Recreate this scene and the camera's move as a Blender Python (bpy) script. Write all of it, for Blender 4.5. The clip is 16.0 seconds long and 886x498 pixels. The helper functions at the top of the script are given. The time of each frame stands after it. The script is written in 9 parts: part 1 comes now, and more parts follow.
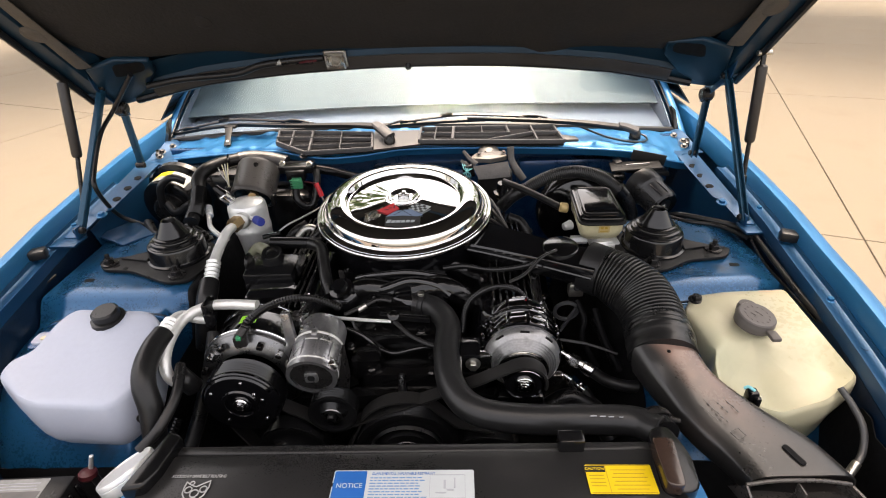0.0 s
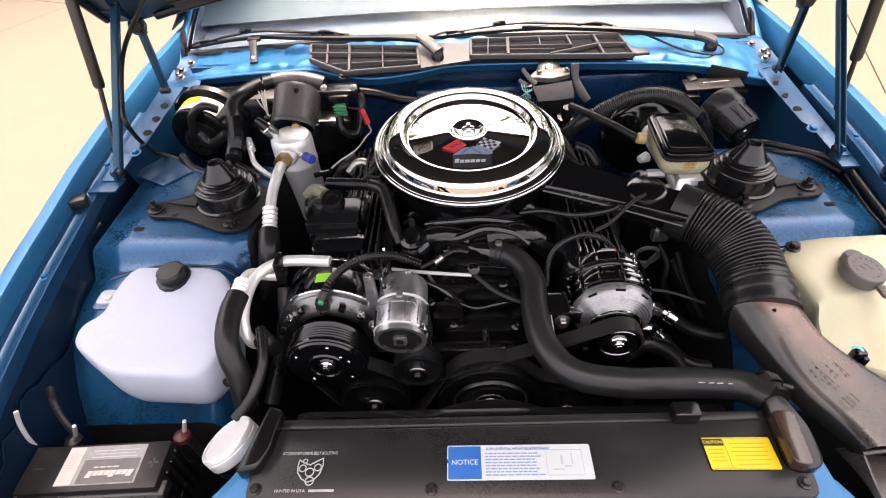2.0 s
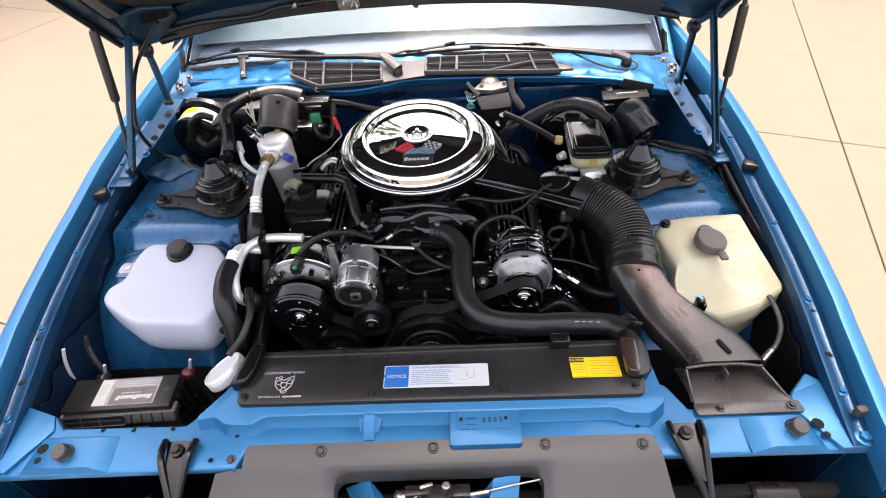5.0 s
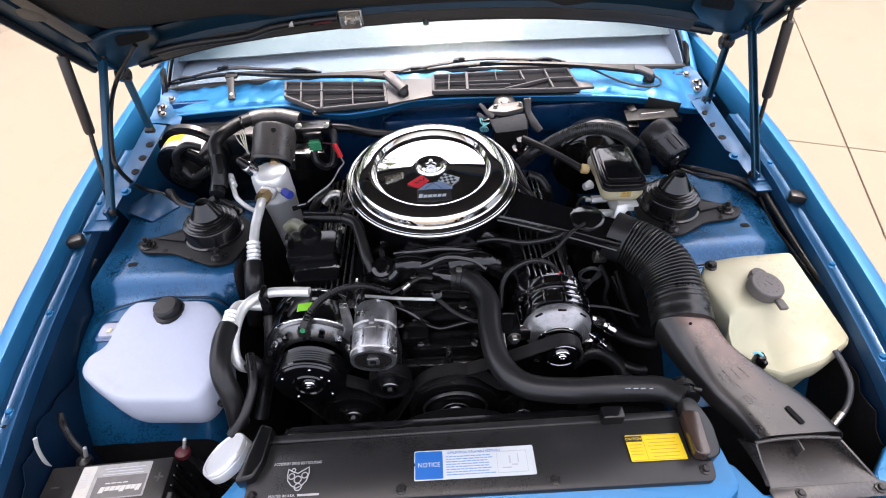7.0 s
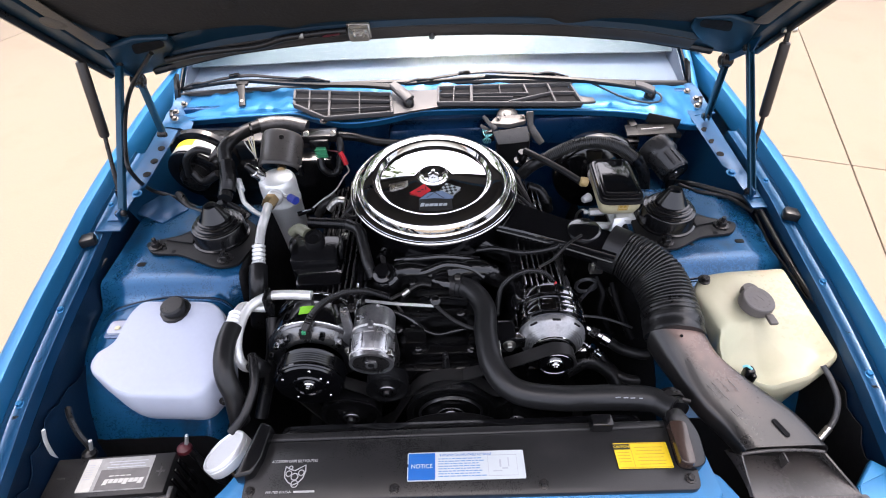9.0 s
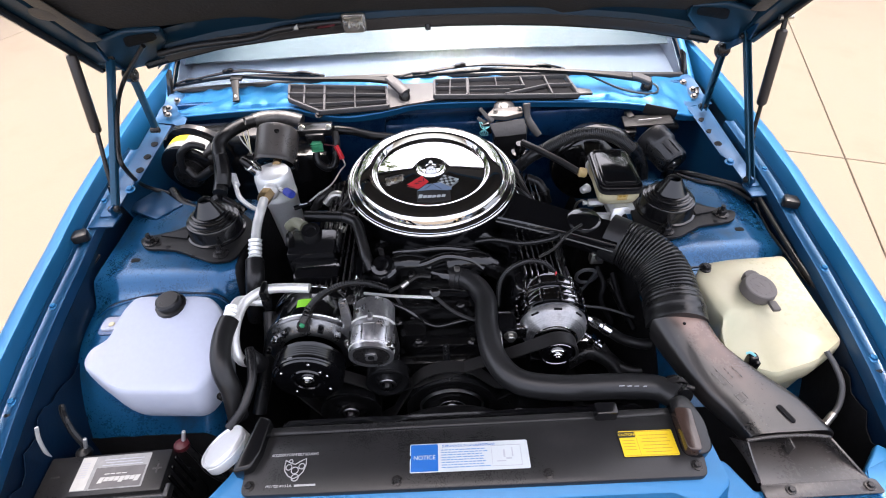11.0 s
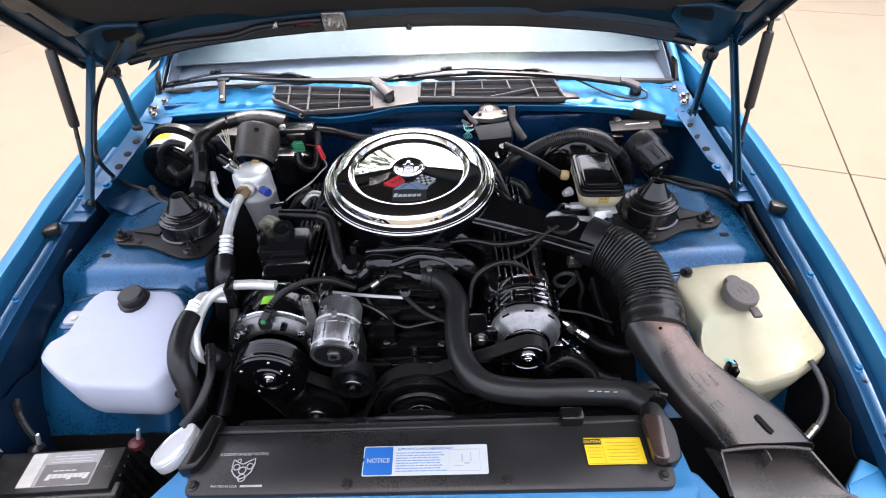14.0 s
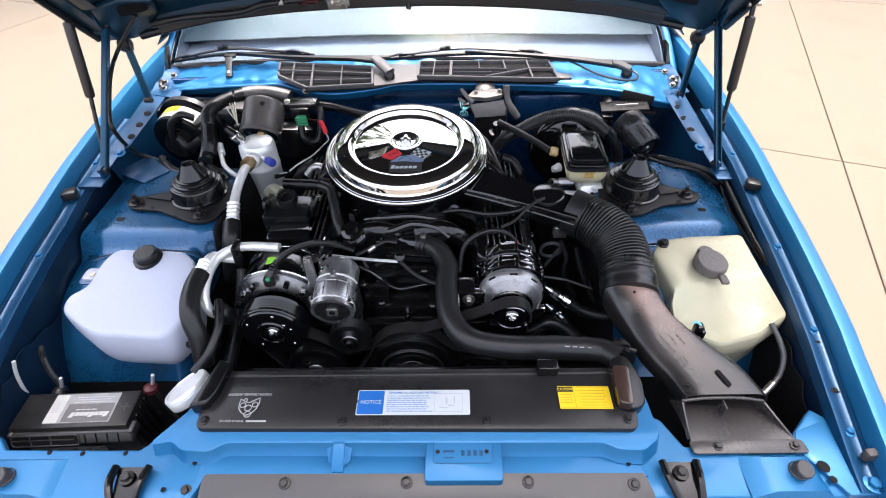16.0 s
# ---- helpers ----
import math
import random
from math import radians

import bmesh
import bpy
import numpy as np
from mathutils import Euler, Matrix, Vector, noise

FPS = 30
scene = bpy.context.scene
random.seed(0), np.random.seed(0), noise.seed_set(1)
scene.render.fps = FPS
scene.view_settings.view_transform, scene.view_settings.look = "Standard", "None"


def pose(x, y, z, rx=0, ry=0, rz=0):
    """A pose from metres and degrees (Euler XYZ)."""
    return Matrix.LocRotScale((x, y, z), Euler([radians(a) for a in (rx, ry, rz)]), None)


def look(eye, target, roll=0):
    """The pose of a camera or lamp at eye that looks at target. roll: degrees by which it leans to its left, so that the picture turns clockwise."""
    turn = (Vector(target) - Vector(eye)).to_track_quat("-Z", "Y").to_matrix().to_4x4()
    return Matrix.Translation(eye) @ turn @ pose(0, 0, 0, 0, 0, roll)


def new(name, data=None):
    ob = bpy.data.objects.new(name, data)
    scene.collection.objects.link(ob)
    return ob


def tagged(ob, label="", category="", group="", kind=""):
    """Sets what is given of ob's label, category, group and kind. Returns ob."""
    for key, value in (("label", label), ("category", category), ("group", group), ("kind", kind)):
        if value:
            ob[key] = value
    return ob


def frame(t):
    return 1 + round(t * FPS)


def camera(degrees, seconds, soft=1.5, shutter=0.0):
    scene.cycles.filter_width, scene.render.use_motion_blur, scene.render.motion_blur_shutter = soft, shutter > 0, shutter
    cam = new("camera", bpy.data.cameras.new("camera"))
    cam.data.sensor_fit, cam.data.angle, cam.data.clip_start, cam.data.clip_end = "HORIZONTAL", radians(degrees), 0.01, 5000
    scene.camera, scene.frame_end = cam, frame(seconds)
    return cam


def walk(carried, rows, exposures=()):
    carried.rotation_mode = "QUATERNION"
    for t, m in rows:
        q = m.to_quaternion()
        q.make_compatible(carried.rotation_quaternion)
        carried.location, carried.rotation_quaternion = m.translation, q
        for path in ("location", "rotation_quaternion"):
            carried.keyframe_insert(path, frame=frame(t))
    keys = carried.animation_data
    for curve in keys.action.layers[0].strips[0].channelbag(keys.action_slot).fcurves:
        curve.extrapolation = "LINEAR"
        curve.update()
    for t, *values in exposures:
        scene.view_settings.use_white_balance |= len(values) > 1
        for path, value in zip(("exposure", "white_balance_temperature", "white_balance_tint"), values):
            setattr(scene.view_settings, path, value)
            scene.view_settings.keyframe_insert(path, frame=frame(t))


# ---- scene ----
cam = camera(82.0, 16.0, soft=1.05)
PATH = [
    (0, (0.113, 0.086, 1.463), (0.053, 1.801, 0.435), -2.4),
    (0.5, (0.073, 0.107, 1.449), (0.024, 1.758, 0.320), -2.4),
    (1, (0.002, 0.153, 1.475), (-0.066, 1.724, 0.238), -3.0),
    (1.5, (-0.031, 0.176, 1.500), (-0.104, 1.681, 0.185), -3.4),
    (2, (-0.035, 0.202, 1.514), (-0.101, 1.664, 0.151), -3.6),
    (2.2, (-0.048, 0.096, 1.607), (-0.1, 1.565, 0.251), -3.2),
    (2.5, (-0.054, 0.044, 1.637), (-0.083, 1.534, 0.303), -3.0),
    (3, (-0.06, 0.04, 1.637), (-0.089, 1.516, 0.287), -3.3),
    (3.5, (-0.034, -0.006, 1.627), (-0.078, 1.463, 0.27), -3.5),
    (3.7, (-0.011, -0.038, 1.627), (-0.064, 1.435, 0.275), -3.7),
    (5.8, (0.083, 0.049, 1.65), (0.05, 1.512, 0.286), -3.6),
    (6, (0.059, 0.086, 1.644), (0.033, 1.55, 0.281), -3.8),
    (6.5, (0.008, 0.139, 1.647), (0.01, 1.596, 0.277), -3.6),
    (7, (0.0, 0.152, 1.643), (0.012, 1.605, 0.269), -3.2),
    (7.5, (0.007, 0.145, 1.646), (0.018, 1.599, 0.272), -2.7),
    (8, (0.015, 0.138, 1.648), (0.018, 1.599, 0.281), -2.3),
    (8.5, (0.012, 0.136, 1.658), (0.008, 1.601, 0.297), -2.2),
    (9, (0.012, 0.132, 1.664), (0.005, 1.605, 0.31), -2.3),
    (11.5, (-0.006, 0.121, 1.635), (0.017, 1.601, 0.29), -2.4),
    (12, (-0.023, 0.103, 1.631), (0.013, 1.597, 0.302), -2.2),
    (12.5, (-0.015, 0.083, 1.612), (0.028, 1.593, 0.302), -2.2),
    (13, (0.018, 0.101, 1.595), (0.054, 1.621, 0.296), -2.4),
    (13.5, (0.055, 0.121, 1.599), (0.068, 1.645, 0.304), -2.5),
    (14, (0.077, 0.122, 1.593), (0.057, 1.641, 0.293), -2.3),
    (14.5, (0.103, 0.107, 1.597), (0.055, 1.617, 0.286), -2.1),
    (15, (0.117, 0.087, 1.597), (0.057, 1.582, 0.27), -1.8),
    (15.5, (0.109, 0.078, 1.609), (0.056, 1.562, 0.269), -1.6),
    (16, (0.098, 0.042, 1.612), (0.068, 1.523, 0.269), -1.5),
]
walk(cam, [(t, look(eye, target, roll)) for t, eye, target, roll in PATH], exposures=[(0, 2.43, 7950, 14), (0.6, 2.70, 7950, 15), (1.5, 2.82, 7800, 17), (2.5, 2.72, 7830, 22), (3.5, 2.65, 7630, 20), (6, 2.66, 6960, 17), (8, 2.69, 6700, 17), (12, 2.70, 6700, 16), (16, 2.69, 6580, 15)])


# ---- sky and sun ----
SUN_EL, SUN_AZ = radians(74), radians(8)      # azimuth from +y towards +x
world = bpy.data.worlds.new("sky")
scene.world = world
world.use_nodes = True
wn = world.node_tree
sky = wn.nodes.new("ShaderNodeTexSky")
sky.sky_type, sky.sun_disc, sky.sun_elevation, sky.sun_rotation = "NISHITA", False, SUN_EL, SUN_AZ
sky.air_density, sky.dust_density, sky.ozone_density = 1.0, 5.0, 1.0
haze = wn.nodes.new("ShaderNodeHueSaturation")
haze.inputs["Saturation"].default_value = 0.52
wn.links.new(sky.outputs["Color"], haze.inputs["Color"])
wn.links.new(haze.outputs["Color"], wn.nodes["Background"].inputs["Color"])
wn.nodes["Background"].inputs["Strength"].default_value = 0.15
sun_way = Vector((math.sin(SUN_AZ) * math.cos(SUN_EL), math.cos(SUN_AZ) * math.cos(SUN_EL), math.sin(SUN_EL)))
sun = new("sun", bpy.data.lights.new("sun", "SUN"))
sun.data.energy, sun.data.angle, sun.data.color = 0.9, radians(20), (1.0, 0.95, 0.88)
sun.matrix_world = look(sun_way * 20, (0, 0, 0))


# ---- materials ----
def mat(name, color, rough=0.5, metal=0.0, coat=0.0, vary=0.15, scale=6.0, grain=120.0, bump=0.05, spec=0.5, trans=0.0, sss=0.0, wear=None, wear_amount=0.0, ior=1.45, detail=5.0):
    m = bpy.data.materials.new(name)
    m.use_nodes = True
    nt = m.node_tree
    b = nt.nodes["Principled BSDF"]
    co = nt.nodes.new("ShaderNodeTexCoord")
    big, fine = nt.nodes.new("ShaderNodeTexNoise"), nt.nodes.new("ShaderNodeTexNoise")
    big.inputs["Scale"].default_value, big.inputs["Detail"].default_value, big.inputs["Roughness"].default_value = scale, detail, 0.6
    fine.inputs["Scale"].default_value, fine.inputs["Detail"].default_value = grain, 3
    for n in (big, fine):
        nt.links.new(co.outputs["Object"], n.inputs["Vector"])
    mixn = nt.nodes.new("ShaderNodeMix")
    mixn.data_type = "FLOAT"
    mixn.inputs["Factor"].default_value = 0.35
    nt.links.new(big.outputs["Fac"], mixn.inputs[2])
    nt.links.new(fine.outputs["Fac"], mixn.inputs[3])
    ramp = nt.nodes.new("ShaderNodeMapRange")
    ramp.inputs["From Min"].default_value, ramp.inputs["From Max"].default_value = 0.3, 0.7
    ramp.inputs["To Min"].default_value, ramp.inputs["To Max"].default_value = 1 - vary, 1 + vary
    nt.links.new(mixn.outputs[0], ramp.inputs["Value"])
    col = nt.nodes.new("ShaderNodeMix")
    col.data_type, col.blend_type = "RGBA", "MULTIPLY"
    col.inputs["Factor"].default_value = 1.0
    col.inputs[6].default_value = (*color, 1)
    nt.links.new(ramp.outputs["Result"], col.inputs[7])
    out = col.outputs[2]
    if wear:
        wr = nt.nodes.new("ShaderNodeMapRange")
        wr.inputs["From Min"].default_value, wr.inputs["From Max"].default_value = 0.56, 0.68
        wr.inputs["To Max"].default_value = wear_amount
        nt.links.new(big.outputs["Fac"], wr.inputs["Value"])
        wm = nt.nodes.new("ShaderNodeMix")
        wm.data_type = "RGBA"
        wm.inputs[7].default_value = (*wear, 1)
        nt.links.new(wr.outputs["Result"], wm.inputs["Factor"])
        nt.links.new(out, wm.inputs[6])
        out = wm.outputs[2]
    nt.links.new(out, b.inputs["Base Color"])
    rr = nt.nodes.new("ShaderNodeMapRange")
    rr.inputs["From Min"].default_value, rr.inputs["From Max"].default_value = 0.3, 0.7
    rr.inputs["To Min"].default_value, rr.inputs["To Max"].default_value = max(rough * 0.8, 0.0), min(rough * 1.25, 1)
    nt.links.new(mixn.outputs[0], rr.inputs["Value"])
    nt.links.new(rr.outputs["Result"], b.inputs["Roughness"])
    b.inputs["Metallic"].default_value, b.inputs["Coat Weight"].default_value = metal, coat
    b.inputs["Coat Roughness"].default_value = 0.08
    b.inputs["Specular IOR Level"].default_value, b.inputs["IOR"].default_value = spec, ior
    b.inputs["Transmission Weight"].default_value = trans
    if sss:
        b.inputs["Subsurface Weight"].default_value = sss
        b.inputs["Subsurface Radius"].default_value = (0.02, 0.02, 0.02)
    if bump:
        bp = nt.nodes.new("ShaderNodeBump")
        bp.inputs["Strength"].default_value, bp.inputs["Distance"].default_value = bump, 0.002
        nt.links.new(fine.outputs["Fac"], bp.inputs["Height"])
        nt.links.new(bp.outputs["Normal"], b.inputs["Normal"])
    return m


BLUE = mat("blue_metallic_paint", (0.0040, 0.102, 0.238), 0.42, 0.42, 0.12, 0.10, 5, 900, 0.015, wear=(0.02, 0.11, 0.26), wear_amount=0.3)
# Body blue darkened for shade inside the bay; the wheelhouse copy adds dust smudges.
BLUE_BAY = mat("body_blue_bay_shade", (0.0018, 0.044, 0.110), 0.40, 0.40, 0.15, 0.2, 7, 500, 0.03, wear=(0.012, 0.04, 0.08), wear_amount=0.7)
WHEEL_B = mat("dusty_blue_bay_shade", (0.0028, 0.060, 0.145), 0.28, 0.40, 0.35, 0.35, 9, 260, 0.12, spec=0.4, wear=(0.010, 0.026, 0.048), wear_amount=0.8)
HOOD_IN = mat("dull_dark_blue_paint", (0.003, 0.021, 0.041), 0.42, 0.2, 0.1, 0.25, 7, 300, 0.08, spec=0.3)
GRILLE = mat("weathered_grille_plastic", (0.040, 0.039, 0.041), 0.44, 0, 0, 0.3, 14, 300, 0.1, spec=0.4)
MESH = mat("dark_vent_screen", (0.012, 0.012, 0.013), 0.9, 0, 0, 0.3, 60, 500, 0.3, spec=0.05)
WIPER_G = mat("weathered_wiper_paint", (0.009, 0.009, 0.0095), 0.42, 0, 0, 0.25, 12, 300, 0.05, spec=0.35)
DUCT = mat("faded_brown_black_plastic", (0.011, 0.0105, 0.0103), 0.30, 0, 0.2, 0.25, 7, 200, 0.03, spec=0.45, wear=(0.05, 0.034, 0.028), wear_amount=0.4, detail=1.5)


def sun_fade(m, a, b, half, color):
    """Faded plastic: a pale brown streak along the line from a to b, strongest at a, broken up by noise."""
    nt = m.node_tree
    bsdf = nt.nodes["Principled BSDF"]
    old = bsdf.inputs["Base Color"].links[0].from_socket
    co = nt.nodes.new("ShaderNodeTexCoord")
    u = (Vector(b) - Vector(a)).normalized()

    def math_node(kind, x, y=None):
        n = nt.nodes.new("ShaderNodeMath")
        n.operation = kind
        for k, v in enumerate((x, y)):
            if v is None:
                continue
            if isinstance(v, (int, float)):
                n.inputs[k].default_value = v
            else:
                nt.links.new(v, n.inputs[k])
        return n.outputs[0]

    def along(way):
        d = nt.nodes.new("ShaderNodeVectorMath")
        d.operation = "DOT_PRODUCT"
        d.inputs[1].default_value = way
        nt.links.new(rel.outputs[0], d.inputs[0])
        return d.outputs["Value"]

    def ramp(v, x0, x1, y0, y1):
        r = nt.nodes.new("ShaderNodeMapRange")
        r.interpolation_type = "SMOOTHSTEP"
        for key, val in (("From Min", x0), ("From Max", x1), ("To Min", y0), ("To Max", y1)):
            r.inputs[key].default_value = val
        nt.links.new(v, r.inputs["Value"])
        return r.outputs["Result"]

    rel = nt.nodes.new("ShaderNodeVectorMath")
    rel.operation = "SUBTRACT"
    rel.inputs[1].default_value = a
    nt.links.new(co.outputs["Object"], rel.inputs[0])
    length = (Vector(b) - Vector(a)).length
    off = math_node("ABSOLUTE", along((-u.y, u.x, 0)))
    streak = math_node("MULTIPLY", ramp(off, half * 0.25, half, 1.0, 0.0), ramp(along(u), -0.02, length, 1.0, 0.0))
    grain = nt.nodes.new("ShaderNodeTexNoise")
    grain.inputs["Scale"].default_value, grain.inputs["Detail"].default_value = 28, 6
    nt.links.new(co.outputs["Object"], grain.inputs["Vector"])
    fac = math_node("MULTIPLY", streak, ramp(grain.outputs["Fac"], 0.25, 0.65, 0.55, 1.0))
    mx = nt.nodes.new("ShaderNodeMix")
    mx.data_type = "RGBA"
    mx.inputs[7].default_value = (*color, 1)
    nt.links.new(fac, mx.inputs["Factor"])
    nt.links.new(old, mx.inputs[6])
    nt.links.new(mx.outputs[2], bsdf.inputs["Base Color"])


sun_fade(DUCT, (0.462, 0.745, 0.0), (0.575, 0.530, 0.0), 0.040, (0.21, 0.132, 0.103))
BLACK_P = mat("black_plastic", (0.0045, 0.0045, 0.005), 0.16, 0, 0, 0.25, 8, 300, 0.05, spec=0.36)
BLACK_SATIN = mat("satin_black_plastic", (0.0130, 0.0128, 0.0132), 0.30, 0, 0, 0.25, 5, 500, 0.04, spec=0.3, wear=(0.026, 0.025, 0.025), wear_amount=0.5)
RUBBER = mat("black_rubber", (0.0085, 0.0085, 0.009), 0.30, 0, 0, 0.3, 12, 400, 0.06, spec=0.34, wear=(0.016, 0.015, 0.014), wear_amount=0.5)
GLOSS = mat("gloss_black_enamel", (0.003, 0.003, 0.0035), 0.10, 0, 0.3, 0.2, 10, 200, 0.05, spec=0.5)
CAST = mat("black_engine_enamel", (0.0028, 0.0027, 0.0029), 0.12, 0, 0.1, 0.3, 20, 160, 0.35, spec=0.45)
CHROME = mat("chrome", (0.62, 0.62, 0.61), 0.035, 1.0, 0, 0.02, 3, 50, 0.0)
ALU = mat("raw_aluminium", (0.60, 0.60, 0.59), 0.36, 0.7, 0, 0.12, 14, 260, 0.10, wear=(0.42, 0.41, 0.39), wear_amount=0.5, detail=3)
ALU_B = mat("polished_aluminium", (0.62, 0.62, 0.62), 0.20, 1.0, 0, 0.08, 12, 300, 0.04, wear=(0.40, 0.40, 0.40), wear_amount=0.4, detail=3)
BRIGHT = mat("dull_chrome", (0.74, 0.74, 0.73), 0.10, 1.0, 0, 0.04, 9, 200, 0.03)
CHROME_K = mat("black_chrome", (0.20, 0.20, 0.21), 0.10, 1.0, 0, 0.1, 20, 300, 0.03)
TAN = mat("tan_sticker", (0.42, 0.30, 0.13), 0.5, 0, 0, 0.06, 20, 100, 0)
SLEEVE = mat("shiny_grey_sleeve", (0.040, 0.038, 0.038), 0.36, 0.1, 0, 0.5, 40, 120, 0.6, spec=0.6)
SATIN_S = mat("satin_black_servo", (0.012, 0.012, 0.013), 0.3, 0, 0, 0.15, 9, 300, 0.05, spec=0.5)
ALU_C = mat("dull_can_aluminium", (0.66, 0.665, 0.65), 0.33, 0.40, 0, 0.10, 14, 260, 0.06, wear=(0.52, 0.52, 0.51), wear_amount=0.5, detail=3)
PRINT_W = mat("faded_white_print", (0.30, 0.30, 0.30), 0.5, 0, 0, 0.2, 40, 100, 0)
ALU_K = mat("greyed_cast_aluminium", (0.17, 0.17, 0.175), 0.30, 1.0, 0, 0.15, 30, 300, 0.10, wear=(0.22, 0.22, 0.22), wear_amount=0.5, detail=3)
SHIELD = mat("pale_blue_enamel", (0.15, 0.21, 0.31), 0.35, 0.2, 0, 0.05, 20, 100, 0)
GREY_G = mat("greenish_grey_plastic", (0.13, 0.13, 0.09), 0.45, 0, 0, 0.1, 20, 200, 0.05)
BELLOWS = mat("dusty_black_rubber", (0.0085, 0.0085, 0.0088), 0.30, 0, 0, 0.4, 25, 300, 0.04, spec=0.45, wear=(0.020, 0.0195, 0.019), wear_amount=0.4)
MOUTH = mat("worn_black_duct_plastic", (0.042, 0.038, 0.036), 0.28, 0, 0.0, 0.25, 9, 200, 0.03, spec=0.5, wear=(0.022, 0.020, 0.019), wear_amount=0.5, detail=2)
GREY_H = mat("grey_hose_rubber", (0.032, 0.033, 0.036), 0.4, 0, 0, 0.15, 20, 200, 0.05)
CAP_B = mat("faded_brown_plastic", (0.030, 0.018, 0.014), 0.20, 0, 0.2, 0.3, 14, 200, 0.04, spec=0.5, wear=(0.070, 0.044, 0.034), wear_amount=0.5, detail=2)
HOSE = mat("dull_black_hose_rubber", (0.0095, 0.0095, 0.0100), 0.38, 0, 0, 0.2, 9, 300, 0.05, spec=0.4, wear=(0.026, 0.025, 0.024), wear_amount=0.5)
BELT = mat("dusty_belt_rubber", (0.0135, 0.013, 0.013), 0.45, 0, 0, 0.2, 20, 300, 0.06, spec=0.3)
PULLEY = mat("worn_black_pulley", (0.009, 0.009, 0.0095), 0.18, 0.3, 0, 0.25, 20, 300, 0.06, spec=0.6, wear=(0.05, 0.05, 0.05), wear_amount=0.4)
# Body blue taken almost to black for the shade under the fender flanges.
APRON = mat("shade_dark_apron_blue", (0.0012, 0.010, 0.027), 0.40, 0.1, 0.2, 0.4, 8, 200, 0.1, spec=0.3)
COVER = mat("grey_black_cover_plastic", (0.025, 0.025, 0.026), 0.36, 0, 0, 0.18, 3, 250, 0.03, spec=0.5, wear=(0.05, 0.049, 0.048), wear_amount=0.5, detail=2)
BOOT = mat("glossy_black_rubber", (0.0045, 0.0045, 0.005), 0.16, 0, 0, 0.25, 20, 250, 0.04, spec=0.55)
# Body blue darkened for the shade at the back of the bay.
FIREWALL = mat("deep_bay_shade_blue", (0.004, 0.042, 0.120), 0.28, 0.2, 0.5, 0.3, 8, 300, 0.06)
SEAL = mat("weathered_grey_rubber", (0.036, 0.034, 0.033), 0.45, 0, 0, 0.3, 14, 200, 0.1, spec=0.4)
CAST_AL = mat("rough_cast_aluminium", (0.36, 0.36, 0.37), 0.30, 0.9, 0, 0.25, 30, 260, 0.10, wear=(0.20, 0.20, 0.205), wear_amount=0.5, detail=3)
WHITE_AL = mat("oxidised_white_aluminium", (0.26, 0.26, 0.262), 0.34, 0.75, 0, 0.25, 26, 300, 0.12, wear=(0.13, 0.13, 0.135), wear_amount=0.7, detail=3)
CAST_T = mat("dusty_tan_casting", (0.085, 0.079, 0.075), 0.42, 0.3, 0, 0.3, 30, 260, 0.3, spec=0.5, wear=(0.07, 0.064, 0.060), wear_amount=0.6)
MOUNT = mat("flat_black_mount_paint", (0.0065, 0.0064, 0.0066), 0.48, 0, 0, 0.3, 12, 260, 0.12, spec=0.28)
HINGE_P = mat("flat_teal_hinge_paint", (0.006, 0.044, 0.082), 0.42, 0.2, 0.1, 0.25, 14, 300, 0.06, spec=0.3)
STRUT = mat("brown_black_strut_paint", (0.017, 0.0145, 0.0140), 0.36, 0, 0, 0.2, 16, 300, 0.04, spec=0.5)
FELT_E = mat("shiny_felt_binding", (0.060, 0.055, 0.050), 0.55, 0, 0, 0.4, 14, 200, 0.3, spec=0.4)
SATIN_CAN = mat("satin_black_can", (0.046, 0.042, 0.040), 0.30, 0, 0, 0.15, 9, 300, 0.05, spec=0.5)
BROWN_R = mat("brown_aged_rubber", (0.034, 0.031, 0.030), 0.5, 0, 0, 0.2, 20, 300, 0.1)
INK_PALE = mat("pale_blue_ink", (0.10, 0.20, 0.36), 0.5, 0, 0, 0.05, 20, 100, 0)
INK_BROWN = mat("brown_ink", (0.30, 0.19, 0.015), 0.5, 0, 0, 0.05, 20, 100, 0)
INK_GREY = mat("grey_ink", (0.30, 0.31, 0.33), 0.5, 0, 0, 0.05, 20, 100, 0)
PIPE_AL = mat("dull_pipe_aluminium", (0.62, 0.62, 0.60), 0.36, 0.45, 0, 0.06, 14, 260, 0.05, wear=(0.48, 0.48, 0.46), wear_amount=0.4, detail=3)
ALU_D = mat("brushed_cap_aluminium", (0.66, 0.67, 0.67), 0.34, 0.40, 0, 0.06, 12, 200, 0.02)
STEEL = mat("zinc_plated_steel", (0.42, 0.41, 0.38), 0.35, 1.0, 0, 0.3, 60, 400, 0.2)
DARKSTEEL = mat("dark_phosphate_steel", (0.018, 0.017, 0.017), 0.28, 0.4, 0, 0.3, 40, 300, 0.2, spec=0.4)
BRASS = mat("tarnished_brass", (0.30, 0.21, 0.11), 0.4, 1.0, 0, 0.2, 40, 300, 0.2)
WHITE_T = mat("milky_white_plastic", (0.345, 0.370, 0.440), 0.42, 0, 0, 0.05, 4, 120, 0.05, spec=0.25, sss=0.15)
CREAM_T = mat("yellowed_milky_plastic", (0.405, 0.378, 0.262), 0.30, 0, 0, 0.04, 4, 120, 0.03, spec=0.3, sss=0.15, wear=(0.375, 0.380, 0.270), wear_amount=0.6, detail=0)
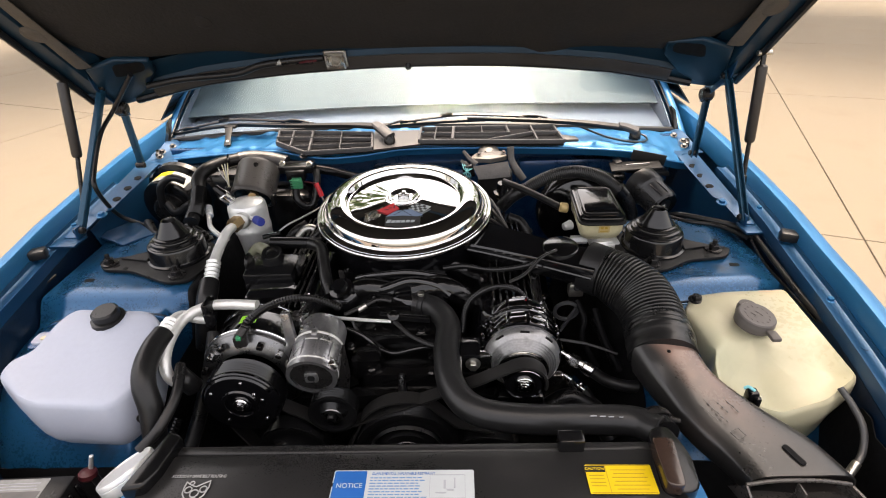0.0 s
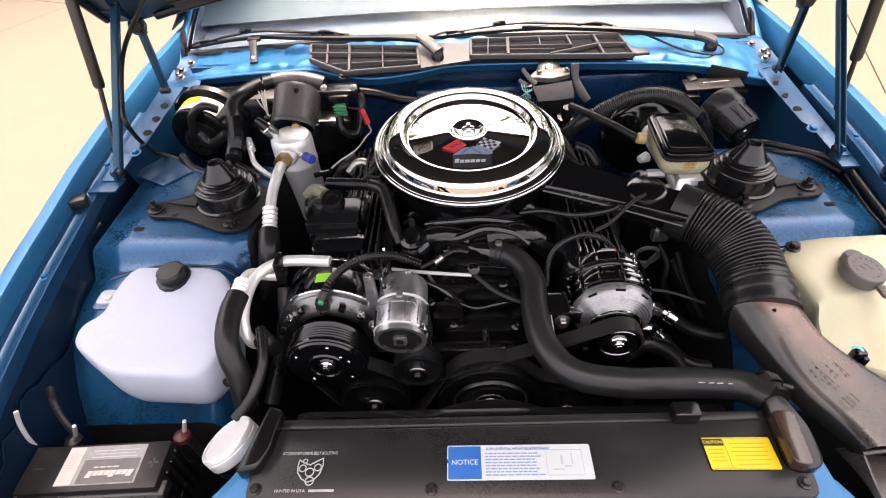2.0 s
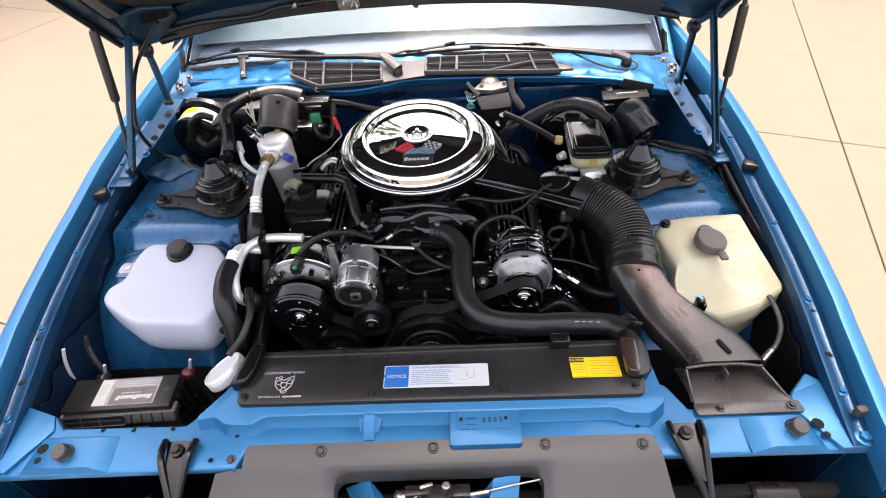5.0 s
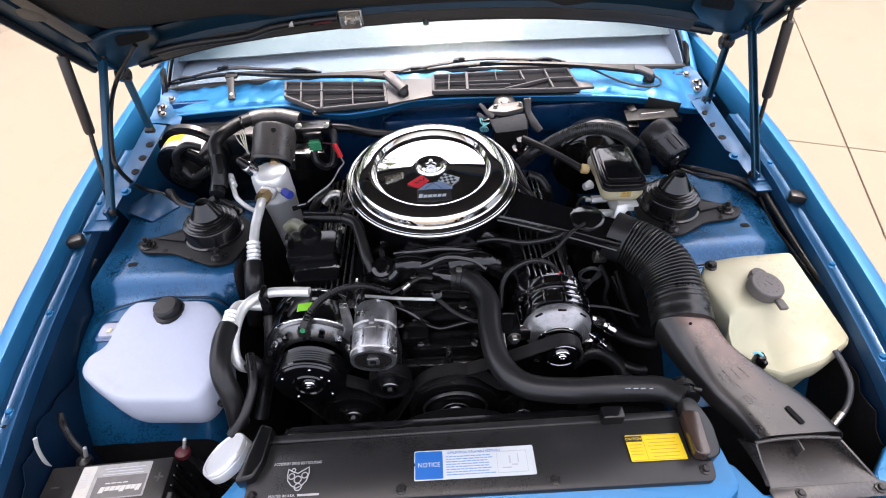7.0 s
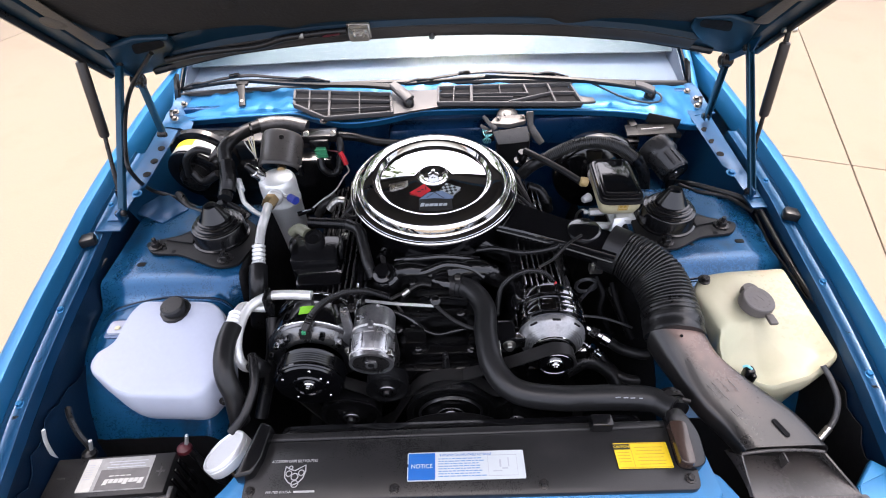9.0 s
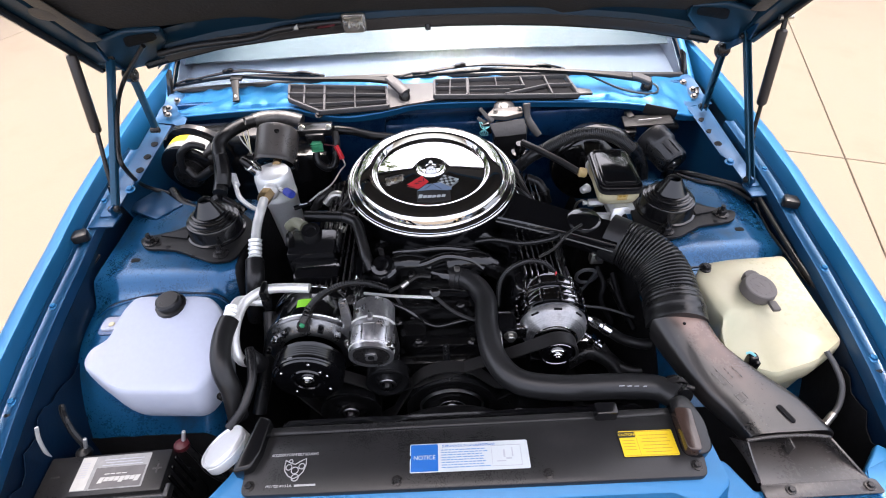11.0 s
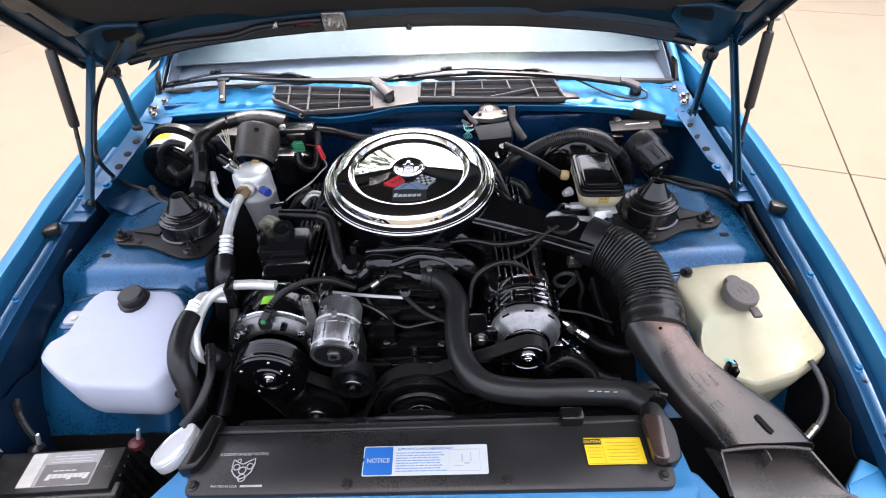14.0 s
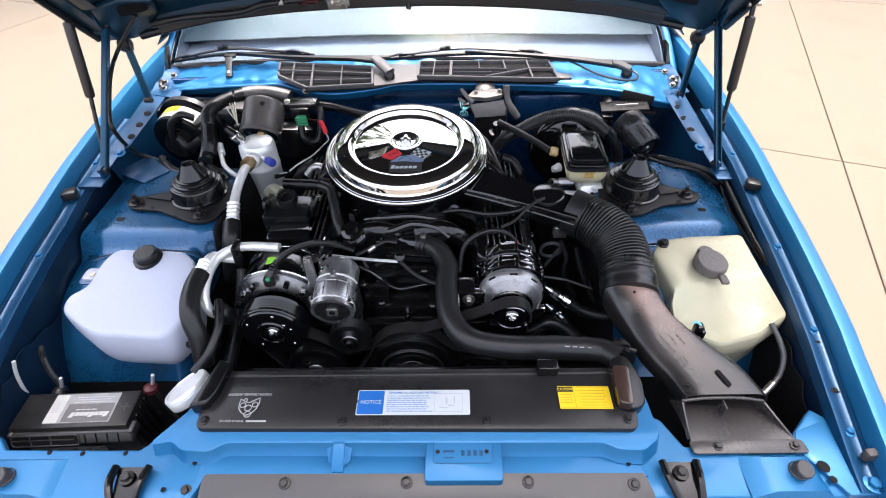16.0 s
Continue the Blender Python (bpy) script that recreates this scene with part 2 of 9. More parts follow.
CREAM_D = mat("yellowed_reservoir_plastic", (0.52, 0.47, 0.30), 0.4, 0, 0, 0.1, 9, 120, 0.05)
GREY_CAP = mat("grey_plastic_cap", (0.078, 0.069, 0.065), 0.5, 0, 0, 0.12, 20, 200, 0.1)
INSUL = mat("hood_insulation_felt", (0.011, 0.0100, 0.0095), 0.95, 0, 0, 0.3, 9, 150, 0.6, wear=(0.019, 0.0165, 0.0145), wear_amount=0.5)
YELLOW = mat("yellow_sticker", (0.58, 0.41, 0.010), 0.4, 0, 0, 0.06, 20, 100, 0)
WHITE = mat("white_sticker", (0.38, 0.41, 0.42), 0.4, 0, 0, 0.04, 20, 100, 0)
BLUE_S = mat("blue_sticker_ink", (0.005, 0.085, 0.30), 0.4, 0, 0, 0.05, 20, 100, 0)
BLACK_S = mat("black_ink", (0.012, 0.012, 0.012), 0.4, 0, 0, 0.05, 20, 100, 0)
LABEL_G = mat("worn_grey_label", (0.20, 0.20, 0.195), 0.4, 0.1, 0, 0.25, 30, 100, 0.02, wear=(0.06, 0.058, 0.056), wear_amount=0.6)
LABEL_D = mat("dark_grey_label", (0.075, 0.070, 0.068), 0.4, 0, 0, 0.25, 30, 100, 0.02)
SILVER_S = mat("silver_sticker", (0.36, 0.355, 0.33), 0.4, 0.2, 0, 0.1, 20, 100, 0)
LIME = mat("lime_sticker", (0.20, 0.52, 0.03), 0.45, 0, 0, 0.05, 20, 100, 0)
RED = mat("red_plastic", (0.45, 0.012, 0.02), 0.4, 0, 0, 0.15, 20, 200, 0.05)
RED_D = mat("dark_red_cable", (0.055, 0.005, 0.008), 0.45, 0, 0, 0.15, 20, 200, 0.05)
GREEN = mat("green_connector", (0.02, 0.20, 0.09), 0.45, 0, 0, 0.15, 20, 200, 0.05)
BLUE_C = mat("dark_blue_cap", (0.015, 0.03, 0.22), 0.4, 0, 0, 0.1, 20, 200, 0.05)
TEAL = mat("pale_blue_connector", (0.14, 0.42, 0.46), 0.45, 0, 0, 0.1, 20, 200, 0.05)
INSIDE = mat("grey_cabin_vinyl", (0.155, 0.178, 0.225), 0.75, 0, 0, 0.1, 6, 300, 0.1)
PALE_SHEET = mat("pale_glass_backing", (0.098, 0.124, 0.138), 0.6, 0, 0, 0.05, 3, 100, 0.05)
CONCRETE = mat("pale_concrete", (0.132, 0.107, 0.076), 0.9, 0, 0, 0.12, 1.7, 90, 0.35, wear=(0.122, 0.098, 0.070), wear_amount=0.5)
JOINT = mat("joint_filler", (0.12, 0.09, 0.07), 0.95, 0, 0, 0.3, 20, 200, 0.2)
LEAF = mat("leaf_green", (0.07, 0.12, 0.03), 0.6, 0, 0, 0.4, 1.5, 20, 0)
BARK = mat("bark", (0.10, 0.075, 0.05), 0.9, 0, 0, 0.3, 6, 60, 0.5)
TINT = mat("dark_tinted_glass", (0.012, 0.014, 0.016), 0.06, 0, 0, 0.05, 3, 50, 0.0, spec=0.5)
GLASS = mat("clear_glass", (0.95, 0.97, 0.97), 0.0, 0, 0, 0.0, 1, 1, 0, trans=1.0, ior=1.22)
nt = GLASS.node_tree                                   # thin pane: clear, with a mirror-like film of reflection
nt.nodes.clear()
g_out, g_mix, g_clear, g_gloss, g_fres = [nt.nodes.new(k) for k in ("ShaderNodeOutputMaterial", "ShaderNodeMixShader", "ShaderNodeBsdfTransparent", "ShaderNodeBsdfGlossy", "ShaderNodeFresnel")]
g_clear.inputs["Color"].default_value = (0.90, 0.94, 0.95, 1)
g_gloss.inputs["Roughness"].default_value = 0.02
g_fres.inputs["IOR"].default_value = 1.10
for a, b in ((g_fres.outputs["Fac"], g_mix.inputs["Fac"]), (g_clear.outputs["BSDF"], g_mix.inputs[1]), (g_gloss.outputs["BSDF"], g_mix.inputs[2]), (g_mix.outputs["Shader"], g_out.inputs["Surface"])):
    nt.links.new(a, b)
LAMPGL = mat("clear_lamp_plastic", (0.42, 0.39, 0.33), 0.10, 0, 0, 0.25, 60, 200, 0.15, trans=0.75)
WHITE_P = mat("white_lamp_housing", (0.78, 0.76, 0.74), 0.5, 0, 0, 0.06, 10, 100, 0.05)
# Near-black; thin pieces of it paint the shade inside holes, slots and recesses.
DARK = mat("matt_black_and_hole_shade", (0.003, 0.003, 0.0035), 0.7, 0, 0, 0.4, 8, 80, 0.3, spec=0.2)


# ---- mesh helpers ----
def thing(name, at, label, category, group="", kind=""):
    e = new(name)
    e.empty_display_size = 0.02
    e.location = at
    return tagged(e, label, category, group, kind)


def finish(ob, material, parent, label=""):
    me = ob.data
    for p in me.polygons:
        p.use_smooth = True
    me.set_sharp_from_angle(angle=radians(38))
    if not me.materials:
        me.materials.append(material)
    if parent is not None:
        ob.parent = parent
        if parent.type == "EMPTY":
            ob.matrix_parent_inverse = Matrix.Translation(parent.location).inverted()
    if label:
        ob["label"] = label
    return ob


def part(name, bm, material, parent, label=""):
    """Links one bmesh, in world places, as one mesh under a thing or a part."""
    bmesh.ops.recalc_face_normals(bm, faces=bm.faces)
    me = bpy.data.meshes.new(name)
    bm.to_mesh(me)
    bm.free()
    return finish(new(name, me), material, parent, label)


def alone(name, bm, material, label, category, group="", kind=""):
    """A thing that is one mesh."""
    return tagged(part(name, bm, material, None), label, category, group, kind)


def join(*bms):
    a = bms[0]
    for b in bms[1:]:
        me = bpy.data.meshes.new("tmp")
        b.to_mesh(me)
        b.free()
        a.from_mesh(me)
        bpy.data.meshes.remove(me)
    return a


def axis_matrix(at, way, spin=0.0):
    """z along way."""
    return Matrix.Translation(at) @ Vector(way).to_track_quat("Z", "Y").to_matrix().to_4x4() @ Matrix.Rotation(spin, 4, "Z")


def bevel(bm, width, seg=2, angle=30):
    if width <= 0:
        return bm
    edges = [e for e in bm.edges if len(e.link_faces) == 2 and e.calc_face_angle(0) > radians(angle)]
    bmesh.ops.bevel(bm, geom=edges, offset=width, segments=seg, profile=0.5, affect="EDGES", clamp_overlap=True)
    return bm


def box(c, s, bev=0.003, m=None, seg=2):
    bm = bmesh.new()
    bmesh.ops.create_cube(bm, size=1.0)
    for v in bm.verts:
        v.co = Vector((v.co.x * s[0], v.co.y * s[1], v.co.z * s[2]))
    bevel(bm, bev, seg)
    bm.transform((Matrix.Translation(c) if m is None else Matrix.Translation(c) @ m))
    return bm


def rot(rx=0, ry=0, rz=0):
    return pose(0, 0, 0, rx, ry, rz)


def lathe(profile, at, way=(0, 0, 1), seg=40, closed=False):
    """profile: (radius, height) along the axis."""
    bm = bmesh.new()
    rings = []
    for r, z in profile:
        if r < 1e-6:
            rings.append([bm.verts.new((0, 0, z))])
        else:
            rings.append([bm.verts.new((r * math.cos(2 * math.pi * i / seg), r * math.sin(2 * math.pi * i / seg), z)) for i in range(seg)])
    for a, b in zip(rings, rings[1:]):
        for i in range(seg):
            j = (i + 1) % seg
            if len(a) == 1 and len(b) > 1:
                bm.faces.new((a[0], b[i], b[j]))
            elif len(b) == 1 and len(a) > 1:
                bm.faces.new((a[i], b[0], a[j]))
            elif len(a) > 1 and len(b) > 1:
                bm.faces.new((a[i], b[i], b[j], a[j]))
    bm.transform(axis_matrix(at, way))
    return bm


def rod(a, b, r, seg=16, r2=None, bev=0.0):
    a, b = Vector(a), Vector(b)
    n = (b - a).length
    r2 = r if r2 is None else r2
    w = min(bev, r * 0.5)
    prof = [(0, 0), (r - w, 0)] + ([(r, w)] if w else []) + [(r2, n - w)] + ([(r2 - w, n)] if w else []) + [(0, n)]
    return lathe(prof, a, b - a, seg)


def smooth_path(pts, sub=8):
    pts = [Vector(p) for p in pts]
    ext = [2 * pts[0] - pts[1]] + pts + [2 * pts[-1] - pts[-2]]
    out = []
    for k in range(len(pts) - 1):
        p0, p1, p2, p3 = ext[k:k + 4]
        for i in range(sub):
            t = i / sub
            out.append(0.5 * ((2 * p1) + (p2 - p0) * t + (2 * p0 - 5 * p1 + 4 * p2 - p3) * t * t + (3 * p1 - p0 - 3 * p2 + p3) * t ** 3))
    out.append(pts[-1])
    return out


def resample(path, step):
    acc, out, left = 0.0, [path[0]], step
    for a, b in zip(path, path[1:]):
        d, pos = (b - a).length, 0.0
        while d - pos >= left:
            pos += left
            out.append(a.lerp(b, pos / d))
            left = step
        left -= d - pos
    if (out[-1] - path[-1]).length > step * 0.3:
        out.append(path[-1])
    return out


def tube(pts, r, seg=14, sub=8, ribs=None, caps=True, squash=1.0, up=None):
    """A hose along a smooth way. r: a radius, or one for each end and more between. ribs: (spacing, depth) of corrugation, and its section in quarters."""
    path = smooth_path(pts, sub)
    if ribs:
        path = resample(path, ribs[0] / 4)
    n = len(path)
    rs = [r] * 2 if isinstance(r, (int, float)) else list(r)
    bm = bmesh.new()
    rings = []
    side = None
    for i, p in enumerate(path):
        way = (path[min(i + 1, n - 1)] - path[max(i - 1, 0)]).normalized()
        if side is None:
            side = way.orthogonal().normalized() if up is None else way.cross(Vector(up)).normalized()
        side = (side - way * side.dot(way)).normalized()
        other = way.cross(side)
        f = i / (n - 1) * (len(rs) - 1)
        k = min(int(f), len(rs) - 2)
        rad = rs[k] + (rs[k + 1] - rs[k]) * (f - k)
        if ribs:
            rad -= ribs[1] * (ribs[2] if len(ribs) > 2 else (0, 0.5, 1, 0.5))[i % 4]
        rings.append([bm.verts.new(p + (side * math.cos(2 * math.pi * j / seg) + other * squash * math.sin(2 * math.pi * j / seg)) * rad) for j in range(seg)])
    for a, b in zip(rings, rings[1:]):
        for j in range(seg):
            k = (j + 1) % seg
            bm.faces.new((a[j], a[k], b[k], b[j]))
    if caps:
        bm.faces.new(rings[0][::-1])
        bm.faces.new(rings[-1])
    return bm


def loft(loops, caps=True, closed=True):
    bm = bmesh.new()
    rings = [[bm.verts.new(p) for p in lp] for lp in loops]
    n = len(rings[0])
    for a, b in zip(rings, rings[1:]):
        for j in range(n if closed else n - 1):
            k = (j + 1) % n
            bm.faces.new((a[j], a[k], b[k], b[j]))
    if caps and closed:
        bm.faces.new(rings[0][::-1])
        bm.faces.new(rings[-1])
    return bm


def thick(bm, d):
    """Gives a sheet thickness."""
    bmesh.ops.recalc_face_normals(bm, faces=bm.faces)
    bmesh.ops.solidify(bm, geom=bm.faces[:], thickness=d)
    return bm


def prism(poly, low, bev=0.003, m=None, seg=2):
    """A block: its top outline poly, (x, y) or (x, y, z), and how far down it goes."""
    bm = bmesh.new()
    top = [bm.verts.new(p if len(p) == 3 else (*p, 0)) for p in poly]
    f = bm.faces.new(top)
    got = bmesh.ops.extrude_face_region(bm, geom=[f])
    for v in got["geom"]:
        if isinstance(v, bmesh.types.BMVert):
            v.co.z -= low
    bmesh.ops.recalc_face_normals(bm, faces=bm.faces)
    bevel(bm, bev, seg)
    if m is not None:
        bm.transform(m)
    return bm


def round_poly(poly, r, n=4):
    """An outline with its corners rounded."""
    out = []
    pts = [Vector(p) for p in poly]
    for i, p in enumerate(pts):
        a, b = pts[i - 1] - p, pts[(i + 1) % len(pts)] - p
        d = min(r, a.length * 0.45, b.length * 0.45)
        a, b = p + a.normalized() * d, p + b.normalized() * d
        for k in range(n + 1):
            t = k / n
            out.append(tuple((1 - t) ** 2 * a + 2 * t * (1 - t) * p + t * t * b))
    return out


def rrect(w, h, r, n=4):
    return [(p[0], p[1]) for p in round_poly([(-w / 2, -h / 2, 0), (w / 2, -h / 2, 0), (w / 2, h / 2, 0), (-w / 2, h / 2, 0)], r, n)]


def sheet(rows):
    return loft(rows, caps=False, closed=False)


def hexmesh(name, r, h, washer=1.5, material=None):
    bm = join(lathe([(0, 0), (r * washer, 0), (r * washer, h * 0.25), (r * 1.05, h * 0.35), (0, h * 0.35)], (0, 0, 0), seg=16),
              lathe([(r, h * 0.2), (r, h * 0.9), (r * 0.85, h), (0, h)], (0, 0, 0), seg=6))
    bmesh.ops.recalc_face_normals(bm, faces=bm.faces)
    me = bpy.data.meshes.new(name)
    bm.to_mesh(me)
    bm.free()
    me.materials.append(material)
    for p in me.polygons:
        p.use_smooth = True
    me.set_sharp_from_angle(angle=radians(30))
    return me


BOLT_D = hexmesh("bolt", 0.0055, 0.007, 1.6, DARKSTEEL)
BOLT_B = hexmesh("bolt", 0.006, 0.007, 1.6, BLUE)
BOLT_S = hexmesh("bolt", 0.0055, 0.008, 1.5, STEEL)


def bolt(mesh, at, way, parent, name="bolt", size=1.0):
    ob = new(name, mesh)
    ob.parent = parent
    base = Matrix.Translation(parent.location).inverted() if parent.type == "EMPTY" else Matrix()
    ob.matrix_parent_inverse = base
    ob.matrix_basis = axis_matrix(at, way) @ Matrix.Diagonal((size, size, size, 1))
    return ob


def letters(text, size, m, material, parent, name="lettering", depth=0.0003, width=None):
    cu = bpy.data.curves.new(name, "FONT")
    cu.body, cu.size, cu.extrude, cu.align_x, cu.align_y = text, size, depth, "CENTER", "CENTER"
    tmp = new("tmp_text", cu)
    me = bpy.data.meshes.new_from_object(tmp)
    bpy.data.objects.remove(tmp)
    if width:
        xs = [v.co.x for v in me.vertices]
        k = width / (max(xs) - min(xs))
        me.transform(Matrix.Diagonal((k, 1, 1, 1)))
    me.transform(m)
    me.materials.clear()
    me.name = name
    return finish(new(name, me), material, parent)


def frame_on(o, right, fwd):
    """A pose on a face: x to the right, y up the face, z out of it."""
    x = Vector(right).normalized()
    z = x.cross(Vector(fwd)).normalized()
    y = z.cross(x)
    return Matrix.Translation(o) @ Matrix((x, y, z)).transposed().to_4x4()


def plate(w, h, m, at=(0, 0), r=0.002, t=0.0006, z=0.0):
    """A thin sticker with rounded corners on a face."""
    bm = prism([(p[0] + at[0], p[1] + at[1], z + t) for p in rrect(w, h, r, 3)], t, 0)
    bm.transform(m)
    return bm


def bars(rows, m, t=0.0004, z=0.0006):
    """Lines of writing too small to read: (x, y, width, height)."""
    bm = bmesh.new()
    for x, y, w, h in rows:
        bmesh.ops.create_cube(bm, size=1.0, matrix=Matrix.Translation((x, y, z + t / 2)) @ Matrix.Diagonal((w, h, t, 1)))
    bm.transform(m)
    return bm


# ---- ground ----
def interp(x, tab):
    return float(np.interp(x, [a for a, _ in tab], [b for _, b in tab]))


bm = bmesh.new()
bmesh.ops.create_grid(bm, x_segments=8, y_segments=8, size=600)
bm.transform(Matrix.Translation((0, 0, -0.012)))
ground = alone("ground", bm, JOINT, "wide pale concrete lot with dark saw-cut joints", "ground", kind="structure")
SLAB_TURN = Matrix.Translation((2.32, 2.515, 0)) @ Matrix.Rotation(radians(-21.3), 4, "Z")
SLAB_W, SLAB_L = 3.42, 3.2


def slab_mesh(w, d):
    b = bmesh.new()
    bmesh.ops.create_cube(b, size=1.0, matrix=Matrix.Diagonal((w - 0.008, d - 0.008, 0.012, 1)))
    bevel(b, 0.003, 1)
    me = bpy.data.meshes.new("slab")
    b.to_mesh(me)
    b.free()
    me.materials.append(CONCRETE)
    return me


SLAB = slab_mesh(SLAB_W, SLAB_L)
for i in range(-7, 7):
    for j in range(-7, 8):
        ob = new("slab", SLAB)
        ob.parent = ground
        ob.matrix_basis = SLAB_TURN @ Matrix.Translation(((i + 0.5) * SLAB_W, (j + 0.5) * SLAB_L + (0.63 if i < -1 else 0.0), -0.006))

# ---- car body ----
car = thing("car", (0, 1.6, 0), "blue coupe with its engine bay open, parked on concrete", "car")
XI = [(0.30, 0.725), (0.55, 0.755), (0.707, 0.778), (0.837, 0.793), (0.95, 0.804), (1.09, 0.821), (1.247, 0.834), (1.6, 0.85), (2.3, 0.86)]
FL = [(0.30, 0.815), (0.40, 0.828), (0.60, 0.865), (0.83, 0.886), (1.1, 0.905), (1.5, 0.925), (2.3, 0.945)]


def fender(s):
    rows = []
    for k in range(41):
        y = 0.30 + 2.0 * k / 40
        x, z = interp(y, XI), interp(y, FL) + 0.045
        sec = [(-0.001, -0.062), (0.0, -0.006), (0.003, -0.001), (0.008, 0.0), (0.024, -0.001), (0.032, -0.006), (0.040, -0.022), (0.052, -0.09), (0.066, -0.22), (0.06, -0.45), (0.03, -0.62)]
        rows.append([(s * (x + a), y, z + b) for a, b in sec])
    return thick(sheet(rows), 0.0012)


def flange(s):
    rows = []
    for k in range(41):
        y = 0.36 + 1.02 * k / 40
        x, z = interp(y, XI) - 0.001, interp(y, FL)
        rows.append([(s * (x + a), y, z + b) for a, b in [(0.0, 0.010), (-0.003, 0.002), (-0.008, 0.0), (-0.018, 0.0), (-0.023, 0.002), (-0.027, 0.002), (-0.028, -0.004), (-0.028, -0.022)]])
    return thick(sheet(rows), 0.002)


def smooth(a, b, x):
    t = min(max((x - a) / (b - a), 0), 1)
    return t * t * (3 - 2 * t)


def house_z(u, y):
    """Height of the inner wheelhouse, with the strut tower rising from it."""
    base = 0.835 - 3.6 * max(0, 0.86 - y) ** 2 - 0.14 * smooth(1.20, 1.30, y)
    base -= 0.42 * (1 - smooth(0.36, 0.50, u)) ** 1.5
    tower = smooth(0.898, 0.946, y) * (1 - smooth(1.19, 1.26, y)) * smooth(0.405, 0.445, u)
    z = base + (0.866 - base) * tower
    return z + 0.004 * math.sin(u * 40) * math.sin(y * 31) * (1 - tower) - 0.012 * smooth(0.69, 0.76, u) * tower - 0.03 * smooth(0.70, 0.765, u) * (1 - tower)


def wheelhouse(s, lo, hi):
    rows = []
    for j in range(71):
        y = 0.655 + 0.825 * j / 70
        row = []
        for i in range(45):
            u = lo + (hi - lo) * i / 44
            z = house_z(u, y)
            row.append((s * u, y, z))
        rows.append(row)
    return thick(sheet(rows), 0.002)


for s in (-1, 1):
    f = part("fender", fender(s), BLUE, car, "glossy blue front fender")
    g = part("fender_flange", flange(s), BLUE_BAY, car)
    for y in (0.45, 0.63, 0.835, 1.02, 1.16):
        bolt(BOLT_B, (s * (interp(y, XI) - 0.013), y, interp(y, FL)), (0, 0, 1), g, size=1.0)
    for y, r in ((0.524, 0.0115), (0.610, 0.0075), (0.72, 0.006)):
        q = (s * (interp(y, XI) - 0.013), y, interp(y, FL) + 0.0005)
        part("grommet", join(lathe([(0, 0.0010), (r * 0.8, 0.0010), (r * 0.82, 0.0)], q, seg=18), lathe([(r * 0.82, 0.0), (r, 0.002), (r * 1.15, 0.0)], q, seg=18)), DARKSTEEL, g)
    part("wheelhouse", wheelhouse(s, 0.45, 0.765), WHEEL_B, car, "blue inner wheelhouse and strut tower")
    line = [(s * u, 0.900 + 0.006 * math.sin(u * 24) - 0.020 * smooth(0.62, 0.74, u)) for u in np.linspace(0.46, 0.745, 16)]
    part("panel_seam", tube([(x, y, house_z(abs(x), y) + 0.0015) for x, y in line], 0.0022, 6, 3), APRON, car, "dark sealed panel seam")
    part("panel_lip", tube([(x, y - 0.006, house_z(abs(x), y - 0.006) + 0.001) for x, y in line], 0.0026, 6, 3), WHEEL_B, car)
    part("frame_rail", wheelhouse(s, 0.335, 0.4502), DARK, car, "black frame rail side")
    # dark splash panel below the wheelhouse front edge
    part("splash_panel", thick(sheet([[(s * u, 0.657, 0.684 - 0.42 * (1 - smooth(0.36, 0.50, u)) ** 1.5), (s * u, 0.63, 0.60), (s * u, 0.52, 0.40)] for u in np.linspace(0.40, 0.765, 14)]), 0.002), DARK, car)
    # inner wall that closes the side under the flange
    rows = [[(s * (interp(y, XI) - 0.029), y, interp(y, FL) - 0.020), (s * (interp(y, XI) - 0.034), y, 0.62), (s * 0.70, y, 0.30)] for y in (0.36, 0.55, 0.75, 0.95, 1.15, 1.4)]
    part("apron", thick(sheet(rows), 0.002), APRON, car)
    rows = [[(s * (interp(y, XI) - 0.046), y, interp(y, FL) - 0.012), (s * (interp(y, XI) - 0.075), y, 0.80), (s * 0.66, y, 0.62)] for y in (1.16, 1.25, 1.35, 1.45, 1.54)]
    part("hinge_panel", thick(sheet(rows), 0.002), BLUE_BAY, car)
    # dark splash shield hanging inside the apron, ragged front edge; left copy paints shade
    rows = []
    for k in range(15):
        y = 0.47 + 0.30 * k / 14
        lift = 0.016 * math.sin(k * 1.9) * (1 - k / 14) - 0.05 * smooth(0.62, 0.77, y)
        rows.append([(s * (interp(y, XI) - 0.036), y, interp(y, FL) - 0.045 + lift), (s * (interp(y, XI) - 0.042), y, 0.72), (s * 0.70, y, 0.55), (s * 0.67, y, 0.42)])
    part("splash_shield", thick(sheet(rows), 0.002), DARK if s > 0 else APRON, car, "dark inner splash shield")
    # rubber buffer on the gutter
    y = 1.02
    bmp = box((s * (interp(y, XI) - 0.010), y, interp(y, FL) + 0.016), (0.035, 0.03, 0.022), 0.006, rot(0, 0, s * -25))
    part("rubber_buffer", bmp, RUBBER, car)

def wheel(x, y):
    w = part("wheel", lathe([(0.20, -0.10), (0.215, -0.105), (0.30, -0.11), (0.322, -0.09), (0.325, 0.0), (0.322, 0.09), (0.30, 0.11), (0.215, 0.105), (0.20, 0.10)], (x, y, 0.325), (1, 0, 0), 40), RUBBER, car, "black road tyre")
    part("rim", lathe([(0, 0.03), (0.05, 0.04), (0.17, 0.03), (0.205, 0.09), (0.205, -0.09), (0.17, -0.03), (0, -0.03)], (x, y, 0.325), (1, 0, 0), 32), ALU, w)


for x in (-0.77, 0.77):
    for y in (1.0, 3.55):
        wheel(x, y)

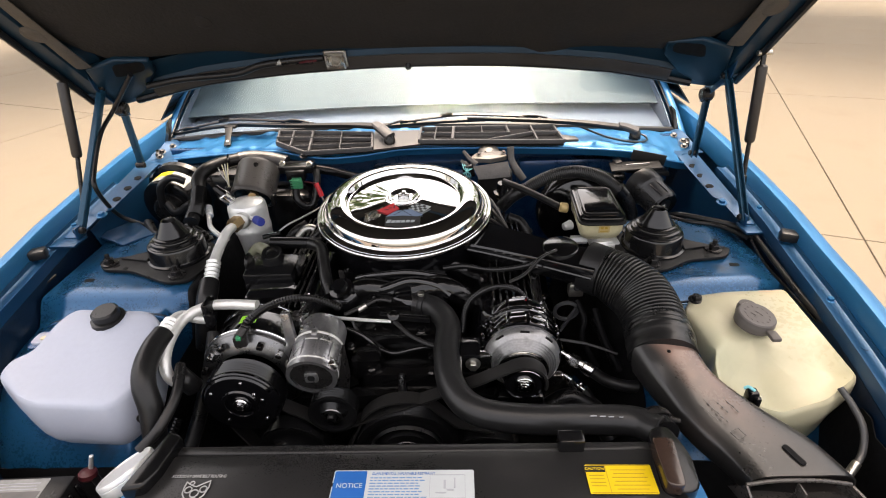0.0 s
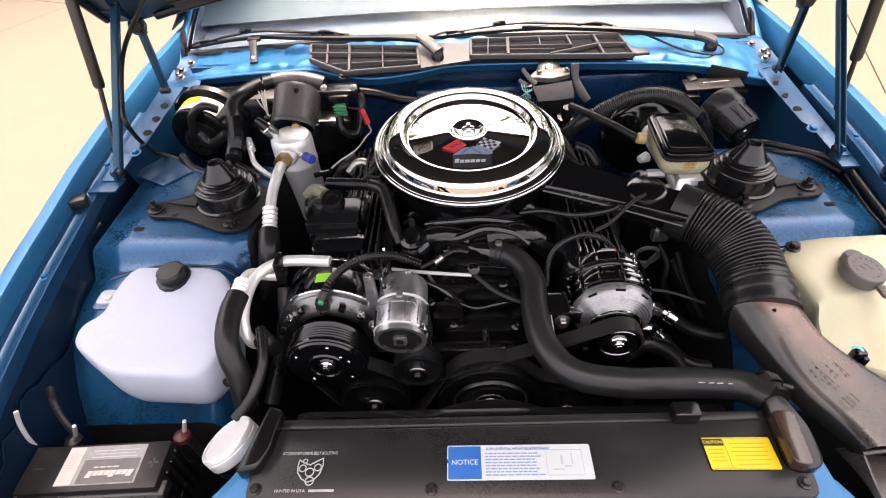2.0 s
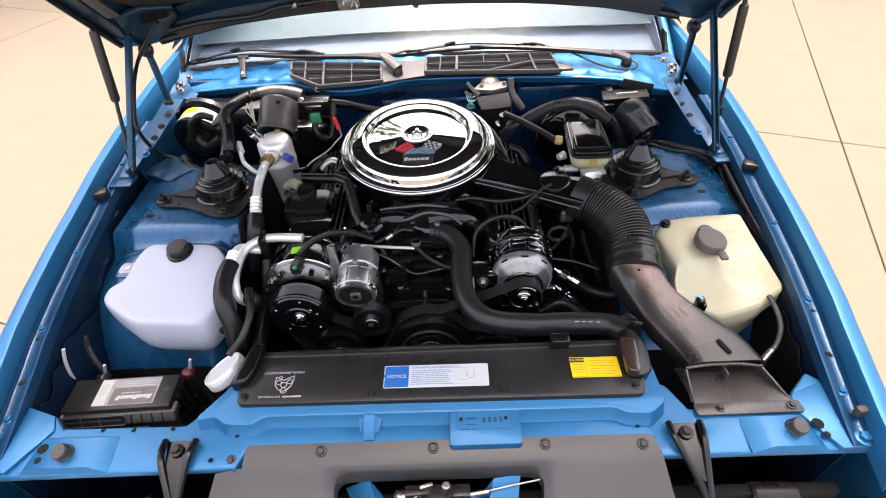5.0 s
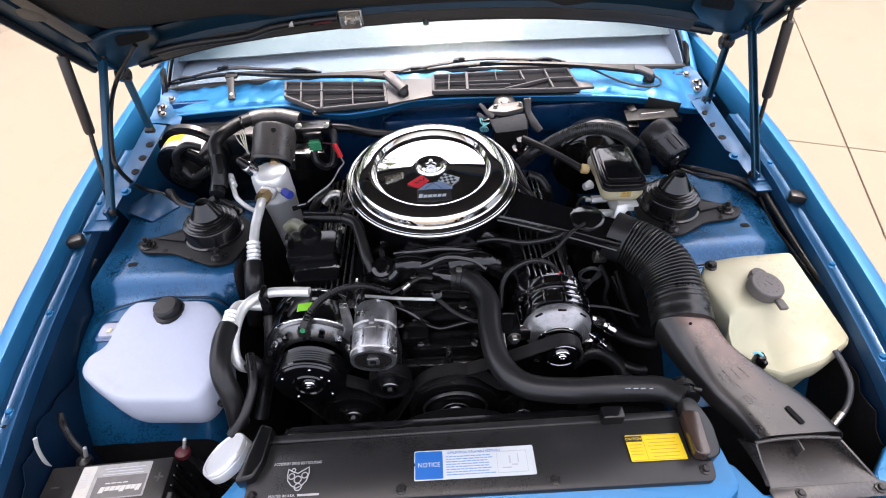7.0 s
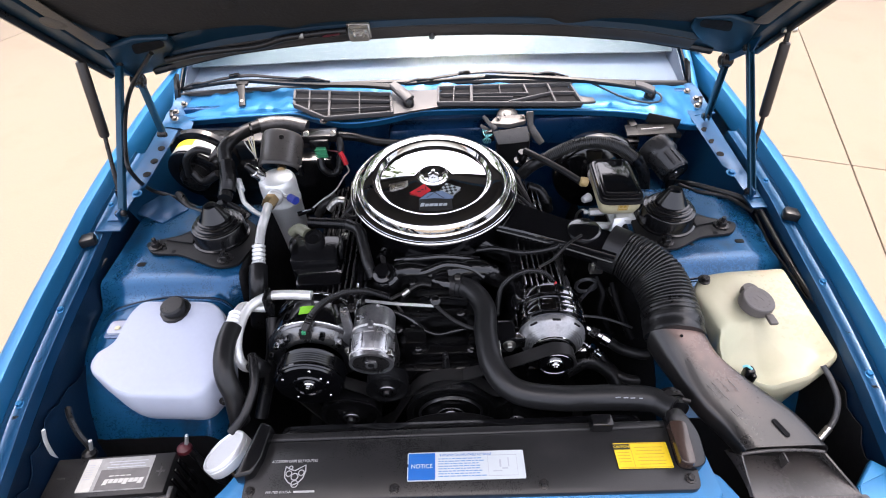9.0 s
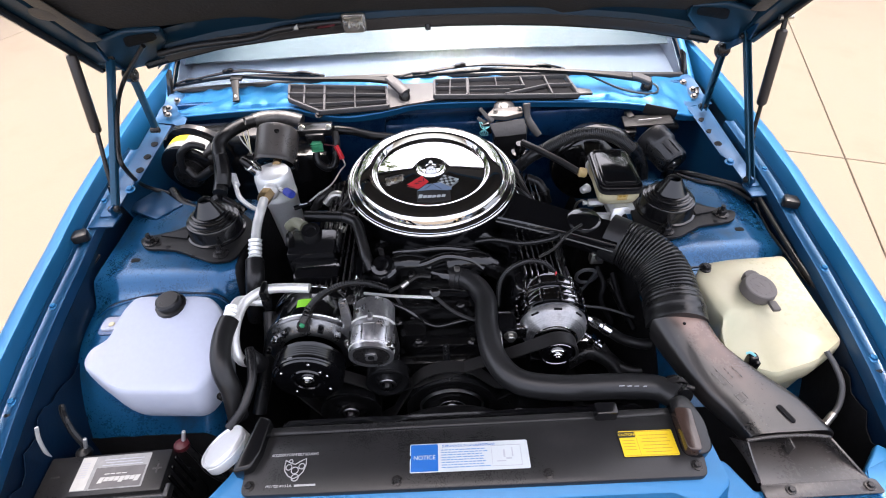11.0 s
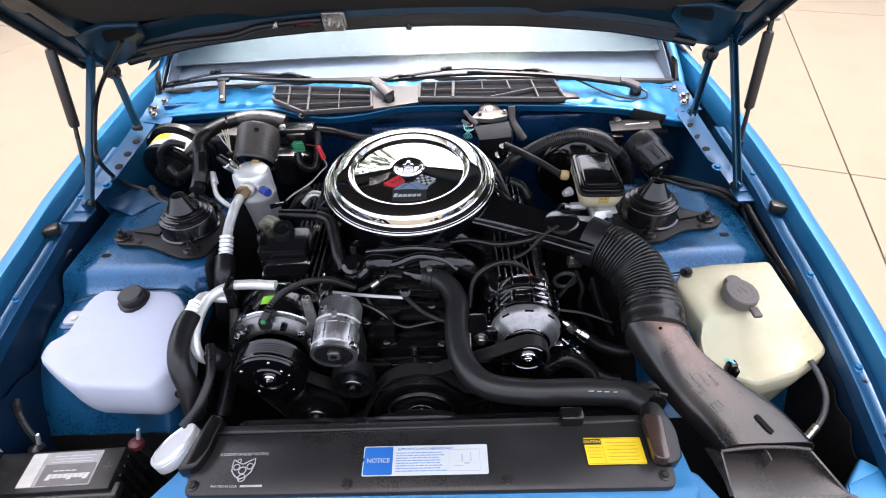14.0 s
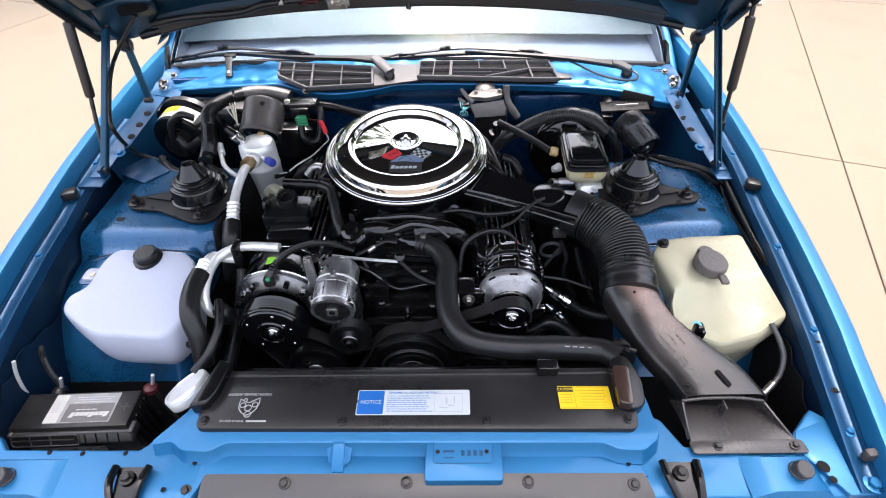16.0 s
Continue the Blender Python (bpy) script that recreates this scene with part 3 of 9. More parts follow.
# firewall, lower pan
part("firewall", join(box((0, 1.61, 0.63), (1.56, 0.02, 0.62), 0.004), box((0.02, 1.57, 0.80), (0.34, 0.08, 0.16), 0.02), box((0.45, 1.58, 0.84), (0.3, 0.05, 0.1), 0.02)), FIREWALL, car, "blue firewall, darkened for shade")
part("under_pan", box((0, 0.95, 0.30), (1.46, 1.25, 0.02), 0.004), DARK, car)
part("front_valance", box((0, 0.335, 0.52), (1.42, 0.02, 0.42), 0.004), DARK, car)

# cowl
CE = [(-0.80, 1.57, 0.912), (-0.70, 1.545, 0.928), (-0.60, 1.53, 0.94), (-0.50, 1.523, 0.946), (-0.411, 1.517, 0.95), (-0.34, 1.478, 0.951), (-0.257, 1.449, 0.95), (-0.179, 1.456, 0.95), (-0.11, 1.478, 0.95), (-0.036, 1.504, 0.95), (0.15, 1.498, 0.951), (0.38, 1.479, 0.95), (0.52, 1.462, 0.948), (0.61, 1.44, 0.944), (0.69, 1.412, 0.93), (0.745, 1.424, 0.915), (0.80, 1.44, 0.908)]
WB = [(-0.80, 1.715), (-0.55, 1.675), (0.0, 1.635), (0.4, 1.63), (0.66, 1.64), (0.80, 1.66)]


def ws_base(x):
    return Vector((x, interp(x, WB), 0.985 - 0.045 * (x / 0.78) ** 2))


rows = []
edge = smooth_path(CE, 10)
for p in edge:
    b = ws_base(p.x)
    w = 0.006 * math.sin(p.x * 21) + 0.004 * math.sin(p.x * 47 + 1)
    rows.append([p + Vector((0, 0.010, -0.018)), p + Vector((0, 0.004, -0.006)), p + Vector((0, 0.0, 0.0)), p + Vector((0, 0.004, 0.004)), p + Vector((0, 0.02, 0.002)),
                 *[p.lerp(b, q) + Vector((0, 0, (0.010 - 0.02 * abs(q - 0.3)) * (1 - q) + 0.009 * noise.noise((p.x * 14, q * 2.2, 3)) + 0.006 * noise.noise((p.x * 34, q * 5, 7)))) for q in (0.18, 0.28, 0.36, 0.44, 0.52, 0.6, 0.7, 0.8, 0.9)], b + Vector((0, 0.01, -0.012))])
part("cowl_panel", thick(sheet(rows), 0.0015), BLUE, car, "blue cowl panel with a folded front lip")
part("cowl_seal", tube([p + Vector((0, -0.001, 0.004)) for p in CE and [Vector(c) for c in CE]], 0.004, 8, 4), BLUE, car)

# windshield, its frame, pillars
rows, n = [], 28
WS_L, WS_R = -0.832, 0.800


def on_glass(x, f, drop=0.0):
    """A place on the windshield: x across its base, f from base to roof."""
    b = ws_base(x)
    k = x / 0.82
    return Vector((x * (1 - 0.20 * max(f, 0.0) ** 1.7), b.y + (0.86 - 0.05 * k * k) * f, b.z + (1.36 - 0.03 * k * k - b.z) * f + 0.03 * math.sin(math.pi * f) - drop))


for i in range(n + 1):
    x = WS_L + (WS_R - WS_L) * i / n
    rows.append([on_glass(x, k / 8) for k in range(9)])
ws = part("windshield", thick(sheet(rows), 0.004), GLASS, car, "clear raked windshield")
ws.visible_shadow = False
part("windshield_seal", tube([ws_base(WS_L + (WS_R - WS_L) * i / n) + Vector((0, -0.006, -0.002)) for i in range(n + 1)], 0.0105, 8, 2), BLACK_SATIN, ws, "black rubber moulding along the glass base")
for s, e in ((-1, WS_L), (1, WS_R)):
    part("a_pillar", tube([on_glass(e, f) + Vector((s * 0.020, 0.0, -0.012)) for f in (-0.04, 0.12, 0.3, 0.55, 0.8, 1.0)], 0.015, 12, 6), BLUE, car)
    part("pillar_trim", tube([on_glass(e, f) + Vector((s * 0.003, 0.0, 0.002)) for f in (0.0, 0.12, 0.3, 0.55, 0.8, 1.0)], 0.0035, 8, 6), BLACK_P, car)
part("corner_tab", thick(sheet([[(-0.822, 1.722, 1.004), (-0.818, 1.700, 0.985), (-0.815, 1.655, 0.935)], [(-0.834, 1.720, 0.990), (-0.832, 1.690, 0.960), (-0.828, 1.640, 0.915)]]), 0.010), BLACK_P, car, "black rubber fender corner seal")
part("corner_tab", thick(sheet([[(0.790, 1.692, 1.004), (0.792, 1.672, 0.985), (0.792, 1.632, 0.930)], [(0.804, 1.690, 0.990), (0.806, 1.664, 0.960), (0.806, 1.616, 0.910)]]), 0.010), BLACK_P, car, "black rubber fender corner seal")
for s, e in ((-1, WS_L + 0.004), (1, WS_R - 0.004)):
    part("pillar_lining", thick(sheet([[on_glass(e, f, 0.006), on_glass(e, f, 0.006) + Vector((s * -0.012, 0.03, -0.09))] for f in (0.0, 0.12, 0.3, 0.5, 0.75, 1.0)]), 0.003), INSIDE, car, "grey inner pillar lining")
# creased metal corners where the cowl meets the fender, with their fixings
for s, cx, cy in ((-1, -0.770, 1.600), (1, 0.755, 1.560)):
    rows = []
    for i in range(9):
        a = i / 8
        rows.append([(cx + s * (-0.035 + 0.085 * a), cy - 0.10 + 0.19 * b_, 0.918 + 0.022 * a + 0.006 * math.sin(4 * a + 5 * b_) + 0.006 * noise.noise((a * 3 + s, b_ * 4, 1))) for b_ in np.linspace(0, 1, 9)])
    part("cowl_corner", thick(sheet(rows), 0.0015), BLUE_BAY, car, "creased blue cowl corner")
    for dx, dy in ((0.012, -0.06), (0.026, -0.015), (0.018, 0.035)):
        bolt(BOLT_D if dy else BOLT_S, (cx + s * dx, cy + dy, 0.940), (s * -0.2, -0.4, 1), car, size=1.1)
    part("drain_clip", box((cx + s * 0.030, cy - 0.035, 0.942), (0.012, 0.030, 0.014), 0.003, rot(12, 0, s * -20)), BLACK_P, car)
part("roof", thick(sheet([[(x, 2.46 + 0.9 * k / 5, 1.37 + 0.05 * math.sin(math.pi * k / 6) - 0.05 * (x / 0.62) ** 2) for k in range(6)] for x in np.linspace(-0.62, 0.62, 9)]), 0.003), BLUE, car)
# the closed rear of the body
side_sec = [(0.0, 0.0), (0.024, -0.001), (0.040, -0.022), (0.052, -0.09), (0.066, -0.22), (0.06, -0.45), (0.03, -0.62)]
for s in (-1, 1):
    part("body_side", thick(sheet([[(s * (x + a), y, z + b) for a, b in side_sec] for y, x, z in ((2.30, 0.86, 0.990), (2.8, 0.86, 0.992), (3.4, 0.855, 0.995), (3.9, 0.845, 0.99), (4.35, 0.82, 0.975), (4.60, 0.78, 0.955))]), 0.003), BLUE, car)
    part("side_glass", thick(sheet([[(s * (0.885 - 0.255 * k), y + 0.10 * k * (1 if y < 3 else 0), 0.985 + (0.355 - 0.02 * (y > 3.3)) * k) for k in (0, 0.35, 0.7, 1)] for y in (1.78, 2.45, 2.9, 3.36)]), 0.003), TINT, car, "dark tinted side glass")
    part("quarter_panel", thick(sheet([[(s * (0.885 - 0.255 * k), 3.36 + 0.9 * (1 - k), 0.985 + 0.34 * k) for k in (0, 0.5, 1)], [(s * (0.885 - 0.255 * k), 3.36, 0.985 + 0.34 * k) for k in (0, 0.5, 1)]]), 0.003), BLUE, car)
part("hatch_glass", thick(sheet([[(x * (1 + 0.25 * k), 3.36 + 0.92 * k, 1.395 - 0.03 * (x / 0.62) ** 2 - 0.40 * k) for k in (0, 0.35, 0.7, 1)] for x in np.linspace(-0.62, 0.62, 7)]), 0.003), TINT, car, "dark hatch glass")
part("rear_deck", thick(sheet([[(x, 4.24, 0.99), (x * 0.98, 4.45, 0.985), (x * 0.96, 4.60, 0.96), (x * 0.95, 4.64, 0.70), (x * 0.94, 4.60, 0.40)] for x in np.linspace(-0.84, 0.84, 7)]), 0.003), BLUE, car)
part("cabin_floor", box((0, 2.7, 0.4), (1.6, 2.2, 0.02), 0.004), INSIDE, car)
part("cabin_rear", box((0, 3.5, 0.8), (1.5, 0.05, 0.9), 0.01), INSIDE, car)

# dashboard, and a pale sheet added behind the glass to brighten it
rows = []
for i in range(21):
    x = -0.835 + 1.640 * i / 20
    b = ws_base(x)
    rows.append([(x, b.y + 0.02, b.z - 0.03), (x, b.y + 0.05, b.z - 0.012), (x, b.y + 0.15, b.z + 0.018), (x, b.y + 0.29, b.z + 0.085), (x * 0.99, b.y + 0.32, b.z + 0.06), (x * 0.98, b.y + 0.32, b.z - 0.4)])
alone("dashboard", thick(sheet(rows), 0.004), INSIDE, "grey vinyl dashboard top behind the windshield", "dashboard")
rows = []
for i in range(25):
    x = -0.826 + 1.620 * i / 24
    f0 = 0.118 + 0.02 * (x / 0.75) ** 2 + 0.012 * x
    rows.append([on_glass(x, f0 + (0.96 - f0) * k / 6, 0.024) + Vector((0, 0.008, 0)) for k in range(7)])
alone("windshield_pale_sheet", thick(sheet(rows), 0.003), PALE_SHEET, "pale sheet added behind the windshield to brighten the glass", "sunshade")

# cowl grilles
def strap(pts, widths, height, up=(0, 0, 1), sub=6, bev=0.0):
    """A flat bar along a smooth way: its widths from end to end, and its height."""
    path = smooth_path(pts, sub)
    n = len(path)
    loops = []
    for i, p in enumerate(path):
        w = (path[min(i + 1, n - 1)] - path[max(i - 1, 0)]).normalized()
        side = w.cross(Vector(up)).normalized()
        u = side.cross(w)
        f = i / (n - 1) * (len(widths) - 1)
        k = min(int(f), len(widths) - 2)
        a, h = (widths[k] + (widths[k + 1] - widths[k]) * (f - k)) / 2, height / 2
        loops.append([p + side * x + u * z for x, z in ((-a, -h), (-a, h * 0.5), (-a * 0.7, h), (a * 0.7, h), (a, h * 0.5), (a, -h))])
    return loft(loops)


def grille(name, outline, bars_, lift, label):
    pts = [Vector(p) for p in outline]
    c = sum(pts, Vector()) / len(pts)
    th = thing(name, c, label, "grille", "cowl grilles")
    b2 = bmesh.new()
    b2.faces.new([b2.verts.new(p - Vector((0, 0, 0.010))) for p in pts])
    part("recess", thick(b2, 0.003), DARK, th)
    b2 = bmesh.new()
    b2.faces.new([b2.verts.new(c + (p - c) * 0.96 - Vector((0, 0, 0.004))) for p in pts])
    part("screen", thick(b2, 0.001), MESH, th, "fine dark insect screen")
    ends = [strap([p, p.lerp(q, 0.5), q], (0.0080, 0.0080), 0.012, sub=2) for p, q in zip(pts, pts[1:] + pts[:1])]
    part("frame", join(*ends), GRILLE, th)
    for k, (p, q, w) in enumerate(bars_):
        p, q = Vector(p), Vector(q)
        part("rib" if abs(q.y - p.y) > abs(q.x - p.x) else "slat", strap([p + Vector((0, 0, lift)), p.lerp(q, 0.5) + Vector((0, 0, lift)), q + Vector((0, 0, lift))], (w, w), 0.008, sub=2), GRILLE, th)
    return th


ga = [(-0.419, 1.588, 0.990), (-0.130, 1.540, 0.992), (-0.122, 1.455, 0.976), (-0.312, 1.447, 0.972), (-0.411, 1.522, 0.978)]
grille("cowl_grille", ga, [((-0.372, 1.580, 0.990), (-0.362, 1.486, 0.976), 0.0056), ((-0.312, 1.571, 0.990), (-0.300, 1.448, 0.973), 0.0074), ((-0.222, 1.555, 0.991), (-0.214, 1.451, 0.974), 0.0037),
                           ((-0.415, 1.540, 0.985), (-0.126, 1.503, 0.985), 0.0050), ((-0.345, 1.480, 0.977), (-0.124, 1.476, 0.980), 0.0031)], 0.003, "matt grey-black plastic cowl vent grille with an angled front")
gb = [(0.011, 1.570, 0.992), (0.400, 1.568, 0.989), (0.417, 1.470, 0.976), (0.350, 1.471, 0.977), (0.009, 1.493, 0.981)]
grille("cowl_grille", gb, [((0.058, 1.570, 0.992), (0.052, 1.490, 0.981), 0.0037), ((0.108, 1.569, 0.992), (0.104, 1.488, 0.981), 0.0099), ((0.190, 1.569, 0.991), (0.190, 1.522, 0.985), 0.0031), ((0.262, 1.568, 0.991), (0.268, 1.520, 0.984), 0.0062), ((0.333, 1.568, 0.990), (0.343, 1.474, 0.977), 0.0062),
                           ((0.010, 1.530, 0.986), (0.270, 1.521, 0.984), 0.0037), ((0.210, 1.482, 0.980), (0.340, 1.522, 0.984), 0.0062), ((0.340, 1.522, 0.984), (0.408, 1.519, 0.983), 0.0056), ((0.108, 1.508, 0.984), (0.225, 1.503, 0.982), 0.0031)], 0.003, "long matt grey-black plastic cowl vent grille")
cvp = thing("cowl_vent_panel", (-0.06, 1.50, 0.975), "grey plastic panel joining the two cowl vents", "panel")
part("panel", thick(sheet([[(-0.128 + 0.138 * k / 6, 1.566 - 0.006 * k / 6, 0.992), (-0.126 + 0.137 * k / 6, 1.545, 0.990 + 0.004 * math.sin(k)), (-0.124 + 0.134 * k / 6, 1.505 + 0.012 * k / 6, 0.984), (-0.123 + 0.133 * k / 6, 1.452 + 0.036 * k / 6, 0.974)] for k in range(7)]), 0.006), GRILLE, cvp)
part("end_clip", prism([(0.412, 1.500, 0.986), (0.452, 1.490, 0.984), (0.458, 1.472, 0.980), (0.414, 1.470, 0.980)], 0.008, 0.002), GRILLE, cvp)
bolt(BOLT_D, (-0.318, 1.452, 0.9615), (0, -0.4, 1), car, size=1.3)

# wipers
def wiper(pivot, head, arm, widths, blade, head_w):
    """A parked wiper: a cranked head on its pivot, a tapering arm, and a blade held by stepped bridges."""
    w = thing("windshield_wiper", pivot, "black wiper parked along the windshield base", "wiper", "wipers")
    p = Vector(pivot)
    part("pivot_cap", lathe([(0, 0.014), (0.010, 0.013), (0.015, 0.006), (0.017, -0.012)], p, seg=16), BLACK_P, w)
    part("arm_head", strap([p + Vector((0.004, -0.008, 0.012)), p.lerp(Vector(head), 0.5) + Vector((0, 0, 0.010)), Vector(head) + Vector((0, 0, 0.004))], (head_w, head_w, head_w * 0.8), 0.014, (0, -0.4, 1)), GRILLE, w)
    part("arm", strap([Vector(q) for q in arm], widths, 0.011, (0, -0.5, 1)), WIPER_G, w)
    b_ = [Vector(q) for q in blade]
    part("blade", strap(b_, (0.006, 0.010, 0.010, 0.006), 0.008, (0, -0.6, 1)), RUBBER, w)
    path = smooth_path([q + Vector((0, -0.005, 0.011)) for q in b_], 12)
    n = len(path)
    part("bridge", strap([path[int(n * f)] + Vector((0, 0, h)) for f, h in ((0.10, -0.004), (0.28, 0.003), (0.46, 0.009), (0.64, 0.003), (0.90, -0.004))], (0.004, 0.008, 0.010, 0.008, 0.004), 0.005, (0, -0.6, 1)), BLACK_P, w)
    for f0, f1 in ((0.02, 0.22), (0.78, 0.98)):
        part("claw_link", strap([path[int((n - 1) * f0)] + Vector((0, 0, -0.006)), path[int((n - 1) * (f0 + f1) / 2)] + Vector((0, 0, 0.003)), path[int((n - 1) * f1)] + Vector((0, 0, -0.006))], (0.004, 0.007, 0.004), 0.004, (0, -0.6, 1)), BLACK_P, w)
    m_ = path[int(n * 0.40)]
    part("blade_clip", join(box(m_ + Vector((0, 0, 0.009)), (0.034, 0.012, 0.010), 0.002), box(m_ + Vector((0.008, -0.002, 0.015)), (0.016, 0.010, 0.006), 0.001)), BLACK_P, w)
    return w


wiper((-0.076, 1.496, 0.988), (-0.122, 1.545, 1.016), [(-0.108, 1.535, 1.016), (-0.200, 1.560, 1.014), (-0.376, 1.596, 1.006), (-0.56, 1.660, 0.994), (-0.612, 1.680, 0.989)], (0.020, 0.014, 0.009, 0.005, 0.004), [(-0.812, 1.702, 0.958), (-0.65, 1.690, 0.982), (-0.48, 1.650, 0.998), (-0.318, 1.618, 1.004)], 0.030)
wiper((0.634, 1.534, 0.968), (0.585, 1.540, 0.990), [(0.620, 1.536, 0.986), (0.501, 1.550, 1.000), (0.398, 1.570, 1.004), (0.27, 1.590, 1.006), (0.150, 1.604, 1.008)], (0.020, 0.016, 0.011, 0.006, 0.005), [(-0.090, 1.596, 0.996), (0.06, 1.604, 1.002), (0.24, 1.606, 1.004), (0.400, 1.594, 1.002)], 0.024)
wh = thing("washer_hose", (0.60, 1.50, 0.965), "thin black washer hose looped beside the wiper pivot", "hose")
part("hose", tube([(0.440, 1.572, 1.000), (0.483, 1.548, 0.988), (0.547, 1.505, 0.972), (0.610, 1.488, 0.962), (0.655, 1.505, 0.956), (0.668, 1.537, 0.958), (0.650, 1.556, 0.964)], 0.0030, 8, 8), RUBBER, wh)
br = thing("cowl_bracket", (-0.589, 1.608, 0.950), "small black bracket standing on the cowl", "bracket")
part("strap", strap([(-0.584, 1.572, 0.958), (-0.588, 1.600, 0.972), (-0.596, 1.640, 0.992)], (0.020, 0.017, 0.024), 0.005, (0, -0.6, 0.8)), MOUNT, br)
part("tab", box((-0.594, 1.653, 0.992), (0.036, 0.022, 0.008), 0.002), MOUNT, br)
part("bolt_hole", lathe([(0, 0.001), (0.004, 0.001), (0.005, 0)], (-0.586, 1.586, 0.9675), (0, -0.45, 0.9), 12), STEEL, br)

# ---- hood ----
HN = Vector((0, -0.70, -0.714)).normalized()         # out of the underside


def on_hood(x, s, d=0.0):
    """x across, s metres up the slope, d below the underside."""
    crown = 0.074 * (x / 0.8) ** 2 - 0.064
    return Vector((x, 1.27 - s * 0.714, 1.265 + s * 0.70)) + HN * (d + crown)


REAR = [(-0.80, -0.17), (-0.74, -0.188), (-0.66, -0.175), (-0.5, -0.152), (-0.3, -0.148), (0.0, -0.148), (0.3, -0.150), (0.5, -0.158), (0.66, -0.180), (0.74, -0.192), (0.80, -0.175)]
hood = thing("car_hood", (0, 1.42, 1.12), "raised blue hood with black felt lining underneath", "hood")
xs = np.linspace(-0.80, 0.80, 33)


def strip(s0, s1, d0, d1, lo=0, hi=33, n=8):
    return sheet([[on_hood(x, s0(x) + (s1(x) - s0(x)) * k / n, d0 + (d1 - d0) * k / n) for k in range(n + 1)] for x in xs[lo:hi]])


rear = lambda x: interp(x, REAR)
part("hood_skin", thick(strip(lambda x: rear(x) - 0.01, lambda x: 1.16 - 0.10 * (x / 0.8) ** 2, -0.035, -0.035, n=14), 0.0015), BLUE, hood, "glossy blue hood skin")
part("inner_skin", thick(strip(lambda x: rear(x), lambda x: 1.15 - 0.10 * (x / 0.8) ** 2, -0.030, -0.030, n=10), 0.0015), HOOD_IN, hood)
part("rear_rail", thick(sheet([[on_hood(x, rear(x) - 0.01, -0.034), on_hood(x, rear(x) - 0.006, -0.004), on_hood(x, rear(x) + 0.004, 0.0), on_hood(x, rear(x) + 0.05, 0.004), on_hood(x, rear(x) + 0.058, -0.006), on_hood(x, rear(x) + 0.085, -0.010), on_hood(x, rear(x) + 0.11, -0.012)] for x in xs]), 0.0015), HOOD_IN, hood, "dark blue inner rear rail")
for s in (-1, 1):
    rows = []
    for k in range(25):
        t = -0.17 + 1.2 * k / 24
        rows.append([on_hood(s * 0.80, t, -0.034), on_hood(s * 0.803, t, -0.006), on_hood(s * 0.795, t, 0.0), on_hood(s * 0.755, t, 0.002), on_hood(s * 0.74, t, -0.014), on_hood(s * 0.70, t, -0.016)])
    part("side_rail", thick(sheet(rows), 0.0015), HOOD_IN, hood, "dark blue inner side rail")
    # raised corner box with its opening
    gus = [on_hood(s * x, t, 0.005) for x, t in ((0.770, -0.160), (0.71, -0.172), (0.655, -0.140), (0.600, -0.078), (0.592, -0.034), (0.66, -0.014), (0.735, -0.030))]
    b2 = bmesh.new()
    fb_ = b2.faces.new([b2.verts.new(q) for q in gus])
    got = bmesh.ops.extrude_face_region(b2, geom=[fb_])
    for v in got["geom"]:
        if isinstance(v, bmesh.types.BMVert):
            v.co -= HN * 0.016
    bmesh.ops.recalc_face_normals(b2, faces=b2.faces)
    bevel(b2, 0.006, 4)
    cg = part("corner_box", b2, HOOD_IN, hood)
    hole = round_poly([on_hood(s * 0.690, -0.072, 0.0058), on_hood(s * 0.612, -0.062, 0.0058), on_hood(s * 0.604, -0.030, 0.0058), on_hood(s * 0.672, -0.026, 0.0058)], 0.014, 3)
    b2 = bmesh.new()
    b2.faces.new([b2.verts.new(p) for p in hole])
    part("rail_opening", thick(b2, 0.001), DARK, cg)
    for t in (0.10, 0.27, 0.45):
        bmc = lathe([(0, 0.004), (0.012, 0.004), (0.022, 0.002), (0.026, 0.0)], on_hood(s * 0.745, t, 0.004), HN, 20)
        part("felt_button", bmc, FELT_E, hood, "flat tan felt retaining button")
    part("felt_binding", thick(sheet([[on_hood(s * (0.712 + 0.034 * w), t, 0.0055 + 0.003 * math.sin(9 * t + 2 * w) - 0.006 * w * w) for w in (0.0, 0.35, 0.7, 1.0)] for t in np.linspace(-0.02, 0.98, 30)]), 0.002), FELT_E, hood, "shiny bound felt edge")
    part("edge_seal", tube([on_hood(s * 0.797, -0.15 + 0.2 * k, 0.004) for k in range(6)], 0.008, 8, 4), RUBBER, hood)
FELT = [(-0.745, 0.12), (-0.71, 0.03), (-0.69, -0.020), (-0.60, -0.035), (-0.45, -0.045), (-0.30, -0.075), (-0.10, -0.095), (0.20, -0.098), (0.32, -0.110), (0.44, -0.078), (0.60, -0.072), (0.69, -0.020), (0.71, 0.03), (0.745, 0.12)]
felt = lambda x: interp(x, FELT)
rows = []
for x in np.linspace(-0.742, 0.742, 43):
    rows.append([on_hood(x, felt(x) + (1.0 - felt(x)) * k / 20, (-0.014 if k == 0 else -0.004) + 0.006 * math.sin(x * 13 + k) * math.sin(k * 0.9) + 0.01 * math.exp(-((abs(x) - 0.33) / 0.03) ** 2)) for k in range(21)])
ins = part("insulation_pad", thick(sheet(rows), 0.006), INSUL, hood, "black felt hood insulation, slightly sagging")
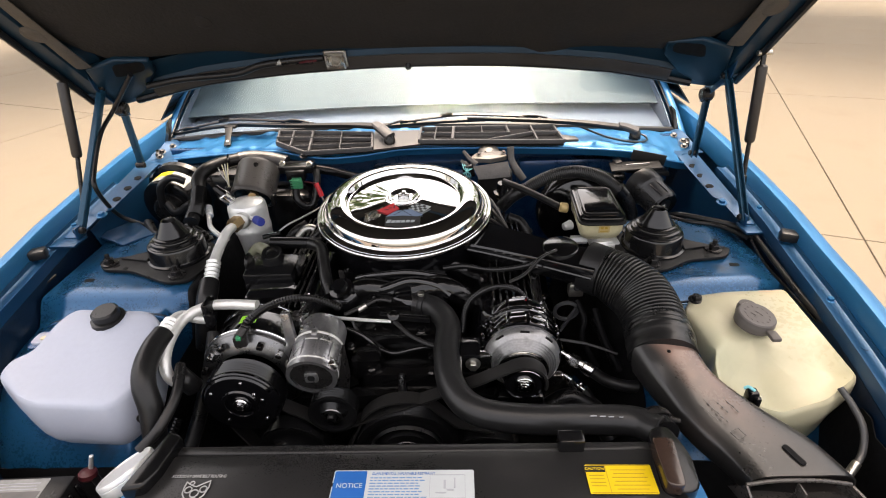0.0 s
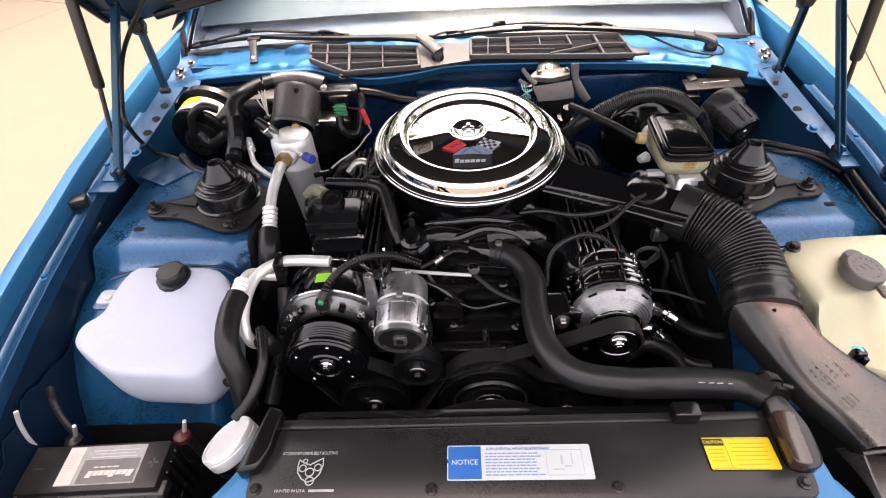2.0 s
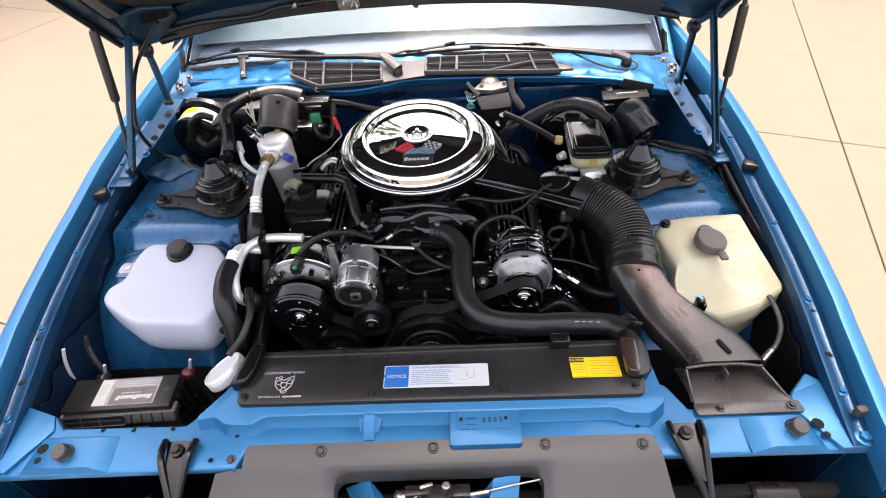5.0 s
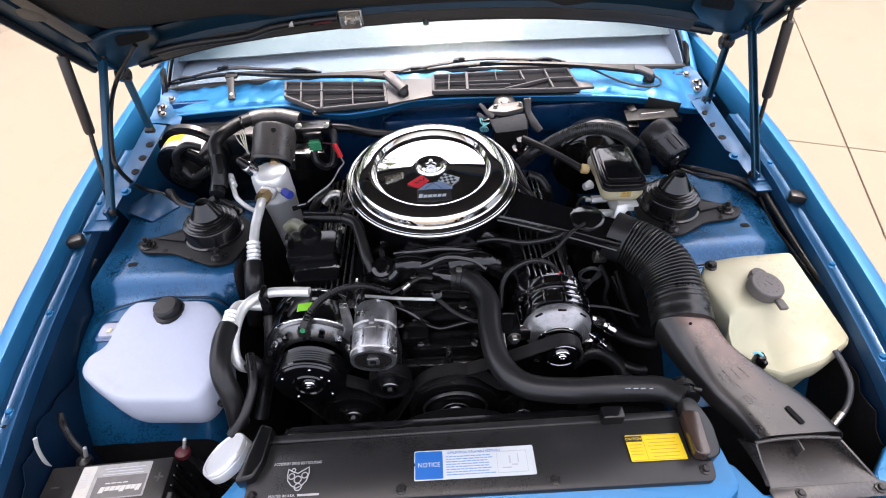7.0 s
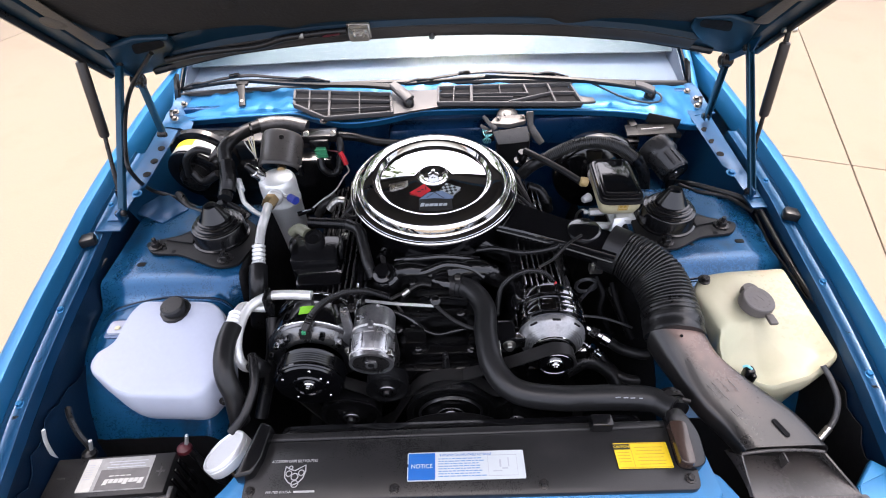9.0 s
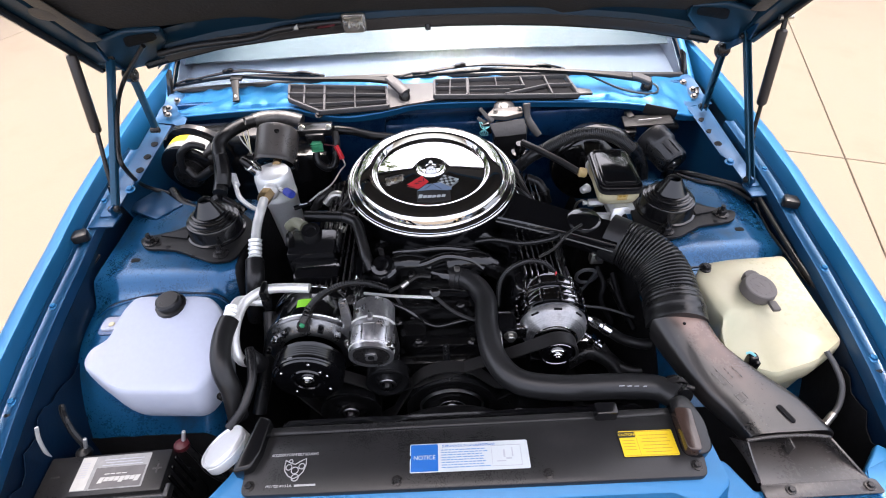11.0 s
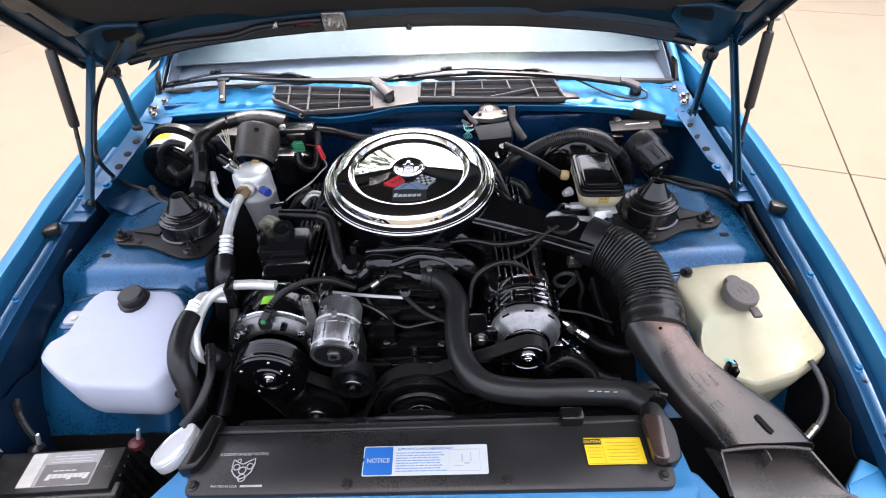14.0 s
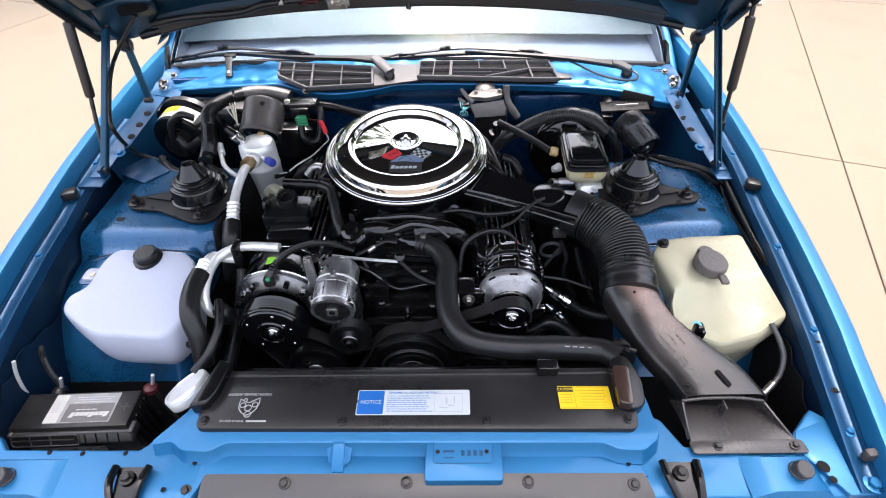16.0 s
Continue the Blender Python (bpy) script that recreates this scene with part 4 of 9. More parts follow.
for x, t in ((-0.42, 0.06), (0.30, 0.06), (0.0, 0.09), (-0.55, 0.25), (0.52, 0.25), (-0.1, 0.3)):
    part("retainer", lathe([(0, 0.006), (0.010, 0.005), (0.020, 0.001), (0.021, -0.002)], on_hood(x, t, 0.002), HN, 18), INSUL, ins)
part("front_rail", thick(sheet([[on_hood(x, 0.98, -0.01), on_hood(x, 1.04, 0.0), on_hood(x, 1.15 - 0.1 * (x / 0.8) ** 2, -0.01), on_hood(x, 1.16 - 0.1 * (x / 0.8) ** 2, -0.034)] for x in xs]), 0.0015), HOOD_IN, hood)
part("weatherstrip", tube([on_hood(x, rear(x) + 0.008, 0.004) for x in np.linspace(-0.70, 0.70, 22)], 0.009, 8, 3), RUBBER, hood, "black rubber weatherstrip")
part("seal_strip", thick(sheet([[on_hood(x, rear(x) + t, 0.006 + 0.003 * math.sin(t * 110)) for t in (0.0, 0.012, 0.024, 0.036, 0.048)] for x in np.linspace(-0.64, 0.64, 28)]), 0.003), SEAL, hood, "wide grey-black rubber cowl seal")
part("hood_bumper_stop", rod(on_hood(0.0, -0.132, 0.0), on_hood(0.0, -0.138, 0.022), 0.008, 12, 0.007, 0.002), RUBBER, hood)
lampt = thing("under_hood_lamp", (-0.175, 1.275, 1.28), "clear square under-hood lamp on a bracket", "lamp")
lm = frame_on(on_hood(-0.172, -0.098, 0.008), (1, 0, 0), (0, -0.43, 0.90))
b = prism([(x, y, 0.016) for x, y in rrect(0.048, 0.042, 0.006)], 0.022, 0.003)
b.transform(lm)
part("lens", b, LAMPGL, lampt)
b = lathe([(0, 0.022), (0.009, 0.021), (0.014, 0.016), (0.016, 0.012)], (0, 0, 0), seg=20)
b.transform(lm)
part("bulb_cover", b, LAMPGL, lampt)
b = prism([(x, y, 0.004) for x, y in rrect(0.055, 0.045, 0.004)], 0.005, 0.001)
b.transform(lm)
part("bracket", b, STEEL, lampt)
hw = thing("hood_harness", (-0.4, 1.35, 1.2), "black wiring along the rear rail of the hood", "cable")
part("cable", tube([on_hood(-0.64, -0.115, 0.012), on_hood(-0.55, -0.108, 0.012), on_hood(-0.42, -0.112, 0.014), on_hood(-0.35, -0.09, 0.014), on_hood(-0.27, -0.088, 0.012), on_hood(-0.20, -0.088, 0.012)], 0.008, 10, 6), RUBBER, hw)
part("connector", box(on_hood(-0.245, -0.09, 0.014), (0.04, 0.014, 0.012), 0.002), BLACK_P, hw)
part("wire", tube([on_hood(-0.255, -0.084, 0.022), on_hood(-0.235, -0.080, 0.023), on_hood(-0.215, -0.084, 0.020)], 0.0028, 6, 6), RED_D, hw)
part("sleeve_tip", rod(on_hood(-0.315, -0.088, 0.014), on_hood(-0.300, -0.086, 0.014), 0.007, 10), SILVER_S, hw)
part("drop_cable", tube([(-0.637, 1.298, 1.228), (-0.740, 1.346, 1.136), (-0.742, 1.271, 1.099), (-0.742, 1.202, 1.032), (-0.735, 1.176, 0.993), (-0.753, 1.236, 0.900), (-0.707, 1.250, 0.860), (-0.609, 1.196, 0.850), (-0.553, 1.170, 0.840)], 0.0052, 10, 8), RUBBER, hw)

# hinges and gas struts
def hinge(s, ft, fb, rt, rb):
    ft, fb, rt, rb = [Vector(p) for p in (ft, fb, rt, rb)]
    # base channel with its holes, along the gutter
    p0, p1 = fb + Vector((0, -0.01, -0.012)), rb + Vector((0, 0.06, -0.02))
    base = prism([(s * 0.790, p0.y, p0.z), (s * 0.757, p0.y, p0.z), (s * 0.752, p0.y + 0.10, p0.z + 0.012), (s * 0.740, p0.y + 0.12, p0.z + 0.014), (s * 0.735, p1.y, p1.z), (s * 0.785, p1.y, p1.z + 0.01)], 0.004, 0.001)
    h = bp = part("hood_hinge", base, BLUE_BAY, car, "blue painted steel hood hinge with twin arms")
    for a, b in ((ft, fb), (rt, rb)):
        w = (b - a).normalized()
        m = frame_on(a, w, (s * 1.0, 0, 0))
        L = (b - a).length
        bmx = join(prism([(-0.008, -0.0068, 0.002), (L + 0.008, -0.0068, 0.002), (L + 0.008, 0.0068, 0.002), (-0.008, 0.0068, 0.002)], 0.004, 0.001),
                   prism([(-0.01, -0.0075, 0.012), (L + 0.01, -0.0075, 0.012), (L + 0.01, -0.005, 0.012), (-0.01, -0.005, 0.012)], 0.012, 0.0008),
                   prism([(-0.01, 0.005, 0.012), (L + 0.01, 0.005, 0.012), (L + 0.01, 0.0075, 0.012), (-0.01, 0.0075, 0.012)], 0.012, 0.0008))
        bmx.transform(m)
        part("arm", bmx, HINGE_P, h)
        for p in (a, b):
            part("pivot", rod(p - Vector((0.012, 0, 0)), p + Vector((0.012, 0, 0)), 0.008, 14, bev=0.002), DARKSTEEL, h)
    for k in (0.45, 0.6, 0.75):
        q = Vector((s * 0.752, p0.y + (p1.y - p0.y) * k, p0.z + (p1.z - p0.z) * k + 0.003))
        part("hole", lathe([(0, 0.0015), (0.009, 0.0015), (0.0105, 0)], q, (0, -0.2, 1), 18), DARK, bp)
    bolt(BOLT_B, (s * 0.75, p0.y + 0.09, p0.z + 0.01), (0, -0.2, 1), h, size=1.3)
    part("foot_bracket", join(box(fb + Vector((s * 0.02, -0.02, -0.018)), (0.06, 0.05, 0.006), 0.002), box(fb + Vector((0, 0, -0.004)), (0.006, 0.03, 0.03), 0.002)), BLUE_BAY, h)
    part("head_plate", thick(sheet([[ft + Vector((0, -0.03, 0.04)), ft + Vector((0, -0.02, 0.0))], [rt + Vector((0, 0.03, 0.02)), rt + Vector((0, 0.03, -0.015))]]), 0.003), BLUE_BAY, h)
    part("head_boss", rod(rt + Vector((-0.015, 0.0, 0.012)), rt + Vector((0.015, 0.0, 0.012)), 0.017, 16, bev=0.004), DARKSTEEL, h)


hinge(-1, (-0.750, 1.342, 1.192), (-0.755, 1.099, 0.928), (-0.750, 1.392, 1.115), (-0.750, 1.389, 0.973))
hinge(1, (0.760, 1.345, 1.169), (0.762, 1.126, 0.905), (0.760, 1.422, 1.095), (0.760, 1.423, 0.949))


def gas_strut(top, mid, bot):
    g = thing("gas_strut", bot, "black hood gas strut with a thin steel rod", "gas strut", "hood gas struts")
    top, mid, bot = Vector(top), Vector(mid), Vector(bot)
    w = (mid - top).normalized()
    part("cylinder", lathe([(0, 0), (0.008, 0), (0.0115, 0.004), (0.0115, (mid - top).length - 0.006), (0.009, (mid - top).length), (0, (mid - top).length)], top, w, 20), STRUT, g)
    part("rod", rod(mid, bot, 0.005, 12), DARKSTEEL, g)
    part("top_socket", rod(top + w * 0.004, top - w * 0.03, 0.006, 12, 0.005), BLACK_P, g)
    part("ball_stud", rod(top - w * 0.025 - Vector((0.015, 0, 0)), top - w * 0.025 + Vector((0.015, 0, 0)), 0.006, 12), STEEL, g)
    part("foot_socket", rod(bot - w * 0.015, bot + w * 0.012, 0.008, 12, bev=0.002), BLACK_P, g)


gas_strut((-0.800, 1.292, 1.219), (-0.800, 1.242, 1.052), (-0.800, 1.186, 0.921))
gas_strut((0.800, 1.280, 1.206), (0.800, 1.248, 1.038), (0.800, 1.230, 0.948))


# ---- radiator support ----
rs = part("radiator_support", prism([(-0.775, 0.50, 0.826), (-0.725, 0.49, 0.826), (-0.70, 0.468, 0.826), (-0.655, 0.460, 0.826), (-0.63, 0.436, 0.826), (-0.41, 0.434, 0.826), (-0.345, 0.50, 0.826), (-0.30, 0.50, 0.826), (-0.30, 0.356, 0.822), (-0.76, 0.352, 0.822)], 0.016, 0.004, seg=3), BLUE, car, "light blue radiator support with pressed ribs")
part("support_end", prism([(0.345, 0.51, 0.822), (0.40, 0.505, 0.822), (0.445, 0.482, 0.822), (0.468, 0.436, 0.822), (0.63, 0.436, 0.822), (0.655, 0.460, 0.822), (0.70, 0.50, 0.822), (0.735, 0.47, 0.822), (0.775, 0.50, 0.822), (0.77, 0.358, 0.815), (0.345, 0.358, 0.815)], 0.016, 0.004, seg=3), BLUE, rs)
# middle: an upper shelf with two stepped ends, a steep face, and a lower ledge
edge_ = round_poly([(0.42, 0.54, 0), (0.425, 0.44, 0), (0.395, 0.418, 0), (0.355, 0.420, 0), (0.335, 0.431, 0), (-0.264, 0.435, 0), (-0.286, 0.420, 0), (-0.332, 0.423, 0), (-0.352, 0.438, 0), (-0.385, 0.432, 0), (-0.345, 0.49, 0), (-0.32, 0.54, 0)], 0.008, 3)
face = lambda dy, z: [(x, y - (dy if y < 0.46 else 0), z) for x, y, _ in edge_]
part("support_shelf", loft([face(0.012, 0.80), face(0.012, 0.823), face(0.009, 0.8255), face(0.0015, 0.842), face(0.0, 0.8448), face(-0.003, 0.846)]), BLUE, rs)
part("support_ledge", prism([(-0.305, 0.46, 0.8245), (0.36, 0.46, 0.8225), (0.40, 0.388, 0.8205), (-0.29, 0.388, 0.8235), (-0.305, 0.35, 0.822)], 0.05, 0.003), BLUE, rs)
part("support_rib", loft([[(x, y, z) for y, z in ((0.445, 0.8455), (0.432, 0.8455), (0.428, 0.8445), (0.400, 0.8300), (0.396, 0.826), (0.395, 0.815), (0.445, 0.815))] for x in (-0.0915, -0.0735)]), BLUE, rs)
for x, d in ((-0.0915, -1), (-0.0735, 1)):
    part("rib_gusset", loft([[(x, 0.438, 0.844), (x, 0.404, 0.829), (x, 0.44, 0.82)], [(x + d * 0.012, 0.434, 0.838), (x + d * 0.008, 0.412, 0.8255), (x + d * 0.012, 0.44, 0.82)]]), BLUE, rs)
vp = part("plate_pad", prism(round_poly([(0.058, 0.462, 0.847), (0.171, 0.460, 0.847), (0.174, 0.40, 0.8405), (0.174, 0.376, 0.8370), (0.054, 0.376, 0.8370), (0.054, 0.40, 0.8405)], 0.006, 3), 0.04, 0.003, seg=3), BLUE, rs)
vm = frame_on((0.113, 0.4175, 0.8422), (1, 0, 0), (0, 1, 0.115))
part("data_plate", plate(0.092, 0.033, vm, r=0.004, t=0.0008), BLUE, vp, "blue painted metal data plate")
part("plate_edge", bars([(0, 0.0165, 0.088, 0.0007), (0, -0.0165, 0.088, 0.0007), (-0.046, 0, 0.0007, 0.029), (0.046, 0, 0.0007, 0.029)], vm, z=0.0005), BLUE_BAY, vp)
part("stamped_mark", bars([(0.000 + 0.0095 * k, -0.001, 0.0055, 0.009) for k in range(4)] + [(-0.022, 0.002, 0.018, 0.004), (-0.022, -0.008, 0.016, 0.002)], vm, z=0.0006), BLUE_BAY, vp)
for x in (-0.039, 0.037):
    part("rivet", lathe([(0, 0.0016), (0.0035, 0.001), (0.0035, 0)], vm @ Vector((x, 0.001, 0.0008)), seg=12), DARKSTEEL, vp)
for s, z, xs_, ys_ in ((-1, 0.826, 0.597, 0.387), (1, 0.822, 0.625, 0.392)):
    x1, x2 = (0.548, 0.514) if s < 0 else (0.580, 0.544)
    part("bumper_pad", loft([[(s * 0.665, 0.356, z - 0.004), (s * x2, 0.356, z - 0.004), (s * x2, 0.420, z - 0.002), (s * 0.655, 0.420, z - 0.002)], [(s * 0.650, 0.362, z + 0.006), (s * x1, 0.362, z + 0.006), (s * x1, 0.414, z + 0.007), (s * 0.645, 0.414, z + 0.007)]]), BLUE, rs)
    part("hood_stop", join(lathe([(0, 0.018), (0.0125, 0.0175), (0.0138, 0.016), (0.0138, 0.002)], (s * xs_, ys_, z + 0.006), (s * 0.1, -0.25, 1), seg=8), lathe([(0.0138, 0.004), (0.0150, 0.003), (0.0150, -0.004)], (s * xs_, ys_, z + 0.006), seg=24)), BROWN_R, car, "aged rubber hood stop")
    part("corner_brace", prism([(s * x, y, z + (0.003 if s < 0 else 0.0015)) for x, y in ((0.642, 0.431), (0.687, 0.358), (0.745, 0.358), (0.752, 0.396), (0.745, 0.458), (0.727, 0.483), (0.656, 0.459))], 0.012, 0.001), BLUE, rs)
    for dx, dy, r in (((0.640, 0.396, 0.0085), (0.638, 0.376, 0.0052)) if s < 0 else ((0.668, 0.400, 0.0085), (0.672, 0.380, 0.0052))):
        part("hole", lathe([(0, 0.001), (r, 0.001), (r * 1.1, 0)], (s * dx, dy, z + (0.0062 if s < 0 else 0.0035)), seg=18), DARK, rs)
    bolt(BOLT_B, (s * 0.726, 0.372, z + 0.003), (0, 0, 1), rs, size=1.5)
    part("rubber_buffer", box((s * 0.748, 0.410, z + 0.024), (0.052, 0.014, 0.022), 0.005, rot(0, 0, s * 8)), BROWN_R, car)
    part("slot", prism([(s * 0.722 + p[0], 0.402 + p[1], z + 0.0035) for p in rrect(0.012, 0.016, 0.002)], 0.001, 0), DARK, rs)
for x, y, z in ((-0.50, 0.428, 0.8265), (-0.555, 0.430, 0.8265), (-0.43, 0.428, 0.8265), (-0.345, 0.37, 0.8265), (-0.312, 0.412, 0.8255), (0.372, 0.408, 0.8232)):
    part("hole", lathe([(0, 0.0012), (0.0035, 0.001), (0.004, 0)], (x, y, z), seg=12), DARK, rs)

# hood alignment brackets
def v_bracket(x, y, z):
    b = thing("latch_brace", (x, y, z), "black steel V-shaped brace bolted to the support", "brace", "grille braces")
    for d in (-1, 1):
        part("rail", tube([(x + d * 0.026, y + 0.004, z + 0.010), (x + d * 0.022, y - 0.03, z + 0.010), (x + d * 0.006 + 0.01, y - 0.09, z - 0.02), (x + 0.015, y - 0.13, z - 0.05)], 0.006, 8, 6), BLACK_P, b)
    part("web", thick(sheet([[(x - 0.024, y + 0.004, z + 0.006), (x - 0.014, y - 0.04, z + 0.004), (x + 0.008, y - 0.085, z - 0.014)], [(x + 0.024, y + 0.004, z + 0.006), (x + 0.020, y - 0.04, z + 0.004), (x + 0.014, y - 0.085, z - 0.014)]]), 0.003), BLACK_P, b)
    part("tail", box((x + 0.015, y - 0.13, z - 0.07), (0.022, 0.006, 0.08), 0.002, rot(-25, 0, 0)), DARKSTEEL, b)
    bolt(BOLT_D, (x - 0.002, y - 0.014, z + 0.008), (0, 0, 1), b, size=1.3)


v_bracket(-0.402, 0.398, 0.826)
v_bracket(0.447, 0.403, 0.822)

# grille top cover with its pocket and the latch
cov = thing("grille_cover", (0.03, 0.35, 0.79), "grey-black plastic cover in front of the radiator with a recessed pocket", "cover")
outer = [(-0.292, 0.394, 0.8255), (0.03, 0.393, 0.8255), (0.392, 0.392, 0.8235), (0.40, 0.365, 0.817), (0.41, 0.25, 0.775), (0.42, 0.20, 0.745), (0.03, 0.19, 0.745), (-0.36, 0.20, 0.745), (-0.35, 0.25, 0.775), (-0.335, 0.352, 0.812), (-0.292, 0.356, 0.815)]
pocket = round_poly([(-0.145, 0.348, 0), (0.21, 0.348, 0), (0.195, 0.272, 0), (-0.125, 0.272, 0)], 0.034, 8)
top_z = lambda y: interp(y, [(0.19, 0.745), (0.25, 0.776), (0.36, 0.818), (0.40, 0.826)])


def outward(p, c, poly):
    """Where the ray from c through p leaves the outline."""
    d, best = (p[0] - c[0], p[1] - c[1]), None
    for a, b in zip(poly, poly[1:] + poly[:1]):
        ex, ey = b[0] - a[0], b[1] - a[1]
        det = d[0] * -ey + ex * d[1]
        if abs(det) < 1e-12:
            continue
        t = ((a[0] - c[0]) * -ey + ex * (a[1] - c[1])) / det
        u = (d[0] * (a[1] - c[1]) - d[1] * (a[0] - c[0])) / det
        if t > 0 and -1e-6 <= u <= 1 + 1e-6 and (best is None or t < best):
            best = t
    return c[0] + d[0] * best, c[1] + d[1] * best


cc = (0.035, 0.31)
loops = []
for f, dz in ((1.0, 0.0), (0.6, 0.0), (0.22, 0.0), (0.10, -0.001), (0.04, -0.004), (0.0, -0.010)):
    row = []
    for p in pocket:
        q = outward(p, cc, outer)
        x, y = p[0] + (q[0] - p[0]) * f, p[1] + (q[1] - p[1]) * f
        row.append((x, y, top_z(y) + dz))
    loops.append(row)
loops.append([(p[0], p[1], top_z(p[1]) - 0.04) for p in pocket])
part("panel", thick(loft(loops, caps=False), 0.002), COVER, cov)
for x, y in ((-0.312, 0.370), (-0.162, 0.380), (0.026, 0.380), (0.212, 0.380), (0.372, 0.376)):
    bolt(BOLT_D, (x, y, top_z(y) + 0.0005), (0, -0.25, 1), cov, name="screw", size=1.05)
latch = thing("hood_latch", (0.04, 0.33, 0.77), "steel hood latch with springs behind the cover", "latch")
part("bracket", thick(sheet([[(-0.13, 0.35, 0.745), (-0.10, 0.30, 0.74)], [(-0.085, 0.35, 0.78), (-0.065, 0.30, 0.755)], [(-0.06, 0.33, 0.745), (-0.04, 0.28, 0.735)], [(0.10, 0.33, 0.745), (0.09, 0.28, 0.735)], [(0.125, 0.345, 0.78), (0.11, 0.30, 0.755)], [(0.17, 0.35, 0.78), (0.16, 0.30, 0.755)]]), 0.003), BLUE, latch, "blue painted latch bracket")
part("base", box((0.03, 0.32, 0.765), (0.11, 0.045, 0.012), 0.003), DARKSTEEL, latch)
part("lever", join(box((-0.01, 0.326, 0.778), (0.06, 0.012, 0.008), 0.002, rot(0, 4, 6)), box((0.03, 0.318, 0.78), (0.03, 0.022, 0.006), 0.002, rot(0, -6, -12)), box((0.07, 0.324, 0.775), (0.03, 0.014, 0.010), 0.002)), DARKSTEEL, latch)
part("pawl", join(box((0.012, 0.334, 0.784), (0.022, 0.006, 0.006), 0.001, rot(0, 12, 20)), box((-0.03, 0.320, 0.782), (0.018, 0.008, 0.005), 0.001, rot(0, -10, -15))), STEEL, latch)
part("post", rod((0.045, 0.33, 0.768), (0.045, 0.333, 0.790), 0.007, 14, bev=0.002), STEEL, latch)
part("spring", tube([(-0.03 + 0.006 * k, 0.318 + 0.006 * math.sin(k * 1.6), 0.772 + 0.006 * math.cos(k * 1.6)) for k in range(14)], 0.0018, 6, 3), STEEL, latch)
for x in (-0.015, 0.078):
    bolt(BOLT_S, (x, 0.305, 0.765), (0, -0.3, 1), latch, size=1.4)
part("cable_ferrule", rod((0.085, 0.322, 0.775), (0.115, 0.326, 0.775), 0.004, 10), STEEL, latch)
part("cable", tube([(0.11, 0.326, 0.775), (0.15, 0.332, 0.78), (0.20, 0.338, 0.786)], 0.0016, 8, 4), STEEL, latch)
part("backing", box((0.03, 0.31, 0.70), (0.36, 0.09, 0.02), 0.004), DARK, latch)

# headlamp buckets below the support
def headlamp(s):
    h = thing("headlamp_bucket", (s * 0.62, 0.27, 0.6), "black headlamp housing with white plastic brackets", "headlamp", "headlamp buckets")
    part("tray", box((s * 0.62, 0.25, 0.66), (0.46, 0.18, 0.02), 0.006), DARK, h)
    for x, y, w, d, r in ((0.50, 0.29, 0.05, 0.035, 6), (0.57, 0.27, 0.09, 0.04, -8), (0.67, 0.28, 0.11, 0.045, 5), (0.77, 0.26, 0.06, 0.05, 10), (0.61, 0.225, 0.18, 0.04, 0)):
        part("white_bracket", box((s * x, y, 0.69), (w, d, 0.03), 0.006, rot(8, 0, s * r)), WHITE_P, h)
    part("adjuster", tube([(s * 0.46, 0.34, 0.76), (s * 0.49, 0.30, 0.74), (s * 0.505, 0.26, 0.70)], 0.009, 10, 6, ribs=(0.006, 0.002)), BLACK_P, h)
    part("motor", rod((s * 0.56, 0.33, 0.72), (s * 0.64, 0.33, 0.715), 0.02, 16, bev=0.004), DARKSTEEL, h)


headlamp(-1)
headlamp(1)

# ---- radiator shroud ----
sh = thing("radiator_shroud", (0.04, 0.52, 0.84), "black plastic radiator top cover with warning stickers", "cover")
top = [(-0.318, 0.453, 0.857), (0.392, 0.447, 0.857), (0.400, 0.505, 0.860), (0.388, 0.550, 0.857), (-0.300, 0.547, 0.857), (-0.318, 0.53, 0.859)]
part("panel", prism(round_poly(top, 0.012, 3), 0.022, 0.003), BLACK_SATIN, sh)
part("rear_lip", box((0.045, 0.5565, 0.8462), (0.69, 0.017, 0.018), 0.005, rot(-10, 0, 0), seg=3), BLACK_SATIN, sh)
part("end_box", prism([(-0.332, 0.482, 0.877), (-0.304, 0.487, 0.877), (-0.294, 0.515, 0.877), (-0.290, 0.572, 0.872), (-0.312, 0.580, 0.872)], 0.03, 0.006, seg=3), BLACK_P, sh)
part("hose_saddle", box((0.262, 0.556, 0.866), (0.036, 0.022, 0.026), 0.004), BLACK_P, sh)
for c in ((-0.306, 0.467, 0.857), (0.379, 0.464, 0.8575), (-0.080, 0.464, 0.8572), (0.152, 0.463, 0.857)):
    bolt(BOLT_D, c, (0, 0, 1), sh, name="screw", size=0.95)
# stickers
nm = frame_on((0.033, 0.4965, 0.8578), (1, -0.006, 0), (0, 1, 0))
nl = part("notice_sticker", plate(0.187, 0.046, nm, r=0.003, t=0.0005), WHITE, sh, "white and blue notice sticker")
part("blue_field", plate(0.043, 0.043, nm, at=(-0.0705, 0), r=0.002, t=0.0003, z=0.0005), BLUE_S, nl)
letters("NOTICE", 0.0095, nm @ Matrix.Translation((-0.0705, 0, 0.0009)), WHITE, nl)
letters("SUPPLEMENTAL INFLATABLE RESTRAINT", 0.0052, nm @ Matrix.Translation((0.0, 0.0175, 0.0006)), BLUE_S, nl, width=0.084)
rng = random.Random(4)
rows = []
